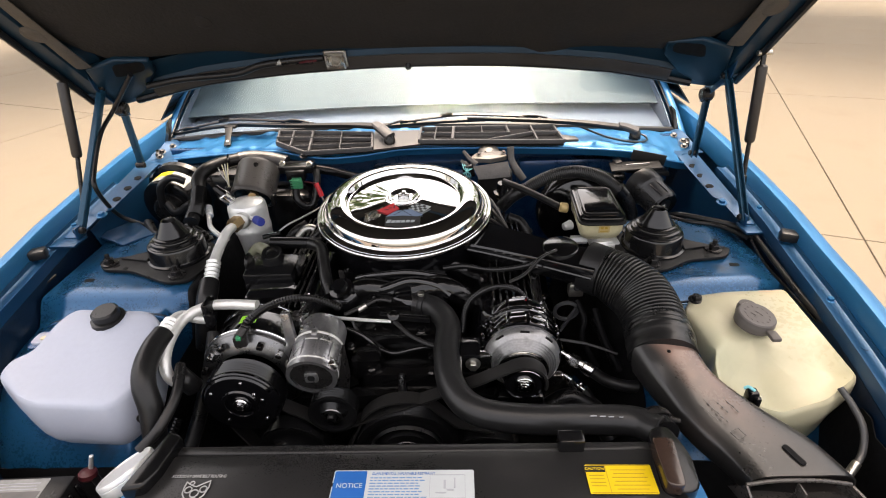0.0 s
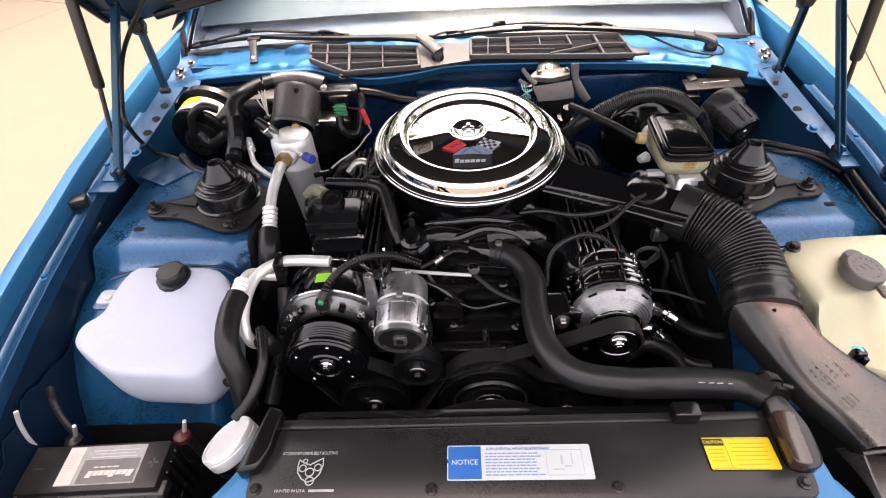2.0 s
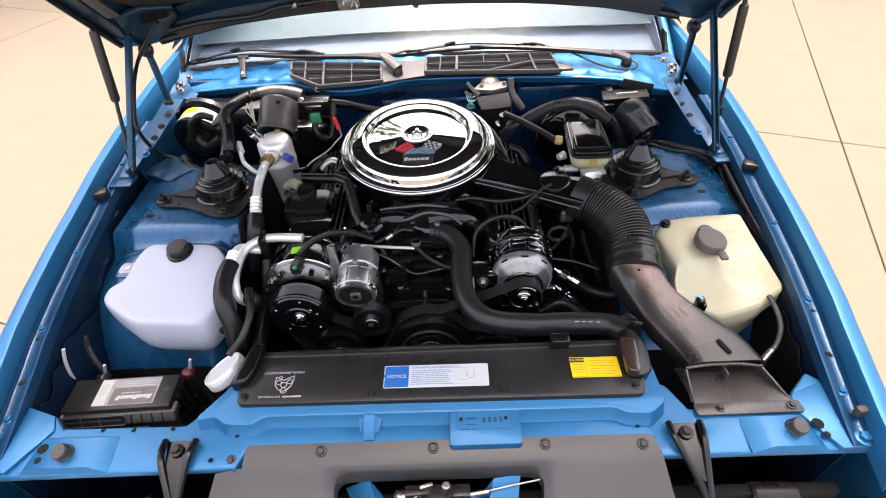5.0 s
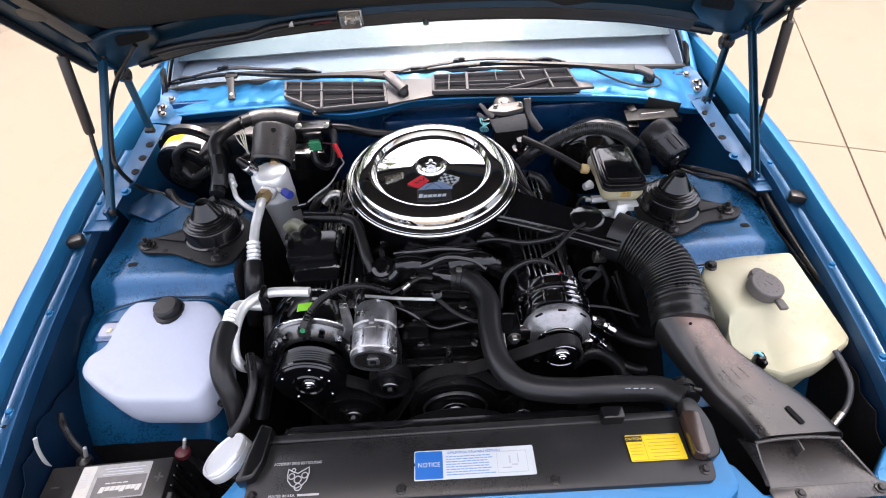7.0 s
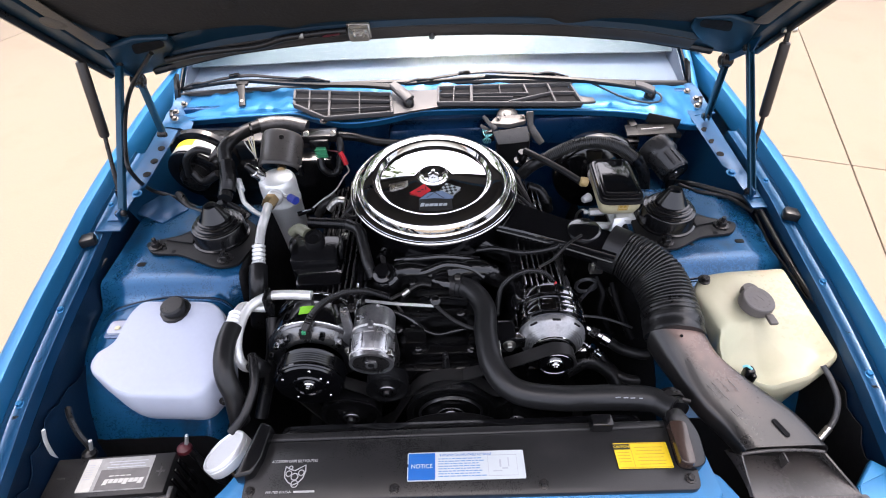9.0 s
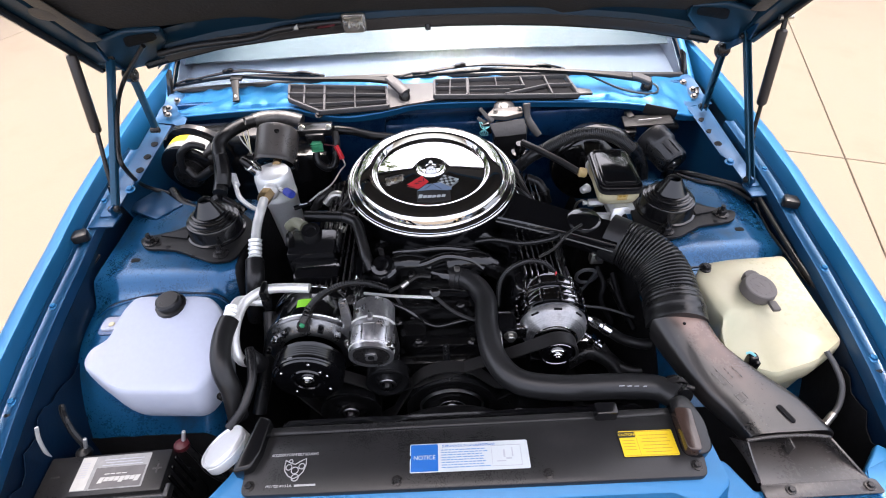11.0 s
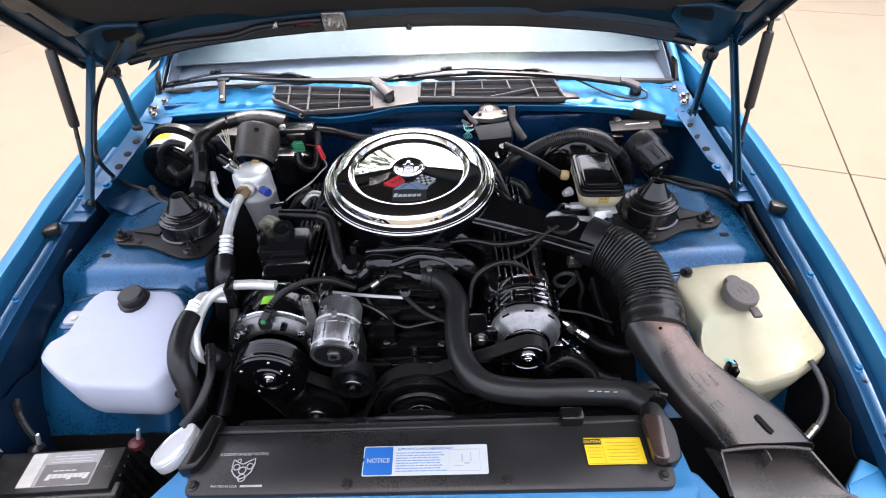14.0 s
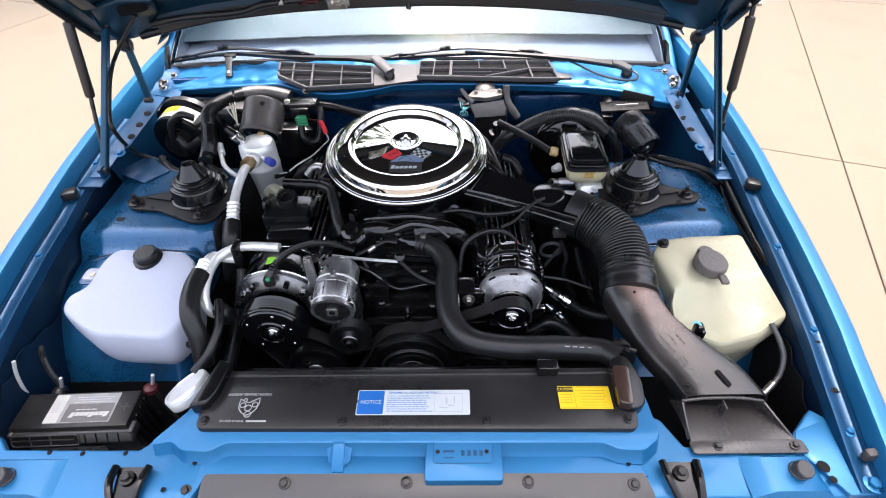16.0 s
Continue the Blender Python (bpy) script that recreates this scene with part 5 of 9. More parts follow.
for k in range(8):                                   # lines of small words
    x, end = -0.044, 0.028 - 0.012 * rng.random()
    while x < end:
        w_ = rng.uniform(0.003, 0.009)
        rows.append((x + w_ / 2, 0.0115 - 0.0040 * k, w_, 0.0014))
        x += w_ + 0.0014
part("small_print", bars(rows, nm), INK_PALE, nl)
part("diagram", bars([(0.0585, 0.0155, 0.046, 0.0006), (0.0585, -0.0175, 0.046, 0.0006), (0.0355, -0.001, 0.0006, 0.033), (0.0815, -0.001, 0.0006, 0.033), (0.055, 0.002, 0.003, 0.012), (0.062, -0.006, 0.009, 0.002), (0.068, 0.004, 0.002, 0.014), (0.05, -0.01, 0.014, 0.0015)], nm), INK_GREY, nl)
cm = frame_on((0.3165, 0.502, 0.8595), (1, -0.012, 0), (0, 1, 0))
cl = part("caution_sticker", plate(0.086, 0.042, cm, r=0.002, t=0.0005), YELLOW, sh, "yellow caution sticker")
part("header", bars([(-0.031, 0.0145, 0.027, 0.009)], cm, z=0.0005), BLACK_S, cl)
letters("CAUTION", 0.0055, cm @ Matrix.Translation((-0.031, 0.0145, 0.0011)), YELLOW, cl)
part("border", bars([(-0.0165, 0, 0.0006, 0.038), (0, 0.0195, 0.082, 0.0006), (0, -0.0195, 0.082, 0.0006)], cm, z=0.0005), INK_BROWN, cl)
part("small_print", bars([(0.012, 0.013 - 0.0055 * k, 0.046 - 0.006 * (k % 2), 0.0008) for k in range(6)] + [(-0.030, 0.005 - 0.005 * k, 0.019, 0.0008) for k in range(4)], cm, z=0.0005), INK_BROWN, cl)
bmk = frame_on((-0.240, 0.490, 0.8590), (1, -0.004, 0), (0, 1, 0.02)) @ Matrix.Diagonal((0.9, 0.86, 1, 1))
bl = letters("ACCESSORY DRIVE BELT ROUTING", 0.007, bmk @ Matrix.Translation((-0.003, 0.026, 0.0003)), PRINT_W, sh, "belt_routing_print", width=0.082)
bl["label"] = "white printed belt routing diagram"
letters("PRINTED IN U.S.A.", 0.006, bmk @ Matrix.Translation((-0.022, -0.030, 0.0005)), PRINT_W, bl, width=0.044)
part("small_print", bars([(0.022, -0.030, 0.036, 0.0035)], bmk, z=0.0003), PRINT_W, bl)
ring = lambda x, y, r: tube([bmk @ Vector((x + r * math.cos(a), y + r * math.sin(a), 0.0009)) for a in np.linspace(0, 2 * math.pi, 13)], 0.0008, 5, 2)
part("pulley_drawing", join(ring(-0.010, 0.003, 0.005), ring(0.001, -0.003, 0.006), ring(0.012, 0.004, 0.005), ring(0.003, -0.016, 0.006), ring(-0.008, 0.014, 0.003), tube([bmk @ Vector(p) for p in ((-0.017, 0.016, 0.0009), (-0.016, -0.004, 0.0009), (0.0, -0.018, 0.0009), (0.016, -0.006, 0.0009), (0.018, 0.018, 0.0009), (0.0, 0.008, 0.0009), (-0.017, 0.016, 0.0009))], 0.0009, 5, 2)), PRINT_W, bl)

# radiator tank end at the hose
rt = thing("radiator_tank", (0.39, 0.51, 0.82), "black radiator end tank with hose neck and clamp", "radiator")
part("tank", prism(round_poly([(0.364, 0.480, 0.872), (0.392, 0.474, 0.872), (0.412, 0.486, 0.866), (0.420, 0.535, 0.862), (0.405, 0.585, 0.864), (0.372, 0.575, 0.868)], 0.014, 3), 0.10, 0.008, seg=3), BLACK_P, rt)
part("tank_cap", prism(round_poly([(0.364, 0.478, 0.884), (0.386, 0.474, 0.884), (0.394, 0.545, 0.886), (0.366, 0.548, 0.886)], 0.008, 3), 0.02, 0.006, seg=3), CAP_B, rt, "faded brown tank cover strip")
part("neck", rod((0.405, 0.585, 0.842), (0.40, 0.62, 0.836), 0.023, 20), BLACK_P, rt)
part("clamp", lathe([(0.0245, -0.006), (0.0265, -0.006), (0.0265, 0.006), (0.0245, 0.006)], (0.402, 0.607, 0.838), (-0.14, 0.97, -0.17), 24), DARKSTEEL, rt)
part("clamp_screw", rod((0.416, 0.600, 0.858), (0.428, 0.595, 0.858), 0.0035, 8), DARKSTEEL, rt)
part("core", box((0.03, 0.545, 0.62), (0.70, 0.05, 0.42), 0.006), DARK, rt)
part("fan_shroud", box((0.03, 0.585, 0.66), (0.66, 0.05, 0.30), 0.02), BLACK_P, rt)

# ---- battery ----
bt = thing("car_battery", (-0.60, 0.54, 0.56), "black car battery with a grey label and ribbed side grip", "battery")
m = frame_on((-0.602, 0.542, 0.768), (1, 0.035, 0), (-0.035, 1, 0))


def on_battery(name, b, material, parent=None, label=""):
    b.transform(m)
    return part(name, b, material, parent or bt, label)


on_battery("case", join(box((0, 0, -0.09), (0.214, 0.074, 0.18), 0.004), box((0.0, -0.004, -0.13), (0.218, 0.09, 0.10), 0.004)), BLACK_SATIN)
for k in range(4):
    on_battery("end_rib", box((0.110, -0.026 + 0.017 * k, -0.06), (0.006, 0.006, 0.10), 0.002), BLACK_P)
sg = on_battery("side_grip", join(box((0.006, -0.044, -0.021), (0.222, 0.012, 0.026), 0.005, rot(-28, 0, 0), seg=3), box((-0.104, -0.034, -0.016), (0.010, 0.024, 0.018), 0.003), box((0.114, -0.034, -0.016), (0.010, 0.024, 0.018), 0.003)), COVER, None, "black moulded side grip with an oval recess")
gm = m @ Matrix.Translation((-0.040, -0.0497, -0.0190)) @ rot(62, 0, 0)
part("grip_recess", prism([(x, y, 0.0012) for x, y in rrect(0.120, 0.0195, 0.009, 6)], 0.002, 0, gm), DARK, sg)
part("recess_rim", tube([gm @ Vector((x, y, 0.0016)) for x, y in rrect(0.122, 0.021, 0.0095, 6) + rrect(0.122, 0.021, 0.0095, 6)[:1]], 0.0011, 6, 2), COVER, sg)
for x in (-0.026, 0.010):
    part("recess_bar", bars([(x, 0, 0.0026, 0.019)], gm, z=0.0012, t=0.0012), COVER, sg)
part("recess_bar", bars([(-0.004, 0.001, 0.112, 0.0022)], gm, z=0.0012, t=0.0012), COVER, sg)
for k in range(4):
    part("grip_crease", bars([(0.072 + 0.020 * k, 0, 0.0012, 0.022)], gm, z=0.0009, t=0.0012), DARK, sg)
lb = part("label", plate(0.121, 0.060, m, at=(0.0115, 0.002), r=0.002, t=0.0006, z=0.0), LABEL_G, bt, "worn silver and white battery label")
part("barcode_field", plate(0.024, 0.058, m, at=(-0.036, 0.002), r=0.001, t=0.0004, z=0.0006), SILVER_S, lb)
part("barcode", bars([(-0.038, 0.020 - 0.0042 * k, 0.013, 0.0013) for k in range(7)], m, z=0.001), INK_GREY, lb)
part("dark_band", bars([(0.026, -0.008, 0.086, 0.036)], m), LABEL_D, lb)
part("grey_writing", bars([(0.026, 0.024 - 0.005 * k, 0.07 - 0.008 * (k % 2), 0.0014) for k in range(3)], m), INK_GREY, lb)
lean = m @ Matrix(((1, 0.30, 0, 0), (0, 1, 0, 0), (0, 0, 1, 0), (0, 0, 0, 1)))
part("pale_mark", bars([(0.064 - 0.0088 * k, -0.0125 + (0.0014 if k not in (0, 3, 7) else 0), 0.0076, 0.0100 if k in (0, 3, 7) else 0.0072) for k in range(8)] + [(0.036 - 0.010 * k, -0.002, 0.008, 0.0016) for k in range(4)], lean, z=0.001), SILVER_S, lb)
part("plus_mark", bars([(0.090, 0.002, 0.016, 0.003), (0.090, 0.002, 0.003, 0.016)], m, z=0.0), BLACK_S, bt)
part("minus_mark", bars([(-0.085, 0.0, 0.014, 0.003)], m, z=0.0), BLACK_S, bt)
on_battery("side_sticker", box((-0.012, -0.0494, -0.058), (0.13, 0.001, 0.020), 0), LABEL_D, None, "white printed side label")
for k in range(9):
    on_battery("side_print", box((-0.052 + 0.0125 * k, -0.0502, -0.053 - 0.006 * (k % 2)), (0.009, 0.001, 0.004), 0), BLACK_S)
for x, name in ((-0.676, "ground_terminal"), (-0.492, "live_terminal")):
    q = Vector((x, 0.598, 0.750 if x < -0.6 else 0.758))
    tm = thing(name, q, "steel battery stud with a dark cover" if x < -0.6 else "steel battery stud with a red rubber cover", "terminal")
    part("stud", rod(q + Vector((0, 0.003, -0.01)), q + Vector((0.012, 0.008, 0.025)), 0.0038, 10, 0.0033, 0.001), ALU, tm)
    part("boot", lathe([(0, 0.002), (0.008, 0.0), (0.013, -0.004), (0.014, -0.011), (0.011, -0.014), (0.009, -0.018), (0, -0.018)], q, (0.1, 0.2, 1), 16), RUBBER if x < -0.6 else RED_D, tm)
cab = thing("battery_cable", (-0.47, 0.58, 0.72), "black battery cable with a red boot", "cable")
part("lead", tube([(-0.488, 0.598, 0.752), (-0.476, 0.592, 0.71), (-0.460, 0.58, 0.67), (-0.43, 0.58, 0.63), (-0.35, 0.60, 0.60)], 0.0065, 10, 6), RUBBER, cab)
gc = thing("ground_cable", (-0.72, 0.60, 0.72), "black battery ground cable", "cable")
part("lead", tube([(-0.676, 0.606, 0.748), (-0.694, 0.622, 0.775), (-0.705, 0.640, 0.80), (-0.72, 0.66, 0.80)], 0.006, 8, 6), RUBBER, gc)
part("bracket", tube([(-0.686, 0.580, 0.866), (-0.701, 0.580, 0.834), (-0.712, 0.580, 0.802), (-0.720, 0.580, 0.767), (-0.722, 0.582, 0.735)], 0.0032, 8, 6, squash=0.6), ALU_C, gc, "curved bare steel strip")

# polished filler cap
fc = thing("filler_cap", (-0.385, 0.55, 0.80), "round brushed aluminium cap on a black neck", "cap")
ax = Vector((-0.479, 0.262, 0.835)).normalized()
part("cap", lathe([(0, 0.008), (0.024, 0.008), (0.035, 0.007), (0.0365, 0.009), (0.040, 0.0085), (0.0415, 0.006), (0.0415, 0.001), (0.0405, 0.000), (0.0415, -0.001), (0.0415, -0.014), (0.040, -0.016), (0, -0.016)], (-0.380, 0.553, 0.815), ax, 48), ALU_D, fc)
part("neck", rod(Vector((-0.380, 0.553, 0.815)) - ax * 0.008, Vector((-0.380, 0.553, 0.815)) - ax * 0.06, 0.032, 20, 0.03), BLACK_P, fc)
part("hose", tube([(-0.384, 0.591, 0.812), (-0.362, 0.618, 0.828), (-0.352, 0.660, 0.845), (-0.355, 0.689, 0.855), (-0.366, 0.724, 0.862)], 0.0085, 12, 8), RUBBER, fc)

# ---- coolant tank ----
ct = thing("coolant_tank", (-0.54, 0.74, 0.74), "milky white plastic coolant tank with a black cap", "tank")
tp = [(-0.616, 0.849, 0.893), (-0.464, 0.843, 0.890), (-0.432, 0.807, 0.886), (-0.403, 0.708, 0.868), (-0.444, 0.642, 0.852), (-0.595, 0.652, 0.852), (-0.675, 0.705, 0.862), (-0.677, 0.737, 0.866), (-0.646, 0.757, 0.870), (-0.634, 0.817, 0.887)]


def tank(top, drops, relief):
    """A blown plastic tank: its top outline with a modelled top, then sides stepping down."""
    c = sum((Vector(p) for p in top), Vector()) / len(top)
    loops = []
    for f in (0.02, 0.1, 0.2, 0.3, 0.4, 0.5, 0.6, 0.7, 0.8, 0.88):
        row = [c + (Vector(p) - c) * f for p in top]
        loops.append([q + Vector((0, 0, 0.0015 + relief(q.x, q.y) * min(1, (1 - f) * 4))) for q in row])
    for f, d in drops:
        loops.append([Vector((c.x + (p[0] - c.x) * f, c.y + (p[1] - c.y) * f, p[2] - d)) for p in top])
    return loft(loops)


hump = lambda x, y, cx, cy, r: math.exp(-((x - cx) ** 2 + (y - cy) ** 2) / r ** 2)
part("body", tank(round_poly(tp, 0.024, 4), ((0.955, -0.0005), (0.985, 0.003), (1.0, 0.011), (1.003, 0.028), (0.998, 0.046), (0.982, 0.066), (0.95, 0.086), (0.90, 0.102), (0.81, 0.118)), lambda x, y: 0.006 * hump(x, y, -0.52, 0.82, 0.09) - 0.006 * hump(x, y, -0.58, 0.70, 0.07)), WHITE_T, ct)
me_ = Vector((-0.665, 0.810, 0.858))
part("mount_ear", prism([(p[0] + me_.x, p[1] + me_.y, me_.z) for p in rrect(0.040, 0.034, 0.010)], 0.012, 0.003), WHITE_T, ct)
# flat dark blue plate paints the shaded recess around the ear
part("ear_recess_shade", prism([(p[0] + me_.x, p[1] + me_.y, me_.z - 0.006) for p in rrect(0.052, 0.050, 0.014)], 0.004, 0.001), FIREWALL, ct)
part("cap", lathe([(0, 0.024), (0.02, 0.024), (0.0235, 0.021), (0.0235, 0.008), (0.029, 0.007), (0.030, 0.0)], (-0.536, 0.819, 0.888), (0, -0.1, 1), 14), RUBBER, ct, "black ribbed screw cap")
part("lug", box((-0.427, 0.677, 0.800), (0.022, 0.006, 0.035), 0.003), WHITE_T, ct)
bolt(BOLT_D, Vector((-0.421, 0.670, 0.800)) + Vector((0.0, -0.005, 0)), (0.2, -1, 0.2), ct, size=1.1)
part("ear_peg", lathe([(0, 0.002), (0.005, 0.002), (0.006, 0)], (-0.663, 0.805, 0.859), seg=14), CREAM_D, ct)

# ---- washer tank ----
wt = thing("washer_tank", (0.65, 0.77, 0.74), "yellowed translucent washer fluid tank with a grey cap", "tank")
tp = [(0.619, 0.894, 0.870), (0.739, 0.896, 0.872), (0.731, 0.776, 0.872), (0.743, 0.680, 0.852), (0.688, 0.652, 0.830), (0.611, 0.639, 0.815), (0.533, 0.671, 0.820), (0.535, 0.721, 0.840), (0.549, 0.752, 0.850), (0.541, 0.792, 0.855), (0.530, 0.847, 0.860), (0.559, 0.890, 0.864)]
part("body", tank(round_poly(tp, 0.011, 4), ((0.96, -0.0005), (0.988, 0.003), (1.0, 0.010), (1.0, 0.034), (0.98, 0.05), (0.94, 0.06), (0.85, 0.15)), lambda x, y: 0.012 * hump(x, y, 0.62, 0.86, 0.10) - 0.020 * smooth(0.752 + 0.25 * abs(x - 0.64), 0.700 + 0.25 * abs(x - 0.64), y) + 0.017 * hump(x, y, 0.655, 0.690, 0.040) + 0.006 * hump(x, y, 0.56, 0.76, 0.03)), CREAM_T, wt)
wc = Vector((0.627, 0.792, 0.884))
cap = part("cap", lathe([(0, 0.010), (0.029, 0.010), (0.031, 0.008), (0.0315, 0.002), (0.0325, 0.0), (0.031, -0.012)], wc, (0.1, -0.12, 1), 32), GREY_CAP, wt, "grey plastic flip cap with raised marks")
part("tab", box(wc + Vector((0.010, -0.043, -0.004)), (0.016, 0.024, 0.008), 0.003), GREY_CAP, cap)
part("hinge_tab", lathe([(0, 0.010), (0.014, 0.010), (0.016, 0.004), (0.016, -0.006)], wc + Vector((-0.002, 0.028, 0)), (0, 0, 1), 18), GREY_CAP, cap)
cmx = axis_matrix(wc, (0.1, -0.12, 1)) @ Matrix.Translation((0, 0, 0.0098))
part("raised_mark", join(bars([(-0.004, 0.0, 0.016, 0.0015), (0.004, 0.0, 0.0015, 0.014), (-0.006, 0.004, 0.0015, 0.010), (0, 0.008, 0.014, 0.0015)], cmx, z=0, t=0.001), bars([(0.02 * math.cos(a), 0.02 * math.sin(a), 0.003, 0.003) for a in np.linspace(0, 6.28, 15)], cmx, z=0, t=0.001)), GREY_CAP, cap)
bolt(BOLT_D, (0.561, 0.871, 0.866), (0, 0, 1), wt, size=1.6)
part("sensor_plug", join(box((0.572, 0.666, 0.830), (0.016, 0.016, 0.024), 0.003), box((0.577, 0.658, 0.825), (0.010, 0.012, 0.022), 0.003)), BLACK_P, wt)
part("sensor_clip", tube([(0.560, 0.671, 0.842), (0.566, 0.670, 0.846), (0.574, 0.665, 0.842)], 0.0024, 8, 5), TEAL, wt)
part("drain_hose", tube([(0.704, 0.665, 0.846), (0.711, 0.640, 0.834), (0.712, 0.610, 0.819), (0.702, 0.585, 0.798), (0.680, 0.565, 0.786)], 0.0050, 10, 6), GREY_H, wt, "grey drain hose")
part("pump_fitting", rod((0.688, 0.572, 0.790), (0.666, 0.556, 0.778), 0.0062, 10), STEEL, wt)

# ---- air intake duct ----
du = thing("intake_duct", (0.50, 0.60, 0.80), "black plastic air intake duct with a flared flat mouth", "duct")


def duct_ring(c, right, w, h, tilt=0.0, n=20, p=2.6):
    c, r = Vector(c), Vector(right).normalized()
    u = Vector((0, math.sin(tilt), math.cos(tilt)))
    out = []
    for k in range(n):
        a = 2 * math.pi * k / n
        x, y = math.cos(a), math.sin(a)
        out.append(c + r * (w / 2 * math.copysign(abs(x) ** (2 / p), x)) + u * (h / 2 * math.copysign(abs(y) ** (2 / p), y)))
    return out


duct_edges = [((0.404, 0.740, 0.842), (0.505, 0.756, 0.846), 0.092, 2.5), ((0.417, 0.703, 0.834), (0.514, 0.718, 0.838), 0.078, 2.9), ((0.432, 0.667, 0.826), (0.527, 0.682, 0.830), 0.064, 3.4), ((0.455, 0.605, 0.818), (0.568, 0.637, 0.820), 0.050, 4.2), ((0.483, 0.555, 0.816), (0.615, 0.577, 0.818), 0.044, 4.8), ((0.497, 0.514, 0.818), (0.636, 0.514, 0.820), 0.040, 5.0)]
loops = []
for a, b, h, p in duct_edges:
    a, b = Vector(a), Vector(b)
    loops.append(duct_ring((a + b) / 2, b - a, (b - a).length, h, 0.25, 28, p))
fine = []
for i in range(28):
    fine.append(smooth_path([lp[i] for lp in loops], 5))
part("body", thick(loft([[f[k] for f in fine] for k in range(len(fine[0]))], caps=False), 0.0025), DUCT, du)
lip = [Vector(p) for p in ((0.488, 0.507, 0.834), (0.624, 0.506, 0.834), (0.649, 0.441, 0.828), (0.481, 0.440, 0.828))]
a, b, c, d = lip
scoop = lambda u, p, q, k: p.lerp(q, k) + Vector((0, 0.030 * (1 - k), -0.0035 - 0.036 * (1 - k) ** 1.7 - 0.004 * math.sin(math.pi * u) * k * (1 - k) * 4))
part("mouth_floor", thick(sheet([[scoop(u, a.lerp(b, u), d.lerp(c, u), k) for k in np.linspace(0, 1, 12)] for u in np.linspace(0, 1, 11)]), 0.003), MOUTH, du)
part("mouth_rim", tube([a + Vector((0, 0.004, -0.002)), a.lerp(b, 0.3) + Vector((0, 0.006, 0.003)), a.lerp(b, 0.7) + Vector((0, 0.006, 0.003)), b + Vector((0, 0.004, -0.002))], 0.0028, 8, 5), MOUTH, du)
for p, q, e in ((a, d, -1), (b, c, 1)):
    edge = [(p.lerp(q, k) + Vector((0, 0, 0.001 - 0.004 * k)), scoop(0, p, q, k) + Vector((0, 0, -0.003))) for k in np.linspace(0, 0.92, 8)]
    part("mouth_side", thick(sheet([[hi, hi.lerp(lo, 0.5) + Vector((e * 0.002, 0, 0)), lo] for hi, lo in edge]), 0.003), MOUTH, du)
part("mouth_flange", prism(round_poly([d + Vector((-0.006, 0.002, 0.001)), c + Vector((0.006, 0.002, 0.001)), c + Vector((0.010, -0.020, 0.0)), d + Vector((-0.004, -0.020, 0.0))], 0.006, 3), 0.004, 0.0015), MOUTH, du)
for k in (0.22, 0.94):
    bolt(BOLT_D, d.lerp(c, k) + Vector((0, -0.009, 0.001)), (0, 0, 1), du, name="screw", size=0.85)
part("rib", box((a + b) / 2 + Vector((0.0, -0.004, -0.014)), (0.003, 0.018, 0.030), 0.001), MOUTH, du)
sl = Vector((0.570, 0.550, 0.840))
part("slot", prism([(p[0], p[1], 0.0008) for p in rrect(0.009, 0.034, 0.0045)], 0.0016, 0, frame_on(sl, (1, 0.35, 0), (-0.35, 1, 0.0))), DARK, du)
em = frame_on((0.503, 0.628, 0.8463), (0.42, -0.90, -0.05), (0.90, 0.42, 0.0))
rows = []
rng = random.Random(12)
for k, (x0, y0, n_) in enumerate(((-0.048, 0.016, 4), (-0.020, 0.020, 5), (-0.034, 0.004, 6), (-0.030, -0.010, 7), (-0.012, -0.022, 4))):
    for i in range(n_):
        rows.append((x0 + 0.0085 * i, y0 + rng.uniform(-0.001, 0.001), rng.uniform(0.002, 0.0055), rng.uniform(0.0010, 0.0026)))
part("moulded_mark", bars(rows, em, z=-0.0006, t=0.0010), MOUTH, du)
part("mark_frame", bars([(0.036, -0.014, 0.0008, 0.016), (0.050, -0.014, 0.0008, 0.016), (0.043, -0.006, 0.014, 0.0008), (0.043, -0.022, 0.014, 0.0008)], em, z=-0.0006, t=0.0010), MOUTH, du)
for q in ((0.455, 0.722, 0.876),):
    part("moulding_pip", lathe([(0, 0.0012), (0.0025, 0.001), (0.003, -0.001)], q, seg=10), DARK, du)

# bellows
be = thing("intake_bellows", (0.44, 0.86, 0.84), "black corrugated rubber intake bellows", "hose")
part("corrugation", tube([(0.400, 0.944, 0.888), (0.426, 0.918, 0.885), (0.457, 0.874, 0.875), (0.465, 0.822, 0.862), (0.463, 0.786, 0.852)], (0.050, 0.056, 0.057, 0.056, 0.054), 32, 8, ribs=(0.0072, 0.0046, (0.0, 0.16, 1.0, 0.16))), BELLOWS, be)
part("front_cuff", tube([(0.465, 0.802, 0.855), (0.463, 0.775, 0.849), (0.459, 0.744, 0.841)], (0.0555, 0.0570, 0.0558, 0.0572, 0.0560, 0.0578, 0.0584, 0.0584, 0.0572, 0.0570, 0.0576, 0.0576, 0.0568), 36, 18), BELLOWS, be, "ringed front cuff")
part("rear_cuff", tube([(0.372, 0.962, 0.890), (0.402, 0.940, 0.888)], 0.052, 32, 4), RUBBER, be)


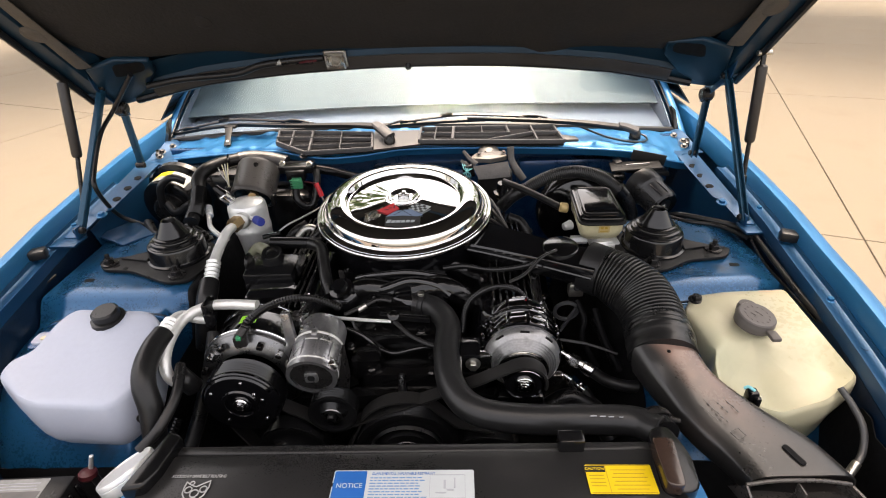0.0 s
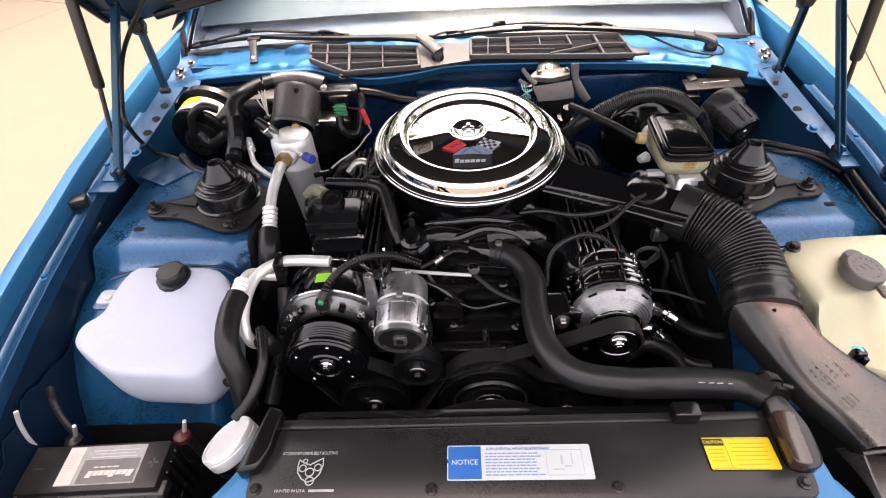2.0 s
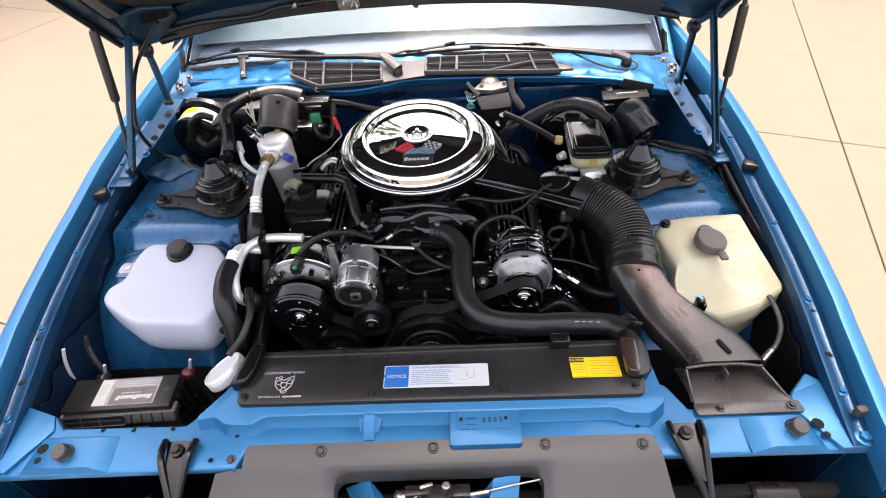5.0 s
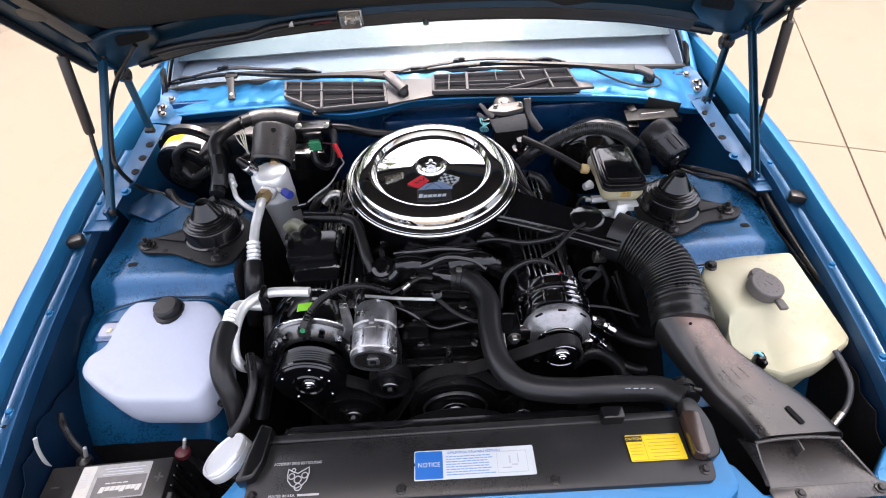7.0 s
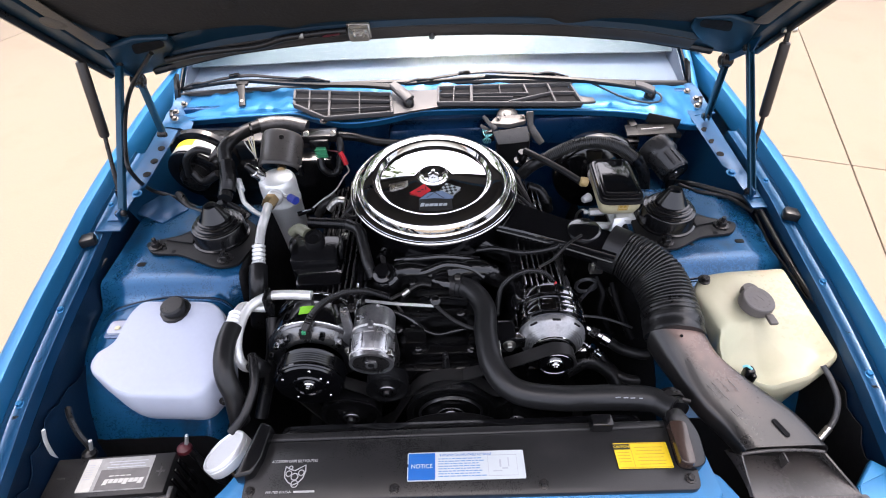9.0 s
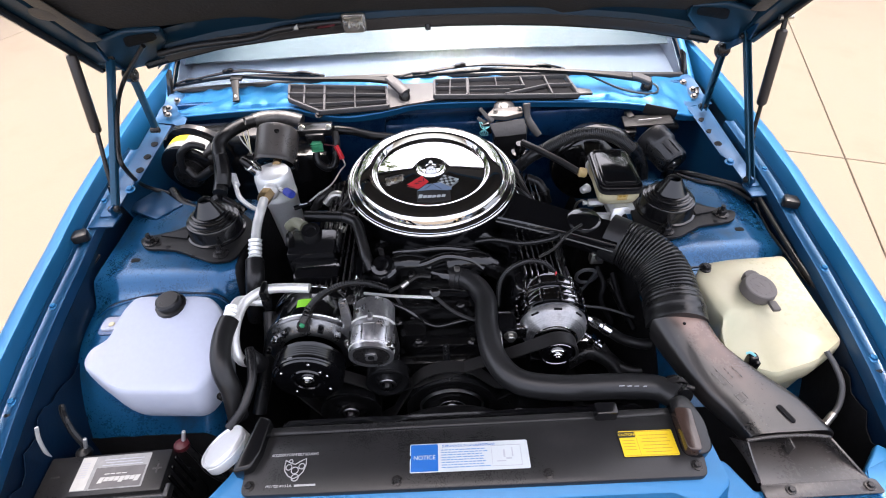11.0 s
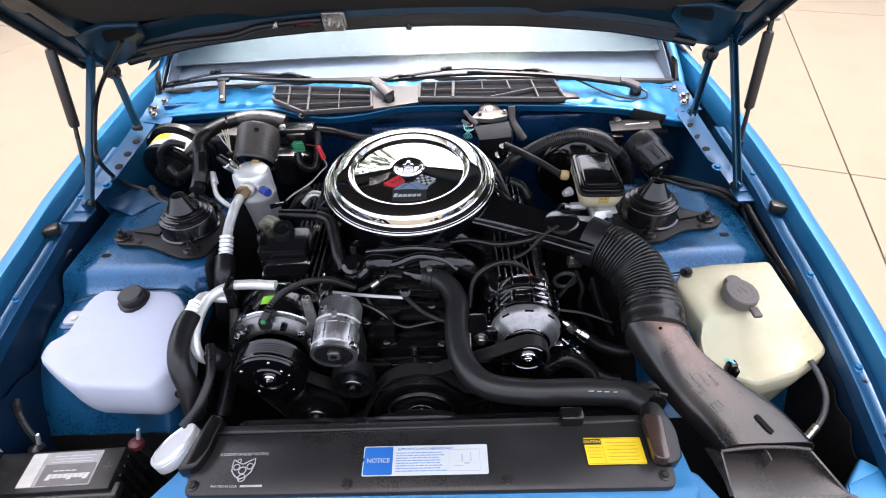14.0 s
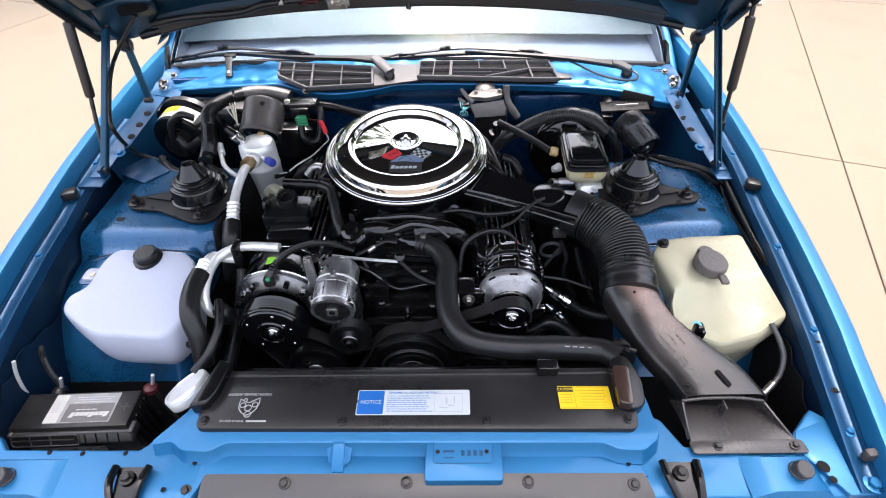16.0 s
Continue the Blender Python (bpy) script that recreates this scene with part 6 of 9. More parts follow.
# ---- engine ----
BOLT_E = hexmesh("bolt", 0.0055, 0.008, 1.5, CAST)
en = thing("engine", (0.0, 1.05, 0.35), "gloss black V8 engine with finned valve covers", "engine")
part("block", join(box((0, 1.06, 0.58), (0.46, 0.62, 0.34), 0.03), box((0, 0.80, 0.66), (0.26, 0.10, 0.22), 0.03), box((0, 1.08, 0.79), (0.20, 0.52, 0.10), 0.03)), CAST, en)
part("intake_manifold", box((0, 1.06, 0.835), (0.18, 0.36, 0.05), 0.015), CAST, en)
for s_ in (-1, 1):
    for k in range(4):
        part("intake_runner", tube([(s_ * 0.02, 0.93 + 0.09 * k, 0.86), (s_ * 0.08, 0.93 + 0.09 * k, 0.868), (s_ * 0.14, 0.93 + 0.09 * k, 0.83)], 0.024, 12, 6), CAST, en)
part("runner_front", tube([(-0.080, 0.927, 0.860), (-0.036, 0.917, 0.875), (0.013, 0.928, 0.885), (0.066, 0.920, 0.880), (0.093, 0.912, 0.860)], 0.010, 14, 8), GLOSS, en)
part("runner_front", tube([(-0.098, 0.963, 0.870), (-0.047, 0.946, 0.890), (0.014, 0.944, 0.895), (0.087, 0.945, 0.880)], 0.008, 14, 8), GLOSS, en)
part("manifold_front", thick(sheet([[(x, 0.905, 0.842 - 0.25 * (x - 0.005) ** 2), (x, 0.915, 0.868 - 0.9 * (x - 0.005) ** 2), (x, 0.935, 0.878 - 0.9 * (x - 0.005) ** 2), (x, 0.975, 0.882 - 0.8 * (x - 0.005) ** 2)] for x in np.linspace(-0.075, 0.085, 9)]), 0.004), GLOSS, en)
mfm = frame_on((0.005, 0.925, 0.8795), (1, 0, 0), (0, 1, 0.5))
part("cast_mark", bars([(-0.022 + 0.0062 * k, 0.003 * (k % 2), 0.0038, 0.006) for k in range(8)], mfm, z=0.0, t=0.0014), CAST, en)
part("throttle_neck", rod((-0.005, 1.15, 0.84), (-0.005, 1.15, 0.90), 0.07, 24), CAST, en)
part("timing_cover", join(box((0.0, 0.755, 0.68), (0.20, 0.04, 0.18), 0.03), rod((0.01, 0.74, 0.70), (0.01, 0.80, 0.70), 0.05, 20, bev=0.008), rod((0.01, 0.72, 0.70), (0.01, 0.80, 0.70), 0.03, 20)), CAST, en)
part("water_neck", tube([(-0.022, 0.936, 0.800), (-0.014, 0.924, 0.835), (0.010, 0.909, 0.845), (0.040, 0.898, 0.845)], (0.030, 0.028, 0.024, 0.022), 18, 6), GLOSS, en)
part("water_pump", join(box((0.01, 0.78, 0.765), (0.16, 0.05, 0.07), 0.015), box((-0.06, 0.79, 0.80), (0.06, 0.05, 0.05), 0.012), box((0.075, 0.80, 0.79), (0.05, 0.06, 0.06), 0.012)), CAST, en)
for px in ((-0.05, 0.77, 0.805), (0.06, 0.765, 0.80), (-0.09, 0.80, 0.83), (0.04, 0.83, 0.84), (-0.02, 0.86, 0.85), (-0.06, 0.90, 0.865), (0.10, 0.84, 0.83)):
    bolt(BOLT_E, px, (0, -0.4, 1), en, size=1.1)
part("sensor", join(rod((0.006, 0.745, 0.769), (0.005, 0.757, 0.797), 0.0075, 10, 0.006), rod((0.005, 0.757, 0.792), (0.005, 0.759, 0.798), 0.0045, 10)), ALU_K, en)
part("gasket_edge", box((0.004, 0.806, 0.764), (0.068, 0.006, 0.004), 0.001, rot(0, -4, 0)), STEEL, en)
for q, e in (((-0.030, 0.765, 0.752), 0.010), ((-0.020, 0.750, 0.738), 0.016), ((-0.075, 0.835, 0.822), 0.014), ((-0.060, 0.822, 0.812), 0.012), ((0.000, 0.850, 0.835), 0.020), ((0.045, 0.845, 0.832), 0.018)):
    part("casting_edge", box(q, (e, 0.006, 0.005), 0.0015, rot(0, -8, 12)), ALU_K, en)
part("fuel_rail", tube([(-0.181, 0.858, 0.860), (-0.097, 0.843, 0.860), (-0.016, 0.833, 0.860)], 0.0033, 8, 4), ALU_C, en)
part("coolant_pipe", tube([(-0.036, 0.80, 0.822), (-0.009, 0.79, 0.820), (0.027, 0.79, 0.829), (0.068, 0.80, 0.829)], 0.0045, 10, 6), CAST, en)
part("bypass_hose", tube([(-0.103, 0.84, 0.838), (-0.074, 0.83, 0.830), (-0.050, 0.82, 0.816), (-0.032, 0.80, 0.820)], 0.006, 10, 6), GLOSS, en)
part("bracket_stay", tube([(-0.098, 0.862, 0.845), (-0.085, 0.845, 0.832), (-0.066, 0.838, 0.828), (-0.048, 0.842, 0.834)], 0.003, 8, 5), ALU_K, en)
part("thermostat_boss", lathe([(0, 0.010), (0.007, 0.0095), (0.011, 0.006), (0.012, 0.0), (0.012, -0.012)], (-0.012, 0.842, 0.864), (0, -0.5, 1), 20), CAST, en)
part("rail_end", tube([(-0.016, 0.839, 0.862), (0.017, 0.809, 0.850), (0.049, 0.789, 0.845), (0.071, 0.784, 0.840)], 0.0042, 8, 6, ribs=(0.003, 0.0005)), HOSE, en)
part("linkage", tube([(-0.108, 0.856, 0.860), (-0.073, 0.868, 0.870), (-0.046, 0.882, 0.875), (-0.020, 0.884, 0.870)], 0.0042, 8, 6), DARKSTEEL, en)
part("linkage_knob", rod((-0.082, 0.861, 0.866), (-0.068, 0.871, 0.870), 0.006, 10), STEEL, en)
part("bracket_arm", box((0.008, 0.851, 0.855), (0.10, 0.012, 0.012), 0.003, rot(0, 4, -4)), GLOSS, en)


def valve_cover(x, tilt, tops):
    m = Matrix.Translation((x, 1.06, 0.83)) @ rot(0, tilt, 0)
    b = prism([(p[0], p[1], 0.03) for p in rrect(0.125, 0.46, 0.02)], 0.08, 0.008, m)
    vc = part("valve_cover", b, GLOSS, en, "finned black valve cover with bare aluminium rib tops")
    for k in range(7):
        bb = box((-0.042 + 0.014 * k, 0, 0.036), (0.005, 0.40, 0.014), 0.0015)
        bb.transform(m)
        r = part("fin", bb, GLOSS, vc)
        bb = box((-0.042 + 0.014 * k, 0, 0.0435), (0.0036, 0.396, 0.002), 0.0005)
        bb.transform(m)
        part("fin_top", bb, tops, vc)
    for y in (-0.215, 0.0, 0.215):
        bolt(BOLT_S, m @ Vector((0.0, y, 0.034)), m.to_3x3() @ Vector((0, 0, 1)), vc, size=1.3)


valve_cover(0.205, 18, ALU_B)
valve_cover(-0.215, -18, DARKSTEEL)
for s in (-1, 1):
    part("exhaust_manifold", join(*[tube([(s * 0.26, 0.92 + 0.1 * k, 0.74), (s * 0.30, 0.92 + 0.1 * k, 0.76), (s * 0.32, 0.94 + 0.1 * k, 0.70)], 0.018, 10, 5) for k in range(4)], rod((s * 0.32, 0.9, 0.70), (s * 0.32, 1.3, 0.66), 0.025, 14)), CAST, en)
    for k in range(4):
        part("plug_lead", tube([(s * 0.13, 1.34 - 0.02 * k, 0.86), (s * 0.20, 1.28 - 0.06 * k, 0.89), (s * 0.275, 0.94 + 0.1 * k, 0.82), (s * 0.29, 0.94 + 0.1 * k, 0.76)], 0.005, 8, 6), RUBBER, en)
part("bright_pipe", tube([(-0.288, 1.199, 0.840), (-0.263, 1.207, 0.860), (-0.243, 1.206, 0.850), (-0.255, 1.193, 0.820)], 0.012, 12, 6), STEEL, en)
part("bright_pipe", tube([(-0.322, 1.200, 0.820), (-0.300, 1.207, 0.850), (-0.273, 1.232, 0.860)], 0.012, 12, 6), DARKSTEEL, en)

# pulleys
def pulley(name, c, r, w, grooves, label, nut=True, parent=None, hub=0.4):
    p = thing(name, c, label, "pulley", "belt pulleys") if parent is None else part(name, box(c, (0.01, 0.01, 0.01), 0), GLOSS, parent)
    prof = [(0, -0.004), (r * hub, -0.004), (r * hub + 0.003, -0.001), (r * 0.62, 0.004), (r * 0.84, 0.003), (r * 0.88, -0.002), (r, -0.002)]
    step = w / (2 * grooves)
    for k in range(grooves):
        prof += [(r, 0.001 + 2 * k * step), (r - 0.0035, 0.001 + (2 * k + 1) * step)]
    prof += [(r, w), (r, w + 0.002), (0, w + 0.002)]
    part("wheel", lathe(prof, c, (0, 1, 0), 48), PULLEY, p)
    if nut:
        part("nut", join(lathe([(0, 0.012), (0.008, 0.011), (0.009, 0.0)], Vector(c) + Vector((0, -0.004, 0)), (0, -1, 0), 6), lathe([(0.012, 0.0), (0.012, 0.003), (0.017, 0.002), (0.018, 0)], Vector(c) + Vector((0, -0.004, 0)), (0, -1, 0), 20)), ALU_K, p)
    return p


pulley("idler_pulley", (-0.114, 0.700, 0.762), 0.043, 0.026, 5, "small black grooved idler pulley")
pulley("steering_pump_pulley", (-0.200, 0.697, 0.668), 0.064, 0.03, 6, "black grooved pulley of the power steering pump")
wp = pulley("water_pump_pulley", (0.012, 0.695, 0.668), 0.095, 0.03, 5, "large black water pump pulley", hub=0.5)
for r in (0.066, 0.030):
    part("bead", lathe([(r - 0.003, 0.004), (r - 0.0015, -0.0015), (r + 0.0005, -0.0025), (r + 0.002, 0.004)], (0.012, 0.692, 0.668), (0, 1, 0), 48), ALU_K, wp, "worn bright pulley bead")
pulley("crank_pulley", (0.155, 0.70, 0.628), 0.07, 0.03, 6, "black grooved crank pulley")
fan = thing("fan_hub", (0.0, 0.65, 0.66), "black dished fan clutch ahead of the water pump", "fan")
part("dish", lathe([(0, -0.01), (0.05, -0.01), (0.09, 0.0), (0.15, 0.012), (0.155, 0.016), (0.15, 0.02), (0, 0.02)], (0.010, 0.645, 0.577), (0, 1, 0), 40), HOSE, fan)

belt = thing("serpentine_belt", (0.05, 0.715, 0.7), "wide black ribbed drive belt", "belt")


def band(pts, y0=0.702, w=0.026, t=0.004):
    out = []
    pts = [Vector((p[0], 0, p[1])) for p in pts]
    for i, p in enumerate(pts):
        d = (pts[min(i + 1, len(pts) - 1)] - pts[max(i - 1, 0)]).normalized()
        n = Vector((-d.z, 0, d.x)) * t
        out.append([p + Vector((0, y0, 0)), p + Vector((0, y0 + w, 0)), p + n + Vector((0, y0 + w, 0)), p + n + Vector((0, y0, 0))])
    return loft(out)


arc = lambda c, r, a0, a1, n=14: [(c[0] + r * math.cos(radians(a0 + (a1 - a0) * k / n)), c[1] + r * math.sin(radians(a0 + (a1 - a0) * k / n))) for k in range(n + 1)]
part("top_run", band([(-0.125, 0.712), (-0.09, 0.722)] + [(-0.09 + 0.28 * k / 6, 0.722 + 0.122 * k / 6) for k in range(1, 6)] + arc((0.219, 0.823), 0.036, 120, -20)), BELT, belt)
part("compressor_run", band(arc((-0.262, 0.804), 0.069, 195, 330) + [(-0.165, 0.745), (-0.135, 0.715)]), BELT, belt)
part("compressor_lower_run", band([(-0.318, 0.77), (-0.30, 0.72), (-0.265, 0.64)]), BELT, belt)
part("pump_run", band(arc((0.012, 0.695), 0.088, 150, 60) + [(0.10, 0.72), (0.17, 0.70)]), BELT, belt)
part("left_run", band([(-0.20, 0.55), (-0.11, 0.63), (-0.065, 0.735)]), BELT, belt)

# ---- A/C compressor ----
ac = thing("ac_compressor", (-0.262, 0.80, 0.72), "black air conditioning compressor with a polished front head and lime sticker", "compressor")
C = Vector((-0.262, 0.690, 0.804))
part("body", lathe([(0, 0.172), (0.07, 0.172), (0.083, 0.168), (0.090, 0.164), (0.0915, 0.160), (0.0915, 0.142), (0.0905, 0.140), (0.0905, 0.138), (0.0915, 0.136), (0.0915, 0.086)], C, (0, 1, 0), 56), GLOSS, ac)
part("rear_band", lathe([(0.0905, 0.162), (0.0922, 0.1605), (0.0922, 0.157), (0.0905, 0.156)], C, (0, 1, 0), 56), BRIGHT, ac)
part("front_head", lathe([(0.0915, 0.086), (0.0945, 0.084), (0.0945, 0.0815), (0.092, 0.080), (0.0905, 0.076), (0.0925, 0.073), (0.0925, 0.071), (0.088, 0.068), (0.078, 0.060), (0.06, 0.056)], C, (0, 1, 0), 56), ALU_K, ac, "polished aluminium front head")
part("head_ring", lathe([(0.0940, 0.0855), (0.0955, 0.0845), (0.0955, 0.0820), (0.0940, 0.081)], C, (0, 1, 0), 56), BRIGHT, ac)
for k in range(7):
    a = radians(20 + 24 * k)
    part("head_lug", box(C + Vector((0.083 * math.cos(a), 0.056, 0.083 * math.sin(a))), (0.010, 0.014, 0.012), 0.003, rot(0, -math.degrees(a), 0)), BRIGHT if k % 2 else GLOSS, ac)
pr = [(0.048, 0.0), (0.066, 0.0), (0.068, 0.002)]
for k in range(6):
    pr += [(0.068, 0.006 + 0.005 * k), (0.0648, 0.0085 + 0.005 * k)]
pr += [(0.068, 0.037), (0.066, 0.04), (0.04, 0.04)]
part("pulley", lathe(pr, C, (0, 1, 0), 56), GLOSS, ac)
cl_ = part("clutch_plate", lathe([(0, -0.004), (0.016, -0.004), (0.018, -0.001), (0.024, -0.001), (0.026, -0.006), (0.031, -0.006), (0.033, -0.003), (0.060, -0.003), (0.063, 0.0), (0.063, 0.004)], C, (0, 1, 0), 56), GLOSS, ac)
for a, r in ((78, 0.050), (150, 0.052), (232, 0.046), (318, 0.05), (15, 0.040), (40, 0.036)):
    q = C + Vector((r * math.cos(radians(a)), -0.003, r * math.sin(radians(a))))
    part("rivet", lathe([(0, 0.0025), (0.0025, 0.002), (0.0032, 0)], q, (0, -1, 0), 12), ALU_B, cl_)
part("nut", join(lathe([(0, 0.009), (0.006, 0.008), (0.0075, 0.0)], C + Vector((0, -0.004, 0)), (0, -1, 0), 6), lathe([(0.008, 0.001), (0.012, 0.002), (0.013, 0)], C + Vector((0, -0.004, 0)), (0, -1, 0), 20)), ALU_B, ac)
lab = []
for a in np.linspace(84, 103, 7):
    lab.append([C + Vector((0.0920 * math.cos(radians(a)), y, 0.0920 * math.sin(radians(a)))) for y in (0.104, 0.124)])
part("sticker", thick(sheet(lab), 0.0005), LIME, ac, "lime green sticker")
part("coil_plug", box(C + Vector((0.004, 0.050, 0.096)), (0.022, 0.014, 0.02), 0.003), DARKSTEEL, ac)
part("coil_lock", box(C + Vector((0.004, 0.046, 0.105)), (0.009, 0.008, 0.008), 0.002), GREEN, ac)
part("rear_block", box(C + Vector((0.0, 0.22, 0.05)), (0.10, 0.05, 0.06), 0.01), GLOSS, ac)
part("mount_bracket", join(box(C + Vector((0.100, 0.085, 0.03)), (0.030, 0.014, 0.13), 0.004, rot(0, 10, 0)), box(C + Vector((0.094, 0.13, 0.095)), (0.006, 0.07, 0.03), 0.002)), ALU_B, ac)
bolt(BOLT_S, C + Vector((0.082, 0.045, 0.046)), (0, -1, 0.1), ac, size=1.3)
bolt(BOLT_D, C + Vector((0.088, 0.10, 0.108)), (0, -0.3, 1), ac, size=1.1)
loom = thing("compressor_loom", (-0.2, 0.85, 0.9), "black corrugated wiring loom over the compressor", "cable")
part("loom", tube([(-0.253, 0.748, 0.915), (-0.246, 0.762, 0.925), (-0.224, 0.792, 0.930), (-0.186, 0.815, 0.930), (-0.145, 0.826, 0.920), (-0.103, 0.825, 0.900)], 0.0078, 14, 8, ribs=(0.005, 0.0016)), BLACK_P, loom)
part("taped_end", tube([(-0.258, 0.739, 0.910), (-0.249, 0.757, 0.920)], 0.008, 10, 3), DARKSTEEL, loom)

# ---- belt tensioner ----
te = thing("belt_tensioner", (-0.137, 0.75, 0.80), "polished cast aluminium belt tensioner with a square drive hole", "tensioner")
T0 = Vector((-0.135, 0.700, 0.855))
tw = Vector((0.02, 1, 0.16)).normalized()
part("housing", lathe([(0, 0.0), (0.036, 0.0), (0.0405, 0.003), (0.042, 0.006), (0.042, 0.045), (0.0435, 0.046), (0.0435, 0.056), (0.041, 0.058), (0.041, 0.10), (0.037, 0.108), (0, 0.110)], T0, tw, 44), CAST_AL, te)
for k in range(5):
    a = radians(35 + 34 * k)
    b = box((0.0425 * math.cos(a), 0.0425 * math.sin(a), 0.030), (0.0035, 0.004, 0.034), 0.001, Matrix.Rotation(a, 4, "Z"))
    b.transform(axis_matrix(T0, tw))
    part("casting_rib", b, CAST_AL, te)

fm = frame_on(T0 - tw * 0.0005, (1, 0, 0), Vector((0, 0, 1)))
part("casting_ridge", lathe([(0.0410, 0.0585), (0.0440, 0.0600), (0.0440, 0.0615), (0.0410, 0.0630)], T0, tw, 44), ALU_C, te)
part("casting_ridge", lathe([(0.0405, 0.0075), (0.0436, 0.0085), (0.0436, 0.0100), (0.0405, 0.0110)], T0, tw, 44), ALU_C, te)
part("square_boss", prism([(p[0], p[1], 0.005) for p in rrect(0.022, 0.020, 0.004)], 0.006, 0.001, fm), CAST_AL, te)
part("square_hole", prism([(p[0], p[1], 0.0056) for p in rrect(0.012, 0.011, 0.005)], 0.0012, 0, fm), DARK, te)
part("face_rim", lathe([(0.036, -0.003), (0.0425, -0.003), (0.0425, 0.006), (0.036, 0.002)], T0, tw, 44), CAST_AL, te)
part("face_disc", lathe([(0, -0.001), (0.0345, -0.001), (0.0345, 0.0005)], T0, tw, 40), DARKSTEEL, te)
part("arm", prism([(0.045, 0.02, -0.035), (0.048, -0.05, -0.035), (0.04, -0.10, -0.035), (0.0, -0.105, -0.035), (-0.01, -0.045, -0.035), (0.01, 0.0, -0.035)], 0.03, 0.005, fm), DARKSTEEL, te)
part("wedge_mark", prism([(0.02, 0.028, 0.003), (0.04, 0.03, 0.003), (0.048, 0.02, 0.003), (0.034, 0.01, 0.003)], 0.012, 0.002, fm), ALU_B, te)
part("slot", box(T0 + tw * 0.03 + Vector((-0.040, 0, 0.012)), (0.006, 0.028, 0.007), 0.001, rot(9, 0, 0)), DARK, te)
part("stop_lug", box(T0 + tw * 0.052 + Vector((0.0, 0, 0.043)), (0.010, 0.014, 0.008), 0.002), CAST_AL, te)
part("back_bracket", prism([(-0.075, -0.03, 0), (-0.045, -0.05, 0), (-0.036, 0.02, 0), (-0.040, 0.085, 0), (-0.055, 0.085, 0), (-0.056, 0.02, 0)], 0.012, 0.003, frame_on(T0 + Vector((0, 0.055, 0)), (1, 0, 0), (0, 0.05, 1))), CAST_AL, te)

# ---- alternator ----
al = thing("alternator", (0.22, 0.80, 0.74), "polished alternator with a black chromed vented case", "alternator")
A = Vector((0.219, 0.716, 0.823))
aw = Vector((0.06, 1, 0.02)).normalized()
am = axis_matrix(A, aw)
front = [(0.034, 0.020), (0.036, 0.032)]
for k in range(6):                                   # turned rings
    r = 0.038 + 0.0045 * k
    front += [(r, 0.034 + 0.0016 * k), (r + 0.0016, 0.0315 + 0.0016 * k), (r + 0.0032, 0.0348 + 0.0016 * k)]
front = [(r * 0.94, z - 0.004) for r, z in front] + [(0.0625, 0.041), (0.0655, 0.046), (0.0675, 0.052), (0.0675, 0.060)]
part("front_housing", lathe(front, A, aw, 56), WHITE_AL, al, "oxidised aluminium front housing with turned rings")
part("stator_case", lathe([(0.0675, 0.058), (0.0695, 0.060), (0.0695, 0.066), (0.066, 0.068), (0.066, 0.104), (0.0685, 0.106), (0.0685, 0.110), (0.065, 0.112), (0.064, 0.136), (0.056, 0.146), (0, 0.148)], A, aw, 56), GLOSS, al)
for k in range(9):
    a = 2 * math.pi * k / 9 + 0.2
    b = box((0.0655 * math.cos(a), 0.0655 * math.sin(a), 0.0465), (0.004, 0.016, 0.0035), 0.001, Matrix.Rotation(a, 4, "Z"))
    b.transform(am)
    part("vent_slot", b, DARK, al)
rng = random.Random(5)
for k in range(13):
    a = 2 * math.pi * k / 13
    for z0, z1 in ((0.067, 0.086), (0.086, 0.104), (0.110, 0.136)):
        h = 0.0015 + 0.003 * rng.random()
        dz = rng.uniform(-0.004, 0.004)
        b = box(((0.0655 + h / 2) * math.cos(a), (0.0655 + h / 2) * math.sin(a), (z0 + z1) / 2 + dz), (h + 0.004, 0.0325 * (0.78 + 0.18 * rng.random()), (z1 - z0) * 0.88), 0.0018, Matrix.Rotation(a, 4, "Z"))
        b.transform(am)
        part("case_block", b, CHROME_K, al)
        if rng.random() < 0.95:
            w, g = rng.choice((-1, 1)), rng.random() < 0.5
            e = box((0.0672 + h / 2, 0.0140 * w, 0), (h + 0.0036, 0.0022, (z1 - z0) * rng.uniform(0.5, 0.95)), 0.0004) if g else box((0.0672 + h / 2, 0.004 * w, (z1 - z0) * 0.44 * w), (h + 0.0036, 0.024, 0.0022), 0.0004)
            e.transform(am @ Matrix.Translation((0, 0, (z0 + z1) / 2 + dz)) @ Matrix.Rotation(a, 4, "Z"))
            part("polished_edge", e, BRIGHT, al)
part("fan", lathe([(0.02, 0.016), (0.040, 0.018), (0.044, 0.020), (0.044, 0.022), (0.02, 0.022)], A, aw, 40), BRIGHT, al)
pr = [(0.012, -0.010), (0.027, -0.012), (0.034, -0.012), (0.0345, -0.010)]
for k in range(5):
    pr += [(0.034, -0.008 + 0.005 * k), (0.031, -0.0055 + 0.005 * k)]
pr += [(0.0345, 0.016), (0.02, 0.016)]
part("pulley", lathe(pr, A, aw, 40), GLOSS, al)
part("pulley_face", lathe([(0.0295, -0.0115), (0.0305, -0.0135), (0.0325, -0.0135), (0.0335, -0.0115)], A, aw, 40), CHROME_K, al)
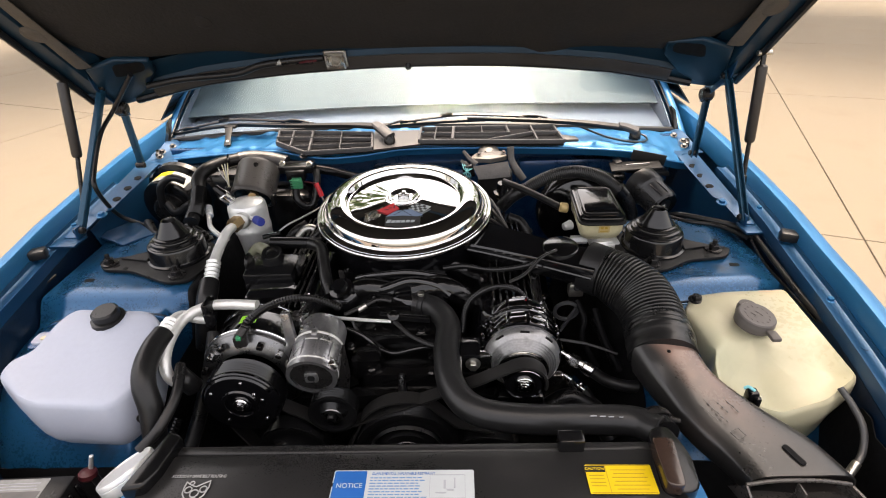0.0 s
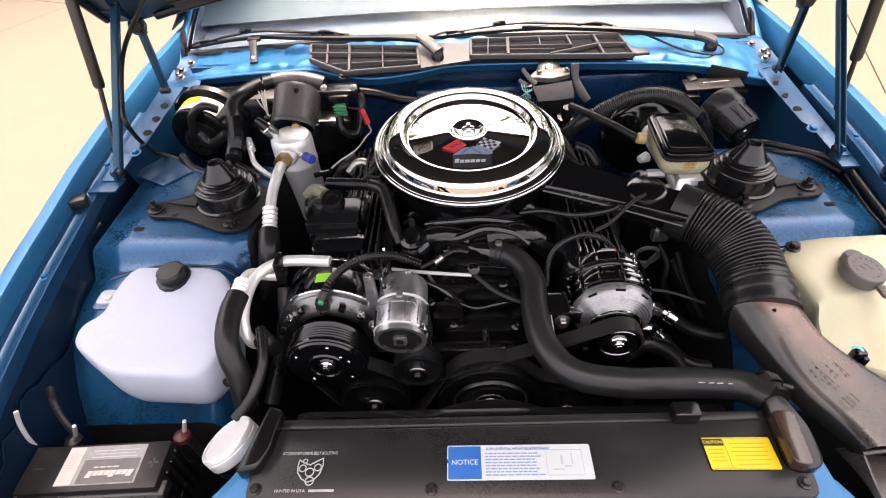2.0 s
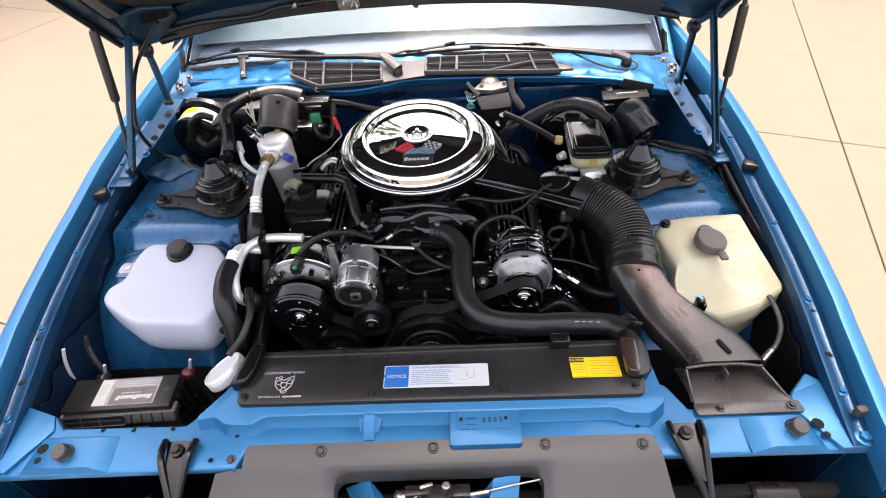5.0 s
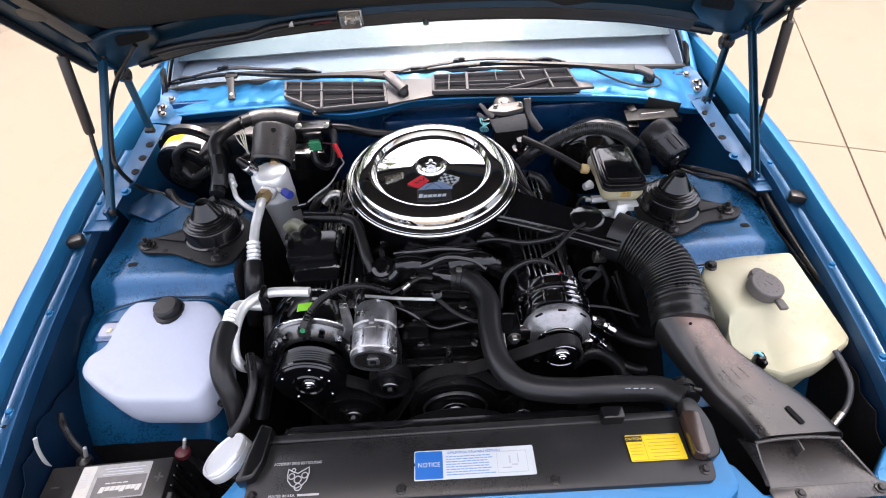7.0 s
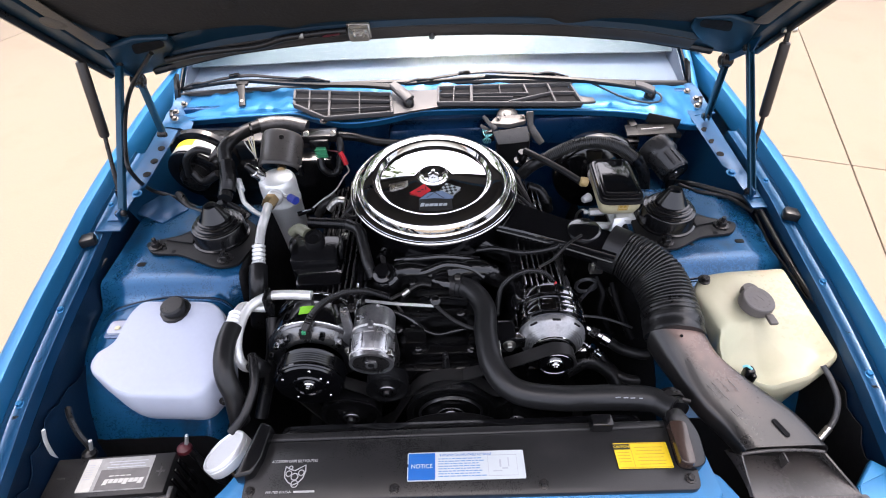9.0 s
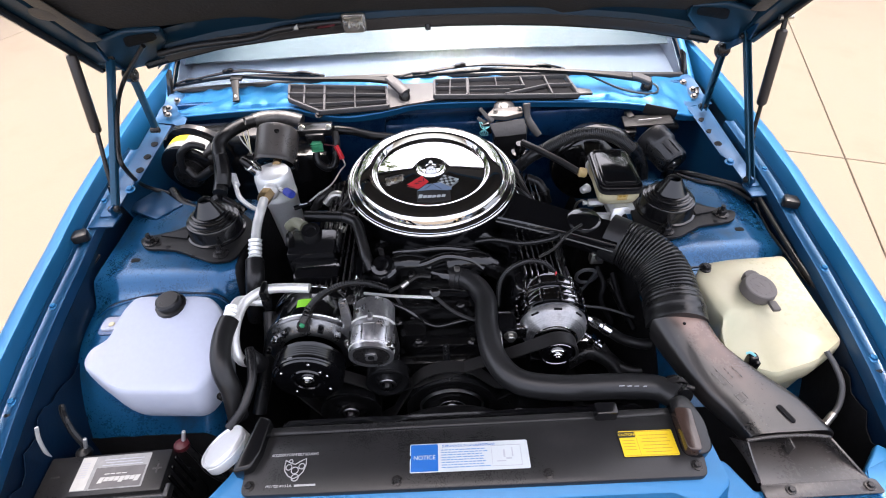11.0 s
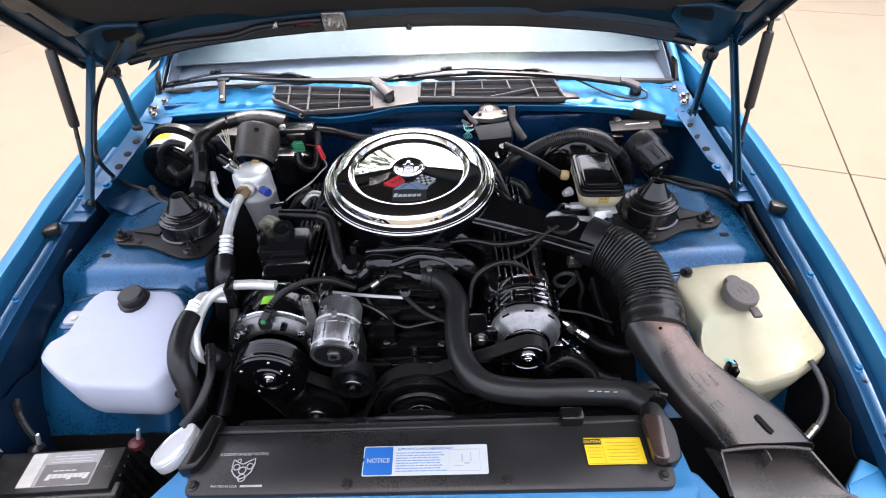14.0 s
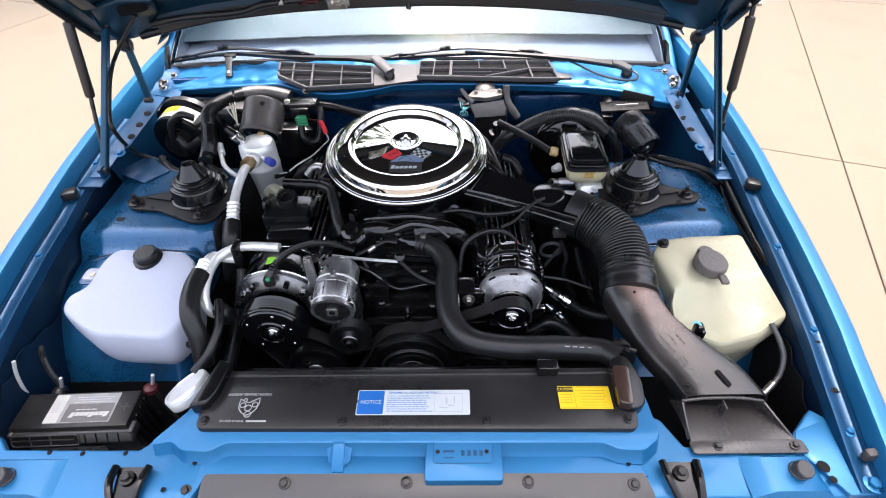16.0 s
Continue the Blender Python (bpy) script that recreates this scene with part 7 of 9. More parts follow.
part("pulley_nut", join(lathe([(0, -0.0210), (0.0045, -0.0210), (0.0050, -0.0195), (0.0088, -0.0190), (0.0098, -0.0170), (0.0100, -0.0125)], A, aw, 24), lathe([(0.0100, -0.0140), (0.0135, -0.0158), (0.0160, -0.0150), (0.0172, -0.0130), (0.0172, -0.0100), (0.0100, -0.0100)], A, aw, 32)), BRIGHT, al)
part("ear", box(A + Vector((-0.075, 0.045, 0.005)), (0.05, 0.016, 0.035), 0.005), ALU_B, al)
part("ear", box(A + Vector((0.06, 0.05, -0.05)), (0.04, 0.016, 0.03), 0.005), ALU_B, al)
bolt(BOLT_S, A + Vector((-0.085, 0.036, 0.005)), (0, -1, 0), al, size=1.6)
part("mount", box(A + Vector((-0.09, 0.06, 0.0)), (0.04, 0.05, 0.05), 0.006), GLOSS, al)
part("mount", box(A + Vector((0.0, 0.05, -0.10)), (0.09, 0.05, 0.06), 0.01), GLOSS, al)
part("red_boot", tube([(0.239, 0.880, 0.872), (0.246, 0.869, 0.865)], 0.006, 8, 3), RED, al)
lo2 = thing("alternator_loom", (0.18, 0.9, 0.88), "black corrugated alternator wiring", "cable")
part("loom", tube([(0.241, 0.873, 0.875), (0.223, 0.891, 0.885), (0.188, 0.896, 0.890), (0.151, 0.883, 0.885), (0.125, 0.859, 0.870), (0.116, 0.817, 0.840)], 0.0065, 10, 8, ribs=(0.005, 0.0012)), BLACK_P, lo2)
part("upper_loom", tube([(0.082, 0.965, 0.890), (0.125, 0.963, 0.895), (0.184, 0.947, 0.895), (0.251, 0.953, 0.900), (0.274, 0.973, 0.905)], 0.0065, 10, 8, ribs=(0.005, 0.0012)), BLACK_P, lo2)

# ---- upper radiator hose ----
rh = thing("radiator_hose", (0.15, 0.70, 0.80), "thick black rubber radiator hose in a long bend", "hose")
part("hose", tube([(0.022, 0.908, 0.845), (0.063, 0.885, 0.848), (0.090, 0.833, 0.850), (0.088, 0.758, 0.845), (0.097, 0.691, 0.838), (0.133, 0.644, 0.832), (0.206, 0.627, 0.830), (0.306, 0.624, 0.830), (0.372, 0.614, 0.835), (0.400, 0.586, 0.845)], 0.0230, 22, 10), HOSE, rh)
part("cuff", tube([(0.022, 0.908, 0.845), (0.048, 0.895, 0.847)], 0.0250, 22, 4), HOSE, rh)
part("spring_clamp", lathe([(0.0258, -0.005), (0.0272, -0.005), (0.0272, 0.005), (0.0258, 0.005)], (0.032, 0.902, 0.846), (0.9, -0.35, 0), 24), DARKSTEEL, rh)
part("clamp_ears", box(Vector((0.037, 0.900, 0.872)), (0.012, 0.012, 0.010), 0.002), STEEL, rh)
part("stripe_mark", join(*[tube([(0.303, 0.609, 0.855), (0.312, 0.609, 0.855)], 0.0009, 5, 2), tube([(0.317, 0.608, 0.855), (0.325, 0.608, 0.855)], 0.0009, 5, 2), tube([(0.329, 0.607, 0.855), (0.337, 0.607, 0.855)], 0.0009, 5, 2), tube([(0.344, 0.606, 0.855), (0.350, 0.606, 0.855)], 0.0009, 5, 2)]), INK_GREY, rh)
part("wall_mark", tube([(0.113, 0.747, 0.848), (0.113, 0.710, 0.845)], 0.001, 5, 2), SILVER_S, rh)

# ---- air cleaner ----
acl = thing("air_cleaner", (-0.009, 1.152, 0.86), "chromed round air cleaner lid on a gloss black housing", "air cleaner")
AC = Vector((-0.009, 1.152, 0.943))
aw_ = Vector((0.0, -0.082, 1)).normalized()
part("lid", lathe([(0.198, -0.011), (0.2015, -0.009), (0.2025, -0.005), (0.2018, -0.0020), (0.1996, -0.0002), (0.1976, 0.0002), (0.1965, 0.0002), (0.1959, 0.0009), (0.1951, 0.0010), (0.1945, 0.0004), (0.1940, 0.0004), (0.1908, 0.0012), (0.1901, 0.0019), (0.1893, 0.0020), (0.1887, 0.0014), (0.1882, 0.0014), (0.1845, 0.0026), (0.1826, 0.0040), (0.1806, 0.0085), (0.1784, 0.0170), (0.1755, 0.0222), (0.1705, 0.0258), (0.163, 0.0284), (0.153, 0.0300), (0.145, 0.0306), (0.139, 0.0303), (0.1350, 0.0285), (0.1325, 0.0220), (0.1305, 0.0175), (0.1285, 0.0166), (0.127, 0.0165), (0.1262, 0.01658), (0.10, 0.0192), (0.07, 0.0223), (0.047, 0.02468), (0.0462, 0.0248), (0.036, 0.0262), (0.030, 0.0245), (0.0, 0.0235)], AC, aw_, 128), CHROME, acl, "mirror-bright chromed lid")
am_ = axis_matrix(AC, aw_)
part("nut_dish", lathe([(0.0, 0.0215), (0.018, 0.0225), (0.028, 0.0265), (0.0315, 0.0290), (0.0345, 0.0290), (0.0368, 0.0265), (0.0375, 0.0250)], AC, aw_, 48), CHROME, acl, "dished chrome nut seat")
lobe = [((0.0105 + 0.0045 * math.cos(3 * a + 1.57)) * math.cos(a), (0.0105 + 0.0045 * math.cos(3 * a + 1.57)) * math.sin(a)) for a in np.linspace(0, 2 * math.pi, 37)[:-1]]
wn_ = part("wing_nut", prism([(x, y, 0.0345) for x, y in lobe], 0.012, 0.0035, am_, seg=3), CHROME, acl, "three-lobed chrome nut")
b = lathe([(0, 0.0357), (0.0045, 0.0355), (0.005, 0.0343)], (0, 0, 0), seg=16)
b.transform(am_)
part("stud_end", b, DARKSTEEL, wn_)
part("rim_dimple", lathe([(0, 0.0310), (0.0022, 0.0305), (0.003, 0.0295)], AC + Vector((0, 0.155, 0.0)), aw_, 12), DARK, acl)
part("housing", lathe([(0.10, -0.095), (0.17, -0.092), (0.184, -0.085), (0.188, -0.075), (0.190, -0.02), (0.197, -0.012), (0.197, -0.008)], AC, aw_, 96), GLOSS, acl, "gloss black housing")
# crossed flags and word, as plain shapes
em = frame_on(AC + Vector((0.002, -0.0695, 0.0170)), (1, 0.0, 0), (0, 1, 0.185))
fl = part("red_flag", prism([(-0.058, 0.010, 0.0012), (-0.024, 0.036, 0.0012), (-0.008, 0.016, 0.0012), (-0.032, -0.004, 0.0012)], 0.0012, 0, em), RED, acl)
part("flag_mark", bars([(-0.036, 0.012, 0.010, 0.003), (-0.028, 0.018, 0.008, 0.003), (-0.020, 0.022, 0.003, 0.010)], em @ Matrix.Translation((0, 0, 0.0012)), z=0, t=0.0003), RED_D, fl)
ck = part("chequered_flag", prism([(0.012, 0.016, 0.0012), (0.028, 0.036, 0.0012), (0.062, 0.020, 0.0012), (0.042, -0.002, 0.0012)], 0.0012, 0, em), WHITE, acl)
bmx = bmesh.new()
o, u, v = Vector((0.012, 0.016, 0.0016)), Vector((0.016, 0.020, 0)), Vector((0.030, -0.018, 0))
for i in range(4):
    for j in range(5):
        if (i + j) % 2 == 0:
            q = [o + u * (i / 4) + v * (j / 5), o + u * ((i + 1) / 4) + v * (j / 5), o + u * ((i + 1) / 4) + v * ((j + 1) / 5), o + u * (i / 4) + v * ((j + 1) / 5)]
            bmx.faces.new([bmx.verts.new(p) for p in q])
thick(bmx, 0.0003)
bmx.transform(em)
part("check", bmx, BLACK_S, ck)
part("pale_shield", prism([(-0.036, -0.012, 0.001), (-0.014, 0.008, 0.001), (0.018, 0.012, 0.001), (0.044, -0.008, 0.001), (0.034, -0.014, 0.001), (0.0, -0.010, 0.001)], 0.001, 0, em), SHIELD, acl)
part("dark_panel", prism([(-0.036, -0.012, 0.0008), (0.0, -0.010, 0.0008), (0.040, -0.013, 0.0008), (0.040, -0.044, 0.0008), (0.0, -0.048, 0.0008), (-0.036, -0.044, 0.0008)], 0.0008, 0, em), BLACK_S, acl)
part("flag_pole", bars([(0.006, 0.006, 0.034, 0.0011)], em @ Matrix.Rotation(radians(-42), 4, "Z"), z=0.0010), BLACK_S, acl)
part("flag_pole", bars([(-0.002, 0.006, 0.034, 0.0011)], em @ Matrix.Rotation(radians(42), 4, "Z"), z=0.0013), BLACK_S, acl)
slant = em @ Matrix(((1, 0.22, 0, 0), (0, 1, 0, 0), (0, 0, 1, 0), (0, 0, 0, 1)))
strokes = [(-0.0215 + 0.0104 * k, -0.0290 if k == 0 else -0.0305, 0.0082 if k != 2 else 0.0094, 0.0108 if k == 0 else 0.0078) for k in range(6)]   # the word as plain slanted blocks
part("white_word_shape", bars(strokes, slant, z=0.0008, t=0.0004), WHITE, acl)

# snorkel
sn = thing("intake_snorkel", (0.27, 1.0, 0.88), "gloss black intake snorkel with a round valve cover", "duct")
S0, S1 = Vector((0.13, 1.075, 0.897)), Vector((0.385, 0.935, 0.893))
d = (S1 - S0).normalized()
side = d.cross(Vector((0, 0, 1))).normalized()


def sec(p, w, h):
    return [p + side * a * (1.0 if b > 0 else 0.84) * w / 2 + Vector((0.04, -0.15, 0.985)) * b * h / 2 - Vector((0, 0, 0.16)) * a * w / 2 for a, b in ((-1, -0.7), (-1, 0.85), (-0.92, 1), (0.93, 1), (1, 0.86), (1, -0.7), (0.8, -1), (-0.8, -1))]


b = loft([sec(S0, 0.098, 0.05), sec(S0.lerp(S1, 0.3), 0.078, 0.05), sec(S0.lerp(S1, 0.7), 0.066, 0.052), sec(S1, 0.068, 0.06)])
bevel(b, 0.003, 2, 20)
part("tube", b, GLOSS, sn)
rc = Vector((0.322, 0.985, 0.918))
part("valve_cover_cap", lathe([(0, 0.012), (0.030, 0.011), (0.036, 0.007), (0.037, 0.0), (0.043, -0.002), (0.044, -0.010), (0.040, -0.03)], rc, (0, -0.05, 1), 40), GLOSS, sn)
part("seam", tube([S0.lerp(S1, 0.1) + side * 0.045 + Vector((0, 0, 0.004)), S0.lerp(S1, 0.5) + side * 0.036 + Vector((0, 0, 0.004)), S1 + side * 0.034 + Vector((0, 0, 0.004))], 0.004, 8, 4), GLOSS, sn)
part("vacuum_line", tube([(0.307, 0.953, 0.935), (0.273, 0.926, 0.935), (0.241, 0.908, 0.910), (0.210, 0.896, 0.900)], 0.003, 8, 6), RUBBER, sn)


# ---- strut mounts ----
def strut_mount(s, c, lobes):
    t = thing("strut_mount", c, "black strut mount plate with a ringed rubber boot", "strut mount", "strut mounts")
    z = c[2]
    part("plate", prism(round_poly([(x, y, z + 0.008) for x, y in lobes], 0.018, 4), 0.008, 0.002), MOUNT, t)
    part("boot", lathe([(0.066, 0.006), (0.066, 0.012), (0.0615, 0.014), (0.0605, 0.016), (0.0595, 0.042), (0.0575, 0.046), (0.0545, 0.0472), (0.0540, 0.0490), (0.0500, 0.0500), (0.0495, 0.0555), (0.0475, 0.0570), (0.0445, 0.0577), (0.0440, 0.0592), (0.0405, 0.0600), (0.0400, 0.0640), (0.0380, 0.0655), (0.0345, 0.0660), (0.0335, 0.0675), (0.0285, 0.0760), (0.0240, 0.0835), (0.0165, 0.0960), (0.0150, 0.0985), (0.0120, 0.0990), (0.0105, 0.0940), (0, 0.0935)], c, seg=56), BOOT, t, "black stepped rubber dust boot")
    part("web", prism([(c[0] + s * 0.055, c[1] - 0.005, z + 0.026), (c[0] + s * 0.13, c[1] - 0.012, z + 0.011), (c[0] + s * 0.06, c[1] - 0.03, z + 0.014)], 0.004, 0.001), MOUNT, t)
    for dx, dy, r in ((0.125, -0.04, 0.006), (0.098, -0.052, 0.005), (0.145, -0.018, 0.004), (-0.03, -0.092, 0.005), (0.03, -0.088, 0.004)):
        part("hole", lathe([(0, 0.0006), (r, 0.0006), (r * 1.1, 0)], (c[0] + s * dx, c[1] + dy, z + 0.0082), seg=14), DARK, t)
    return t


zt = 0.868
sl_ = strut_mount(-1, (-0.520, 1.066, zt), [(-0.70, 1.052), (-0.672, 1.012), (-0.60, 1.005), (-0.50, 0.955), (-0.455, 0.962), (-0.435, 1.02), (-0.445, 1.10), (-0.50, 1.15), (-0.56, 1.135), (-0.62, 1.075)])
for p, z in (((-0.665, 1.035), 0.0), ((-0.488, 0.982), 0.0), ((-0.49, 1.135), 0.0)):
    bolt(BOLT_D, (*p, zt + 0.008), (0, 0, 1), sl_, size=2.0)
    part("stud", rod((*p, zt + 0.02), (*p, zt + 0.032), 0.005, 10), DARKSTEEL, sl_)
sr_ = strut_mount(1, (0.540, 1.062, zt), [(0.705, 1.045), (0.68, 1.008), (0.60, 1.0), (0.535, 0.962), (0.48, 0.965), (0.455, 1.02), (0.465, 1.10), (0.52, 1.145), (0.58, 1.13), (0.64, 1.07)])
for p in ((0.662, 1.036), (0.515, 0.985), (0.51, 1.125)):
    bolt(BOLT_D, (*p, zt + 0.008), (0, 0, 1), sr_, size=2.0)
    part("stud", rod((*p, zt + 0.02), (*p, zt + 0.032), 0.005, 10), DARKSTEEL, sr_)
part("tower_plate", prism([(-0.734, 1.265, 0.870), (-0.645, 1.185, 0.870), (-0.692, 1.130, 0.870), (-0.790, 1.183, 0.870)], 0.006, 0.002), BLUE_BAY, car)
for q in ((-0.685, 0.985, 0.866), (0.688, 0.99, 0.866)):
    part("hole", prism([(q[0] + p[0], q[1] + p[1], q[2] + 0.001) for p in rrect(0.02, 0.012, 0.005)], 0.002, 0), DARK, car)

# ---- accumulator and its lines ----
ad = thing("ac_accumulator", (-0.412, 1.226, 0.70), "dull aluminium air conditioning accumulator can", "accumulator")
AD = Vector((-0.412, 1.226, 0.0))
part("can", lathe([(0, 0.935), (0.030, 0.934), (0.041, 0.930), (0.046, 0.922), (0.047, 0.91), (0.047, 0.868), (0.0485, 0.866), (0.0485, 0.858), (0.047, 0.856), (0.047, 0.72), (0.04, 0.70), (0, 0.70)], AD, seg=44), ALU_C, ad)
part("outlet_boss", rod((-0.410, 1.190, 0.901), (-0.408, 1.160, 0.910), 0.020, 18, bev=0.003), ALU, ad)
part("brass_nut", lathe([(0, 0), (0.016, 0), (0.0175, 0.004), (0.0175, 0.028), (0.015, 0.032), (0, 0.032)], (-0.412, 1.165, 0.908), (-0.25, -1, 0.0), 6), BRASS, ad)
part("outlet_pipe", tube([(-0.418, 1.140, 0.907), (-0.409, 1.085, 0.920), (-0.414, 1.047, 0.905), (-0.410, 0.997, 0.895)], 0.0108, 14, 8), PIPE_AL, ad)
part("crimp", tube([(-0.411, 1.000, 0.895), (-0.407, 0.956, 0.872)], 0.0155, 16, 6, ribs=(0.010, 0.003)), ALU_C, ad)
part("rubber_hose", tube([(-0.408, 0.958, 0.873), (-0.403, 0.918, 0.855), (-0.407, 0.900, 0.820), (-0.417, 0.886, 0.760)], 0.020, 16, 6), RUBBER, ad)
part("service_port", rod((-0.390, 1.180, 0.907), (-0.361, 1.150, 0.916), 0.007, 12), ALU_B, ad)
part("blue_cap", rod((-0.366, 1.155, 0.916), (-0.346, 1.135, 0.919), 0.0105, 14, bev=0.002), BLUE_C, ad, "dark blue service cap")
part("switch_port", rod((-0.444, 1.220, 0.934), (-0.458, 1.210, 0.961), 0.014, 14, bev=0.002), ALU_B, ad)
part("pressure_switch", rod((-0.455, 1.212, 0.955), (-0.471, 1.210, 0.980), 0.0125, 14, 0.008, 0.002), BLACK_P, ad)
part("liquid_line", tube([(-0.523, 1.244, 0.900), (-0.507, 1.208, 0.895), (-0.494, 1.181, 0.885), (-0.463, 1.154, 0.875), (-0.440, 1.143, 0.870)], 0.006, 10, 8), PIPE_AL, ad)
part("liquid_fitting", tube([(-0.524, 1.252, 0.905), (-0.508, 1.218, 0.897)], 0.0095, 10, 4, ribs=(0.012, 0.003)), ALU_D, ad)
part("rear_fitting", rod((-0.404, 1.250, 0.932), (-0.408, 1.280, 0.928), 0.011, 12), BRASS, ad)
ap = thing("ac_pipe", (-0.40, 0.80, 0.75), "bent bright aluminium air conditioning pipes with a black clamp", "pipe")
part("discharge_pipe", tube([(-0.262, 0.838, 0.900), (-0.317, 0.843, 0.900), (-0.355, 0.838, 0.900), (-0.387, 0.812, 0.895), (-0.396, 0.765, 0.885), (-0.394, 0.728, 0.865), (-0.385, 0.715, 0.840), (-0.375, 0.732, 0.810)], 0.0098, 16, 10), PIPE_AL, ap)
part("suction_pipe", tube([(-0.349, 0.830, 0.875), (-0.378, 0.829, 0.880), (-0.398, 0.821, 0.893), (-0.405, 0.805, 0.896), (-0.407, 0.785, 0.895)], 0.0095, 16, 8), PIPE_AL, ap)
part("crimp", tube([(-0.407, 0.798, 0.895), (-0.406, 0.760, 0.895)], 0.0145, 16, 5, ribs=(0.010, 0.003)), ALU_C, ap)
part("suction_hose", tube([(-0.406, 0.768, 0.895), (-0.409, 0.735, 0.892), (-0.406, 0.697, 0.884), (-0.398, 0.669, 0.868), (-0.388, 0.651, 0.835), (-0.388, 0.631, 0.780)], 0.0185, 18, 8), RUBBER, ap)
part("clamp", join(box((-0.349, 0.830, 0.895), (0.012, 0.035, 0.05), 0.004), box((-0.347, 0.817, 0.885), (0.016, 0.012, 0.03), 0.003)), BLACK_P, ap)
part("rubber_coupling", tube([(-0.377, 0.725, 0.840), (-0.364, 0.720, 0.830), (-0.357, 0.724, 0.810)], 0.017, 14, 5), RUBBER, ap)
part("riser", tube([(-0.356, 0.833, 0.840), (-0.353, 0.777, 0.800), (-0.379, 0.737, 0.720), (-0.391, 0.696, 0.680)], 0.014, 12, 6), RUBBER, ap)
part("riser", tube([(-0.403, 0.714, 0.740), (-0.411, 0.676, 0.720), (-0.439, 0.664, 0.700)], 0.010, 10, 6, ribs=(0.006, 0.0015)), BLACK_P, ap)

# ---- blower, heater box, vacuum can ----
bl_ = thing("blower_motor", (-0.67, 1.42, 0.80), "black blower motor housing with a yellow and silver label", "blower motor")
B0 = Vector((-0.685, 1.36, 0.855))
bw = Vector((0.15, 1, 0.12)).normalized()
part("case", lathe([(0.05, -0.004), (0.072, -0.006), (0.082, 0.0), (0.084, 0.006), (0.084, 0.06), (0.10, 0.066), (0.102, 0.08), (0, 0.085)], B0, bw, 44), BLACK_P, bl_)
part("motor", lathe([(0, -0.03), (0.03, -0.03), (0.04, -0.022), (0.042, 0.0), (0.05, 0.004), (0.075, 0.006)], B0, bw, 36), DARKSTEEL, bl_)
bmat = axis_matrix(B0, bw)


def band_label(r, a0, a1, z0, z1, material, parent, label=""):
    rows = [[bmat @ Vector((r * math.cos(radians(a)), r * math.sin(radians(a)), z)) for z in (z0, z1)] for a in np.linspace(a0, a1, 14)]
    return part("label", thick(sheet(rows), 0.0005), material, parent, label)


up_l = bmat.to_3x3().inverted() @ Vector((0, 0, 1))
ang = math.degrees(math.atan2(up_l.y, up_l.x))
band_label(0.0848, ang - 40, ang + 2, 0.006, 0.055, SILVER_S, bl_, "silver label")
band_label(0.0848, ang + 2, ang + 42, 0.006, 0.055, SILVER_S, bl_, "silver label")
band_label(0.0853, ang + 6, ang + 42, 0.03, 0.055, WHITE, bl_, "pale label band")
band_label(0.0853, ang - 40, ang + 4, 0.03, 0.055, YELLOW, bl_, "yellow label band")
part("cooling_tube", tube([(-0.690, 1.330, 0.875), (-0.673, 1.320, 0.934), (-0.636, 1.320, 0.961), (-0.608, 1.330, 0.946)], 0.010, 10, 8), RUBBER, bl_)
part("cooling_tube", tube([(-0.676, 1.330, 0.883), (-0.651, 1.320, 0.861), (-0.604, 1.320, 0.885)], 0.012, 10, 8), RUBBER, bl_)
part("heater_case", join(box((-0.60, 1.47, 0.80), (0.36, 0.10, 0.26), 0.03), box((-0.45, 1.46, 0.76), (0.30, 0.12, 0.22), 0.03)), BLACK_P, bl_)
vc_ = thing("vacuum_reservoir", (-0.41, 1.35, 0.90), "black plastic vacuum reservoir can", "reservoir")
V0 = Vector((-0.422, 1.290, 0.908))
vw = Vector((0.08, 0.80, 0.60)).normalized()
part("can", lathe([(0, 0.004), (0.046, 0.004), (0.050, 0.002), (0.0515, 0.0), (0.0545, 0.0015), (0.0555, 0.006), (0.0555, 0.012), (0.0540, 0.014), (0.0545, 0.088), (0.050, 0.098), (0.040, 0.102), (0, 0.103)], V0, vw, 48), SATIN_CAN, vc_)
part("end_disc", lathe([(0, 0.0025), (0.030, 0.0025), (0.032, 0.001), (0.046, 0.0035)], V0, vw, 40), BLACK_P, vc_)
part("clip", lathe([(0, 0.003), (0.005, 0.0025), (0.007, 0)], V0 + vw * 0.070 + Vector((0.014, -0.030, 0.0430)), (0.1, -0.55, 0.8), 14), DARKSTEEL, vc_)
part("edge_tab", box((-0.366, 1.292, 0.905), (0.012, 0.02, 0.03), 0.003), BLACK_P, vc_)
hs = thing("heater_hose", (-0.5, 1.3, 0.9), "thick taped black heater harness bending over the blower", "hose")
part("taped_run", tube([(-0.540, 1.182, 0.900), (-0.545, 1.233, 0.915), (-0.559, 1.293, 0.935), (-0.565, 1.321, 0.955), (-0.550, 1.350, 0.970), (-0.521, 1.399, 0.970), (-0.479, 1.439, 0.965), (-0.439, 1.462, 0.955)], 0.0175, 16, 10), RUBBER, hs)
part("corrugated_part", tube([(-0.536, 1.198, 0.905), (-0.540, 1.237, 0.920), (-0.554, 1.290, 0.937)], 0.0195, 18, 6, ribs=(0.006, 0.0015)), BLACK_P, hs)
part("sleeve_end", tube([(-0.495, 1.428, 0.966), (-0.461, 1.449, 0.962), (-0.417, 1.466, 0.950), (-0.371, 1.459, 0.940)], 0.0205, 20, 10), SLEEVE, hs)
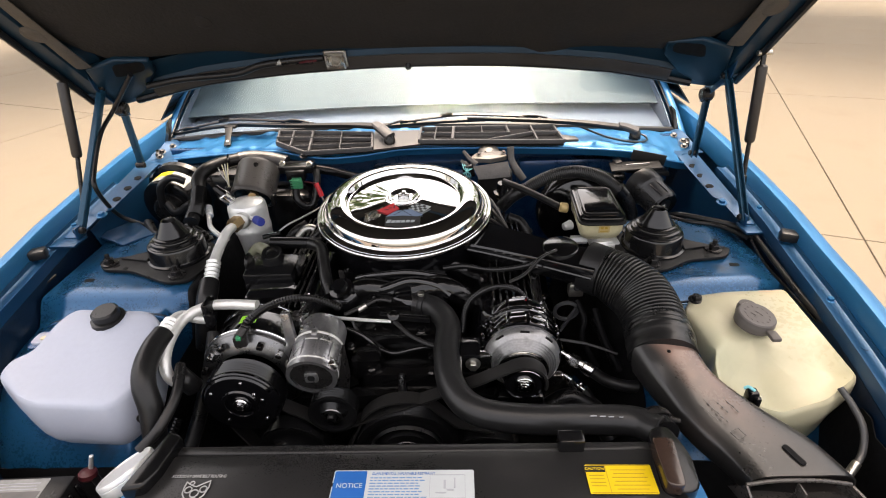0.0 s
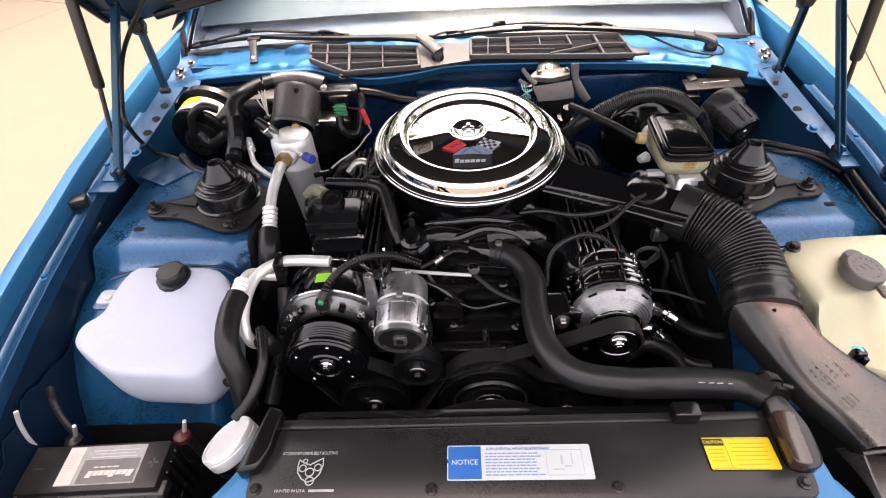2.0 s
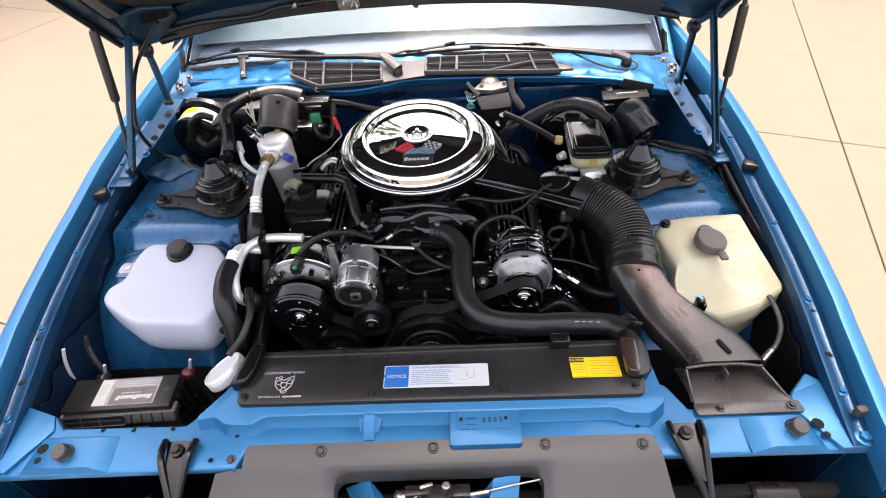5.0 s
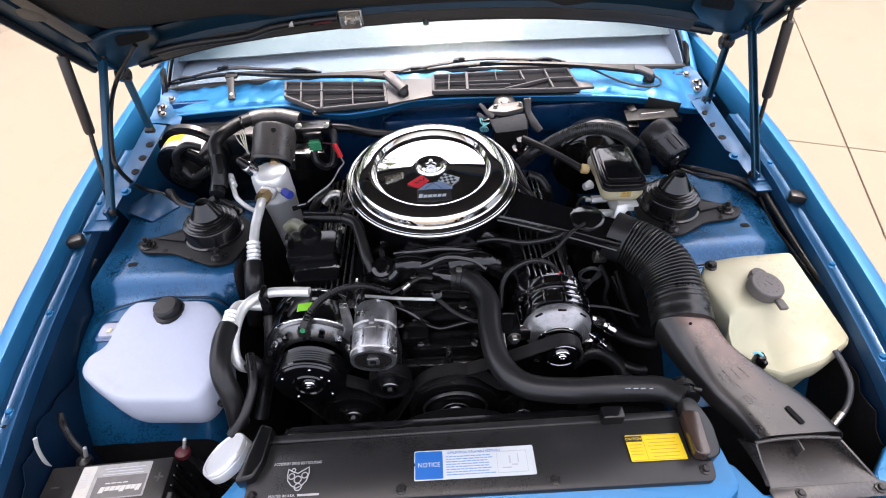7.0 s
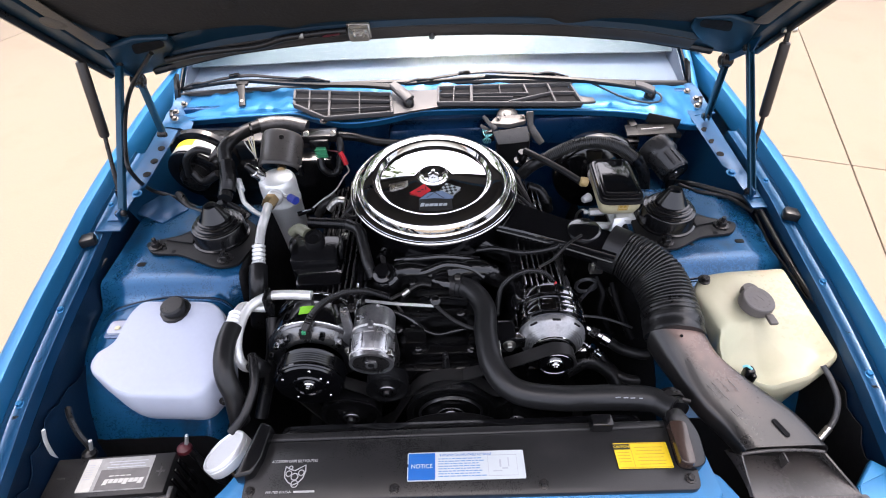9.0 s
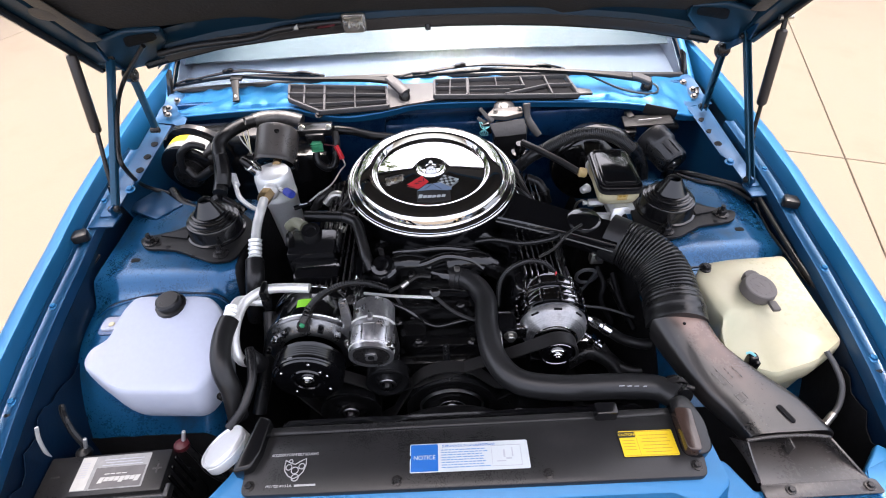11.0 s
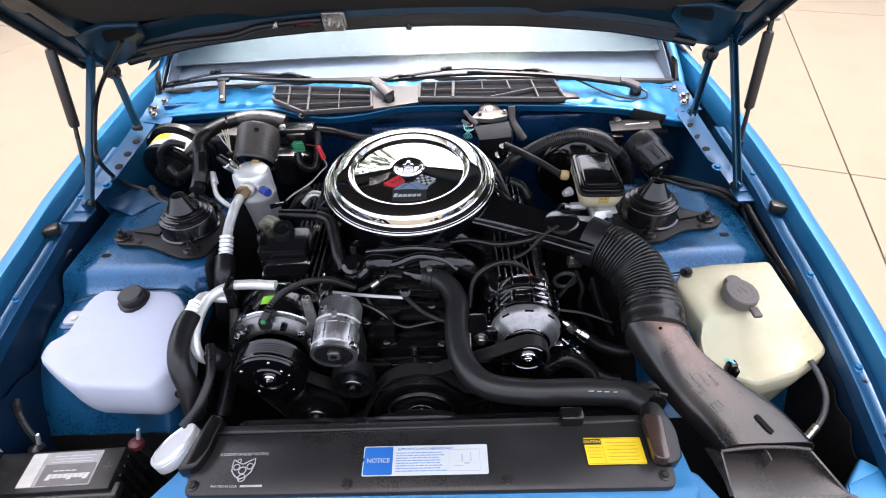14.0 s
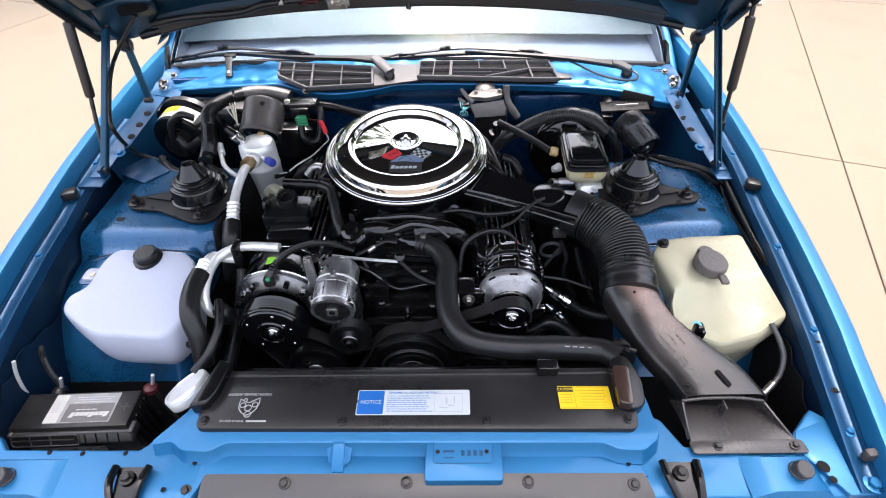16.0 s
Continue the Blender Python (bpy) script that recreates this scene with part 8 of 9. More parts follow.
part("cable_tie", box((-0.499, 1.376, 0.985), (0.006, 0.04, 0.02), 0.002, rot(0, 0, 20)), BLACK_P, hs)
part("lower_loom", tube([(-0.701, 1.262, 0.860), (-0.654, 1.205, 0.855), (-0.593, 1.177, 0.860), (-0.543, 1.184, 0.890)], 0.012, 12, 8), RUBBER, hs)
part("lower_loom", tube([(-0.533, 1.178, 0.885), (-0.494, 1.159, 0.870), (-0.466, 1.149, 0.840), (-0.443, 1.128, 0.780)], 0.010, 12, 8, ribs=(0.006, 0.0015)), BLACK_P, hs)
wr = thing("wire_bundle", (-0.48, 1.30, 0.93), "thin cream wires from the harness", "wire")
for k in range(4):
    part("wire", tube([(-0.495, 1.300, 0.993), (-0.488, 1.295, 0.976), (-0.478, 1.290, 0.962), (-0.473, 1.290, 0.948)], 0.0016, 6, 5) if k == 0 else tube([Vector((-0.491, 1.300, 0.996)) + Vector((0.006 * k, 0.004 * k, 0.004)), Vector((-0.482, 1.295, 0.969)) + Vector((0.003 * k, 0, 0.0)), Vector((-0.475, 1.290, 0.941))], 0.0016, 6, 5), CREAM_D if k % 2 else SILVER_S, wr)
part("plug", box((-0.477, 1.290, 0.928), (0.016, 0.016, 0.035), 0.003), BLACK_P, wr)

# relay block
rb = thing("relay_block", (-0.317, 1.380, 0.959), "black relay block with a green connector", "relay")
part("body", join(box((-0.320, 1.380, 0.957), (0.095, 0.045, 0.022), 0.004), box((-0.317, 1.360, 0.945), (0.05, 0.03, 0.03), 0.003)), BLACK_P, rb)
bolt(BOLT_S, (-0.348, 1.355, 0.977), (0, -0.6, 1), rb, size=1.0)
bolt(BOLT_S, (-0.277, 1.355, 0.975), (0, -0.6, 1), rb, size=1.0)
part("green_plug", join(box((-0.314, 1.345, 0.926), (0.026, 0.016, 0.03), 0.002), *[box(Vector((-0.314, 1.345, 0.926)) + Vector((0.0, -0.009, -0.010 + 0.007 * k)), (0.034, 0.004, 0.003), 0.001) for k in range(4)]), GREEN, rb, "green plastic connector")
part("lead", tube([(-0.322, 1.345, 0.906), (-0.318, 1.330, 0.885), (-0.299, 1.330, 0.865), (-0.276, 1.340, 0.870), (-0.265, 1.360, 0.924), (-0.269, 1.380, 0.947)], 0.010, 10, 8), RUBBER, rb)
part("side_hose", tube([(-0.277, 1.400, 0.943), (-0.228, 1.420, 0.924), (-0.167, 1.420, 0.906), (-0.106, 1.430, 0.892)], 0.013, 12, 8, ribs=(0.006, 0.0015)), BLACK_P, rb)
fh = thing("fuse_holder", (-0.257, 1.340, 0.904), "red in-line fuse holder", "fuse")
part("body", tube([(-0.265, 1.345, 0.923), (-0.257, 1.340, 0.904), (-0.252, 1.335, 0.889)], 0.007, 10, 4), RED, fh)
part("wire", tube([(-0.252, 1.335, 0.889), (-0.247, 1.330, 0.871), (-0.258, 1.310, 0.867), (-0.262, 1.200, 0.900), (-0.292, 1.157, 0.900), (-0.312, 1.143, 0.890)], 0.0022, 6, 8), SILVER_S, fh)
part("wire", tube([(-0.264, 1.345, 0.923), (-0.297, 1.350, 0.927)], 0.002, 6, 3), RED_D, fh)
ww = thing("test_plug", (-0.327, 1.142, 0.885), "small black labelled wire plug", "connector")
part("plug", rod((-0.350, 1.133, 0.880), (-0.310, 1.144, 0.885), 0.006, 8), BLACK_P, ww)
part("print", bars([(0, 0, 0.02, 0.003)], frame_on(Vector((-0.325, 1.130, 0.892)), (1, 0.3, 0), (-0.3, 1, 0))), WHITE, ww)

# ignition / canister box beside the valve cover
ib = thing("vapour_canister", (-0.274, 0.960, 0.888), "black ribbed plastic box with a hose valve on top", "canister")
part("case", box(Vector((-0.279, 0.985, 0.873)) - Vector((0, 0, 0.016)), (0.105, 0.085, 0.085), 0.008), BLACK_P, ib)
for k in range(7):
    part("rib", box(Vector((-0.317, 0.935, 0.871)) + Vector((0.014 * k, 0.0, 0.004 - 0.0012 * k)), (0.008, 0.008, 0.012), 0.002), BLACK_P, ib)
part("lip", box(Vector((-0.273, 0.940, 0.873)), (0.10, 0.012, 0.008), 0.002), BLACK_P, ib)
part("side_lug", rod((-0.225, 0.990, 0.889), (-0.217, 0.990, 0.888), 0.03, 24, bev=0.004), BLACK_P, ib)
part("side_lug", rod((-0.334, 0.990, 0.898), (-0.327, 0.990, 0.898), 0.022, 24, bev=0.004), BLACK_P, ib)
part("valve", lathe([(0, 0.006), (0.010, 0.006), (0.012, 0.010), (0.020, 0.011), (0.023, 0.006), (0.023, -0.014), (0.018, -0.03)], (-0.283, 1.006, 0.905), (0, -0.25, 1), 28), BOOT, ib)
part("elbow", tube([(-0.304, 1.032, 0.900), (-0.328, 1.054, 0.898), (-0.349, 1.062, 0.880)], 0.013, 12, 6), GREY_G, ib)
vh = thing("vapour_hose", (-0.2, 1.05, 0.88), "black ribbed vapour hose running under the air cleaner", "hose")
part("ribbed_run", tube([(-0.308, 1.079, 0.895), (-0.260, 1.068, 0.900), (-0.212, 1.055, 0.905)], 0.0135, 14, 6, ribs=(0.006, 0.0018)), BLACK_P, vh)
part("smooth_run", tube([(-0.215, 1.056, 0.905), (-0.185, 1.033, 0.905), (-0.171, 0.988, 0.895), (-0.160, 0.949, 0.880), (-0.149, 0.921, 0.860)], 0.0125, 14, 8), RUBBER, vh)
fcap = thing("oil_filler", (-0.122, 0.914, 0.865), "black ringed oil filler boot", "cap")
part("boot", lathe([(0, 0.03), (0.014, 0.03), (0.016, 0.02), (0.024, 0.018), (0.026, 0.012), (0.022, 0.010), (0.030, 0.006), (0.033, 0.0), (0.033, -0.03)], (-0.120, 0.921, 0.865), (-0.2, -0.35, 1), 28), GLOSS, fcap)
part("blade_clip", box((-0.124, 0.941, 0.885), (0.012, 0.006, 0.04), 0.002, rot(0, 0, -30)), DARKSTEEL, fcap)

# ---- brake master cylinder, booster ----
bb_ = thing("brake_booster", (0.47, 1.38, 0.70), "round black brake booster", "brake booster")
part("drum", lathe([(0, -0.01), (0.05, -0.01), (0.07, 0.0), (0.105, 0.012), (0.118, 0.022), (0.124, 0.04), (0.124, 0.05), (0.118, 0.056), (0.10, 0.10), (0, 0.11)], (0.455, 1.32, 0.815), (0, 1, 0.06), 48), GLOSS, bb_)
mc = thing("brake_master_cylinder", (0.44, 1.17, 0.84), "brake master cylinder with a yellowed reservoir and black lid", "master cylinder")
rp = [Vector(p) for p in ((0.389, 1.230, 0.946), (0.482, 1.227, 0.946), (0.479, 1.064, 0.943), (0.379, 1.066, 0.943))]
part("lid", prism(round_poly(rp, 0.022, 4), 0.012, 0.003), GLOSS, mc)
cx = sum(rp, Vector()) / 4
part("lid_panel", prism(round_poly([cx + (p - cx) * 0.78 + Vector((0, 0, 0.005)) for p in rp], 0.014, 4), 0.006, 0.002), GLOSS, mc)
part("lid_ridge", tube([cx + (Vector(p) - cx) * 0.86 + Vector((0, 0, 0.001)) for p in round_poly(rp, 0.02, 3)] + [cx + (Vector(round_poly(rp, 0.02, 3)[0]) - cx) * 0.86 + Vector((0, 0, 0.001))], 0.0016, 6, 2), GLOSS, mc)
part("lid_flange", prism(round_poly([cx + (p - cx) * 1.06 + Vector((0, 0, -0.010)) for p in rp], 0.024, 4), 0.006, 0.002), RUBBER, mc)
b = loft([[cx + (p - cx) * f + Vector((0, 0, -d)) for p in (Vector(q) for q in round_poly(rp, 0.022, 3))] for f, d in ((0.98, 0.014), (0.97, 0.036), (0.88, 0.052), (0.64, 0.068))])
part("reservoir", b, CREAM_D, mc, "yellowed plastic reservoir")
part("body", join(rod((0.437, 1.30, 0.858), (0.447, 1.085, 0.85), 0.026, 20, bev=0.004), box((0.45, 1.09, 0.855), (0.05, 0.05, 0.05), 0.008)), ALU_C, mc)
part("nose_plate", prism([(p[0], p[1], 0.005) for p in ((-0.03, -0.012), (0.0, -0.022), (0.032, -0.006), (0.024, 0.016), (-0.016, 0.018))], 0.01, 0.003, frame_on((0.435, 1.065, 0.866), (1, 0.25, 0), (0, 0.5, 1))), ALU_C, mc)
lbm = frame_on((0.432, 1.0655, 0.9165), (1, 0.0, 0), (0, -0.03, 1))
sk = part("sticker", plate(0.024, 0.017, lbm, r=0.001, t=0.0008), TAN, mc, "small tan sticker")
part("sticker_mark", bars([(-0.005, 0.003, 0.006, 0.005), (0.004, 0.003, 0.006, 0.005), (0, -0.005, 0.018, 0.002)], lbm, z=0.0008), INK_BROWN, sk)
for p, q in (((0.415, 1.130, 0.854), (0.378, 1.130, 0.854)), ((0.420, 1.080, 0.848), (0.383, 1.080, 0.851))):
    p, q = Vector(p), Vector(q)
    part("line_fitting", join(rod(p, q, 0.010, 6), rod(q, q + (q - p) * 0.35, 0.005, 10)), ALU_C, mc)
part("brake_line", tube([(0.379, 1.130, 0.854), (0.362, 1.140, 0.854), (0.354, 1.150, 0.826), (0.364, 1.160, 0.774)], 0.0035, 8, 6), STEEL, mc)
part("line_fitting", rod((0.383, 1.160, 0.879), (0.363, 1.150, 0.878), 0.012, 12, 0.009, 0.002), ALU_C, mc)
part("brake_line", tube([(0.383, 1.080, 0.851), (0.362, 1.090, 0.845), (0.356, 1.100, 0.806)], 0.0035, 8, 6), STEEL, mc)

bh = thing("booster_hose", (0.35, 1.35, 0.93), "black corrugated hose arching over the brake booster", "hose")
part("corrugated_run", tube([(0.283, 1.285, 0.912), (0.317, 1.285, 0.935), (0.365, 1.285, 0.956), (0.422, 1.285, 0.960), (0.476, 1.285, 0.942), (0.523, 1.285, 0.908)], 0.0165, 18, 8, ribs=(0.0048, 0.0012)), HOSE, bh)
part("plain_end", tube([(0.515, 1.285, 0.916), (0.548, 1.285, 0.883), (0.568, 1.285, 0.842), (0.573, 1.275, 0.793)], 0.0155, 16, 6), RUBBER, bh)
part("plain_end", tube([(0.289, 1.285, 0.918), (0.254, 1.285, 0.896), (0.227, 1.285, 0.867)], 0.0165, 16, 6), RUBBER, bh)
part("collar", tube([(0.525, 1.285, 0.912), (0.541, 1.285, 0.894)], 0.0175, 16, 3), BLACK_P, bh)
vt = thing("vacuum_hose", (0.32, 1.28, 0.9), "straight black vacuum hose with a pale end fitting", "hose")
part("hose", tube([(0.235, 1.307, 0.930), (0.264, 1.274, 0.930), (0.312, 1.224, 0.925), (0.354, 1.172, 0.920)], 0.0085, 14, 6), RUBBER, vt)
part("end_fitting", rod((0.354, 1.172, 0.920), (0.374, 1.170, 0.917), 0.012, 14, bev=0.003), TAN, vt)
part("grommet", lathe([(0, 0.02), (0.012, 0.02), (0.014, 0.012), (0.014, -0.004), (0.022, -0.006), (0.024, -0.012), (0.02, -0.02)], (0.231, 1.312, 0.905), (0, -0.1, 1), 24), GLOSS, vt)
part("lower_hose", tube([(0.242, 1.241, 0.860), (0.271, 1.232, 0.850), (0.286, 1.215, 0.830), (0.297, 1.212, 0.800)], 0.013, 12, 6), RUBBER, vt)
part("lower_clamp", lathe([(0.0135, -0.005), (0.0155, -0.005), (0.0155, 0.005), (0.0135, 0.005)], (0.286, 1.215, 0.830), (0.3, -0.4, -0.7), 18), DARKSTEEL, vt)

# cruise control servo
cs = thing("cruise_servo", (0.61, 1.31, 0.87), "black cylindrical vacuum servo on a bracket", "servo")
c0, c1 = Vector((0.600, 1.362, 0.898)), Vector((0.641, 1.266, 0.868))
dv = c1 - c0
n = dv.length
part("body", lathe([(0, 0), (0.040, 0), (0.046, 0.006), (0.047, 0.045), (0.044, 0.050), (0.040, 0.055), (0.039, n - 0.006), (0.035, n - 0.001), (0, n)], c0, dv, 40), SATIN_S, cs)
part("end_screw", lathe([(0, 0.003), (0.005, 0.002), (0.006, 0)], c1, dv, 12), STEEL, cs)
cax = axis_matrix(c0, dv)
for k in range(12):
    a = 2 * math.pi * k / 12
    b = box((0.0395 * math.cos(a), 0.0395 * math.sin(a), n - 0.030), (0.004, 0.003, 0.046), 0.001, Matrix.Rotation(a, 4, "Z"))
    b.transform(cax)
    part("rib", b, SATIN_S, cs)
part("end_ring", lathe([(0.020, n + 0.0005), (0.022, n + 0.003), (0.034, n + 0.003), (0.036, n - 0.001)], c0, dv, 36), BLACK_P, cs)
part("bracket", join(box((0.60, 1.40, 0.925), (0.13, 0.06, 0.006), 0.002, rot(0, -6, -8)), box((0.565, 1.41, 0.90), (0.006, 0.06, 0.05), 0.002), box((0.64, 1.42, 0.94), (0.09, 0.004, 0.03), 0.002, rot(0, 8, -15))), MOUNT, cs)
part("vanes", join(*[box(Vector((0.546, 1.370, 0.911)) + Vector((0, 0, -0.011 * k)), (0.03, 0.02, 0.005), 0.001) for k in range(4)]), BLACK_P, cs)
part("cable", tube([c1 + Vector((0.01, 0.0, -0.03)), (0.658, 1.213, 0.870), (0.705, 1.176, 0.875), (0.758, 1.137, 0.875), (0.780, 1.089, 0.870)], 0.007, 10, 8), RUBBER, cs)
part("cable", tube([(0.636, 1.225, 0.860), (0.667, 1.180, 0.868), (0.725, 1.152, 0.870), (0.764, 1.091, 0.870)], 0.005, 10, 8), RUBBER, cs)
part("foot", box((0.633, 1.27, 0.83), (0.02, 0.03, 0.05), 0.003), BLACK_P, cs)
fcb = thing("fender_cable", (0.75, 0.9, 0.86), "black cables running along the fender flange", "cable")
part("cable", tube([(0.777, 1.090, 0.878), (0.768, 0.984, 0.872), (0.762, 0.890, 0.866), (0.764, 0.795, 0.856), (0.778, 0.715, 0.840), (0.795, 0.652, 0.800)], 0.0055, 10, 8), RUBBER, fcb)
part("cable", tube([(0.764, 1.077, 0.872), (0.749, 0.981, 0.868), (0.752, 0.913, 0.862), (0.762, 0.816, 0.850), (0.788, 0.750, 0.830)], 0.003, 8, 8), BLACK_P, fcb)
fcl = thing("fender_cable", (-0.74, 0.75, 0.84), "thin black wire clipped along the inner fender", "cable")
part("wire", tube([(-0.778, 1.010, 0.865), (-0.782, 0.881, 0.860), (-0.768, 0.804, 0.845), (-0.753, 0.728, 0.800), (-0.756, 0.683, 0.740)], 0.0035, 8, 8), RUBBER, fcl)
part("hose", tube([(-0.790, 0.682, 0.830), (-0.770, 0.681, 0.800), (-0.750, 0.660, 0.750), (-0.734, 0.637, 0.700)], 0.013, 10, 8), RUBBER, fcl)
part("marker_lead", rod((-0.756, 0.668, 0.810), (-0.747, 0.662, 0.805), 0.004, 8), RED, fcl)

# wiper motor and its cover on the firewall
wm_ = thing("wiper_motor", (0.20, 1.44, 0.90), "grey cast wiper motor with bracket and teal plug", "motor")
part("cover", prism([(0.172, 1.402, 0.904), (0.176, 1.440, 0.925), (0.258, 1.440, 0.930), (0.270, 1.420, 0.915), (0.264, 1.400, 0.904)], 0.09, 0.006, seg=3), BLACK_SATIN, wm_)
part("face_plate", thick(sheet([[(0.159, 1.408, 0.933), (0.166, 1.400, 0.918), (0.174, 1.394, 0.900)], [(0.210, 1.410, 0.938), (0.215, 1.401, 0.922), (0.220, 1.394, 0.902)], [(0.255, 1.412, 0.943), (0.258, 1.402, 0.926), (0.262, 1.395, 0.906)]]), 0.005), CAST_T, wm_, "tan grey cast face plate")
part("upper_flange", prism(round_poly([(0.150, 1.420, 0.953), (0.170, 1.444, 0.960), (0.246, 1.444, 0.964), (0.254, 1.418, 0.958), (0.205, 1.408, 0.953)], 0.008, 3), 0.012, 0.003), CAST_T, wm_)
part("gear_disc", lathe([(0, 0.006), (0.010, 0.006), (0.012, 0.002), (0.026, 0.001), (0.030, -0.002), (0.031, -0.012)], (0.205, 1.455, 0.958), (0.0, -0.45, 1), 32), BLACK_SATIN, wm_)
for pts in ([(0.168, 1.412, 0.938), (0.150, 1.420, 0.952), (0.133, 1.426, 0.972)], [(0.160, 1.408, 0.925), (0.142, 1.414, 0.936), (0.126, 1.418, 0.948)]):
    part("fork", strap(pts, (0.015, 0.012, 0.009), 0.006, (0, -1, 0.4)), CAST_T, wm_)
part("side_arm", strap([(0.300, 1.402, 0.893), (0.282, 1.408, 0.915), (0.266, 1.418, 0.945), (0.262, 1.426, 0.980)], (0.018, 0.022, 0.016, 0.020), 0.008, (0, -1, 0.4)), CAST_T, wm_)
for q in ((0.176, 1.430, 0.959), (0.244, 1.430, 0.963)):
    bolt(BOLT_D, q, (0, -0.3, 1), wm_, size=0.8)
part("plug", box((0.146, 1.398, 0.925), (0.030, 0.016, 0.034), 0.003, rot(0, -15, 0)), BLACK_P, wm_)
for k in range(5):
    part("wire", tube([(0.130 + 0.006 * k, 1.400, 0.945 - 0.002 * k), (0.134 + 0.005 * k, 1.388, 0.934), (0.150 - 0.005 * k, 1.384, 0.922), (0.152 - 0.004 * k, 1.388, 0.908)], 0.0013, 6, 4), TEAL, wm_)
wb = thing("washer_bracket", (0.625, 1.420, 0.916), "black bracket with a pale edge beside the firewall", "bracket")
part("plate", join(box((0.640, 1.430, 0.901), (0.12, 0.05, 0.012), 0.003, rot(0, 6, 0)), box((0.571, 1.440, 0.900), (0.02, 0.04, 0.06), 0.004, rot(0, -20, 0))), MOUNT, wb)
part("edge", rod((0.571, 1.390, 0.933), (0.633, 1.390, 0.936), 0.0016, 8), ALU_K, wb)

# right-hand lines and fittings
ol = thing("oil_cooler_line", (0.40, 0.80, 0.70), "black hoses with bright hexagonal fittings", "hose", "cooler lines")
for p, q, hose in (((0.308, 0.847, 0.765), (0.367, 0.809, 0.745), [(0.365, 0.811, 0.746), (0.394, 0.800, 0.730), (0.435, 0.785, 0.730), (0.470, 0.787, 0.740)]), ((0.317, 0.835, 0.715), (0.356, 0.814, 0.690), [(0.354, 0.816, 0.692), (0.384, 0.790, 0.660), (0.421, 0.766, 0.660), (0.462, 0.757, 0.680)])):
    p, q = Vector(p), Vector(q)
    part("fitting", join(rod(p, p.lerp(q, 0.2), 0.006, 12), rod(p.lerp(q, 0.2), p.lerp(q, 0.32), 0.009, 12), rod(p.lerp(q, 0.32), p.lerp(q, 0.58), 0.013, 6), rod(p.lerp(q, 0.58), p.lerp(q, 0.68), 0.010, 12), rod(p.lerp(q, 0.68), q, 0.013, 12, bev=0.003)), ALU_B, ol)
    part("hose", tube(hose, 0.0115, 14, 6), HOSE, ol)
rl = thing("right_side_wiring", (0.38, 0.95, 0.75), "tangle of thin black wires and a looped lead", "wire")
part("lead", tube([(0.297, 0.844, 0.800), (0.355, 0.840, 0.790), (0.412, 0.820, 0.780)], 0.003, 6, 6), RUBBER, rl)
lp = Vector((0.334, 0.927, 0.800))
part("loop", tube([lp + Vector((0.024 * math.cos(a), 0.006 * a / 6, 0.022 * math.sin(a))) for a in np.linspace(0.5, 6.6, 12)] + [lp + Vector((-0.01, 0.0, -0.05))], 0.0042, 8, 4), GREY_H, rl)
part("lead", tube([(0.291, 0.963, 0.800), (0.299, 0.946, 0.780), (0.298, 0.929, 0.740)], 0.004, 8, 6), GREY_H, rl)
part("lead", tube([(0.355, 0.938, 0.820), (0.365, 0.904, 0.800), (0.362, 0.889, 0.760), (0.394, 0.870, 0.700)], 0.006, 8, 6), DARK, rl)
part("lead", tube([(0.394, 0.936, 0.800), (0.406, 0.886, 0.760), (0.430, 0.835, 0.720)], 0.007, 8, 6), DARK, rl)
part("rail", tube([(0.410, 0.974, 0.740), (0.437, 0.883, 0.700), (0.452, 0.785, 0.660)], 0.012, 8, 4), DARKSTEEL, rl)
part("square_clip", box((0.350, 0.940, 0.850), (0.03, 0.02, 0.03), 0.003), STEEL, rl)
part("clip_hole", rod(Vector((0.350, 0.938, 0.850)) + Vector((0, -0.009, 0.009)), Vector((0.350, 0.938, 0.850)) + Vector((0, -0.013, 0.0125)), 0.007, 14), DARK, rl)
part("lower_hose", tube([(0.278, 0.798, 0.660), (0.328, 0.808, 0.680), (0.378, 0.791, 0.660), (0.401, 0.756, 0.620)], 0.018, 14, 8), RUBBER, rl)
part("heater_pipe", tube([(0.264, 0.980, 0.840), (0.265, 0.946, 0.820), (0.279, 0.930, 0.780)], 0.016, 12, 6), DARKSTEEL, rl)
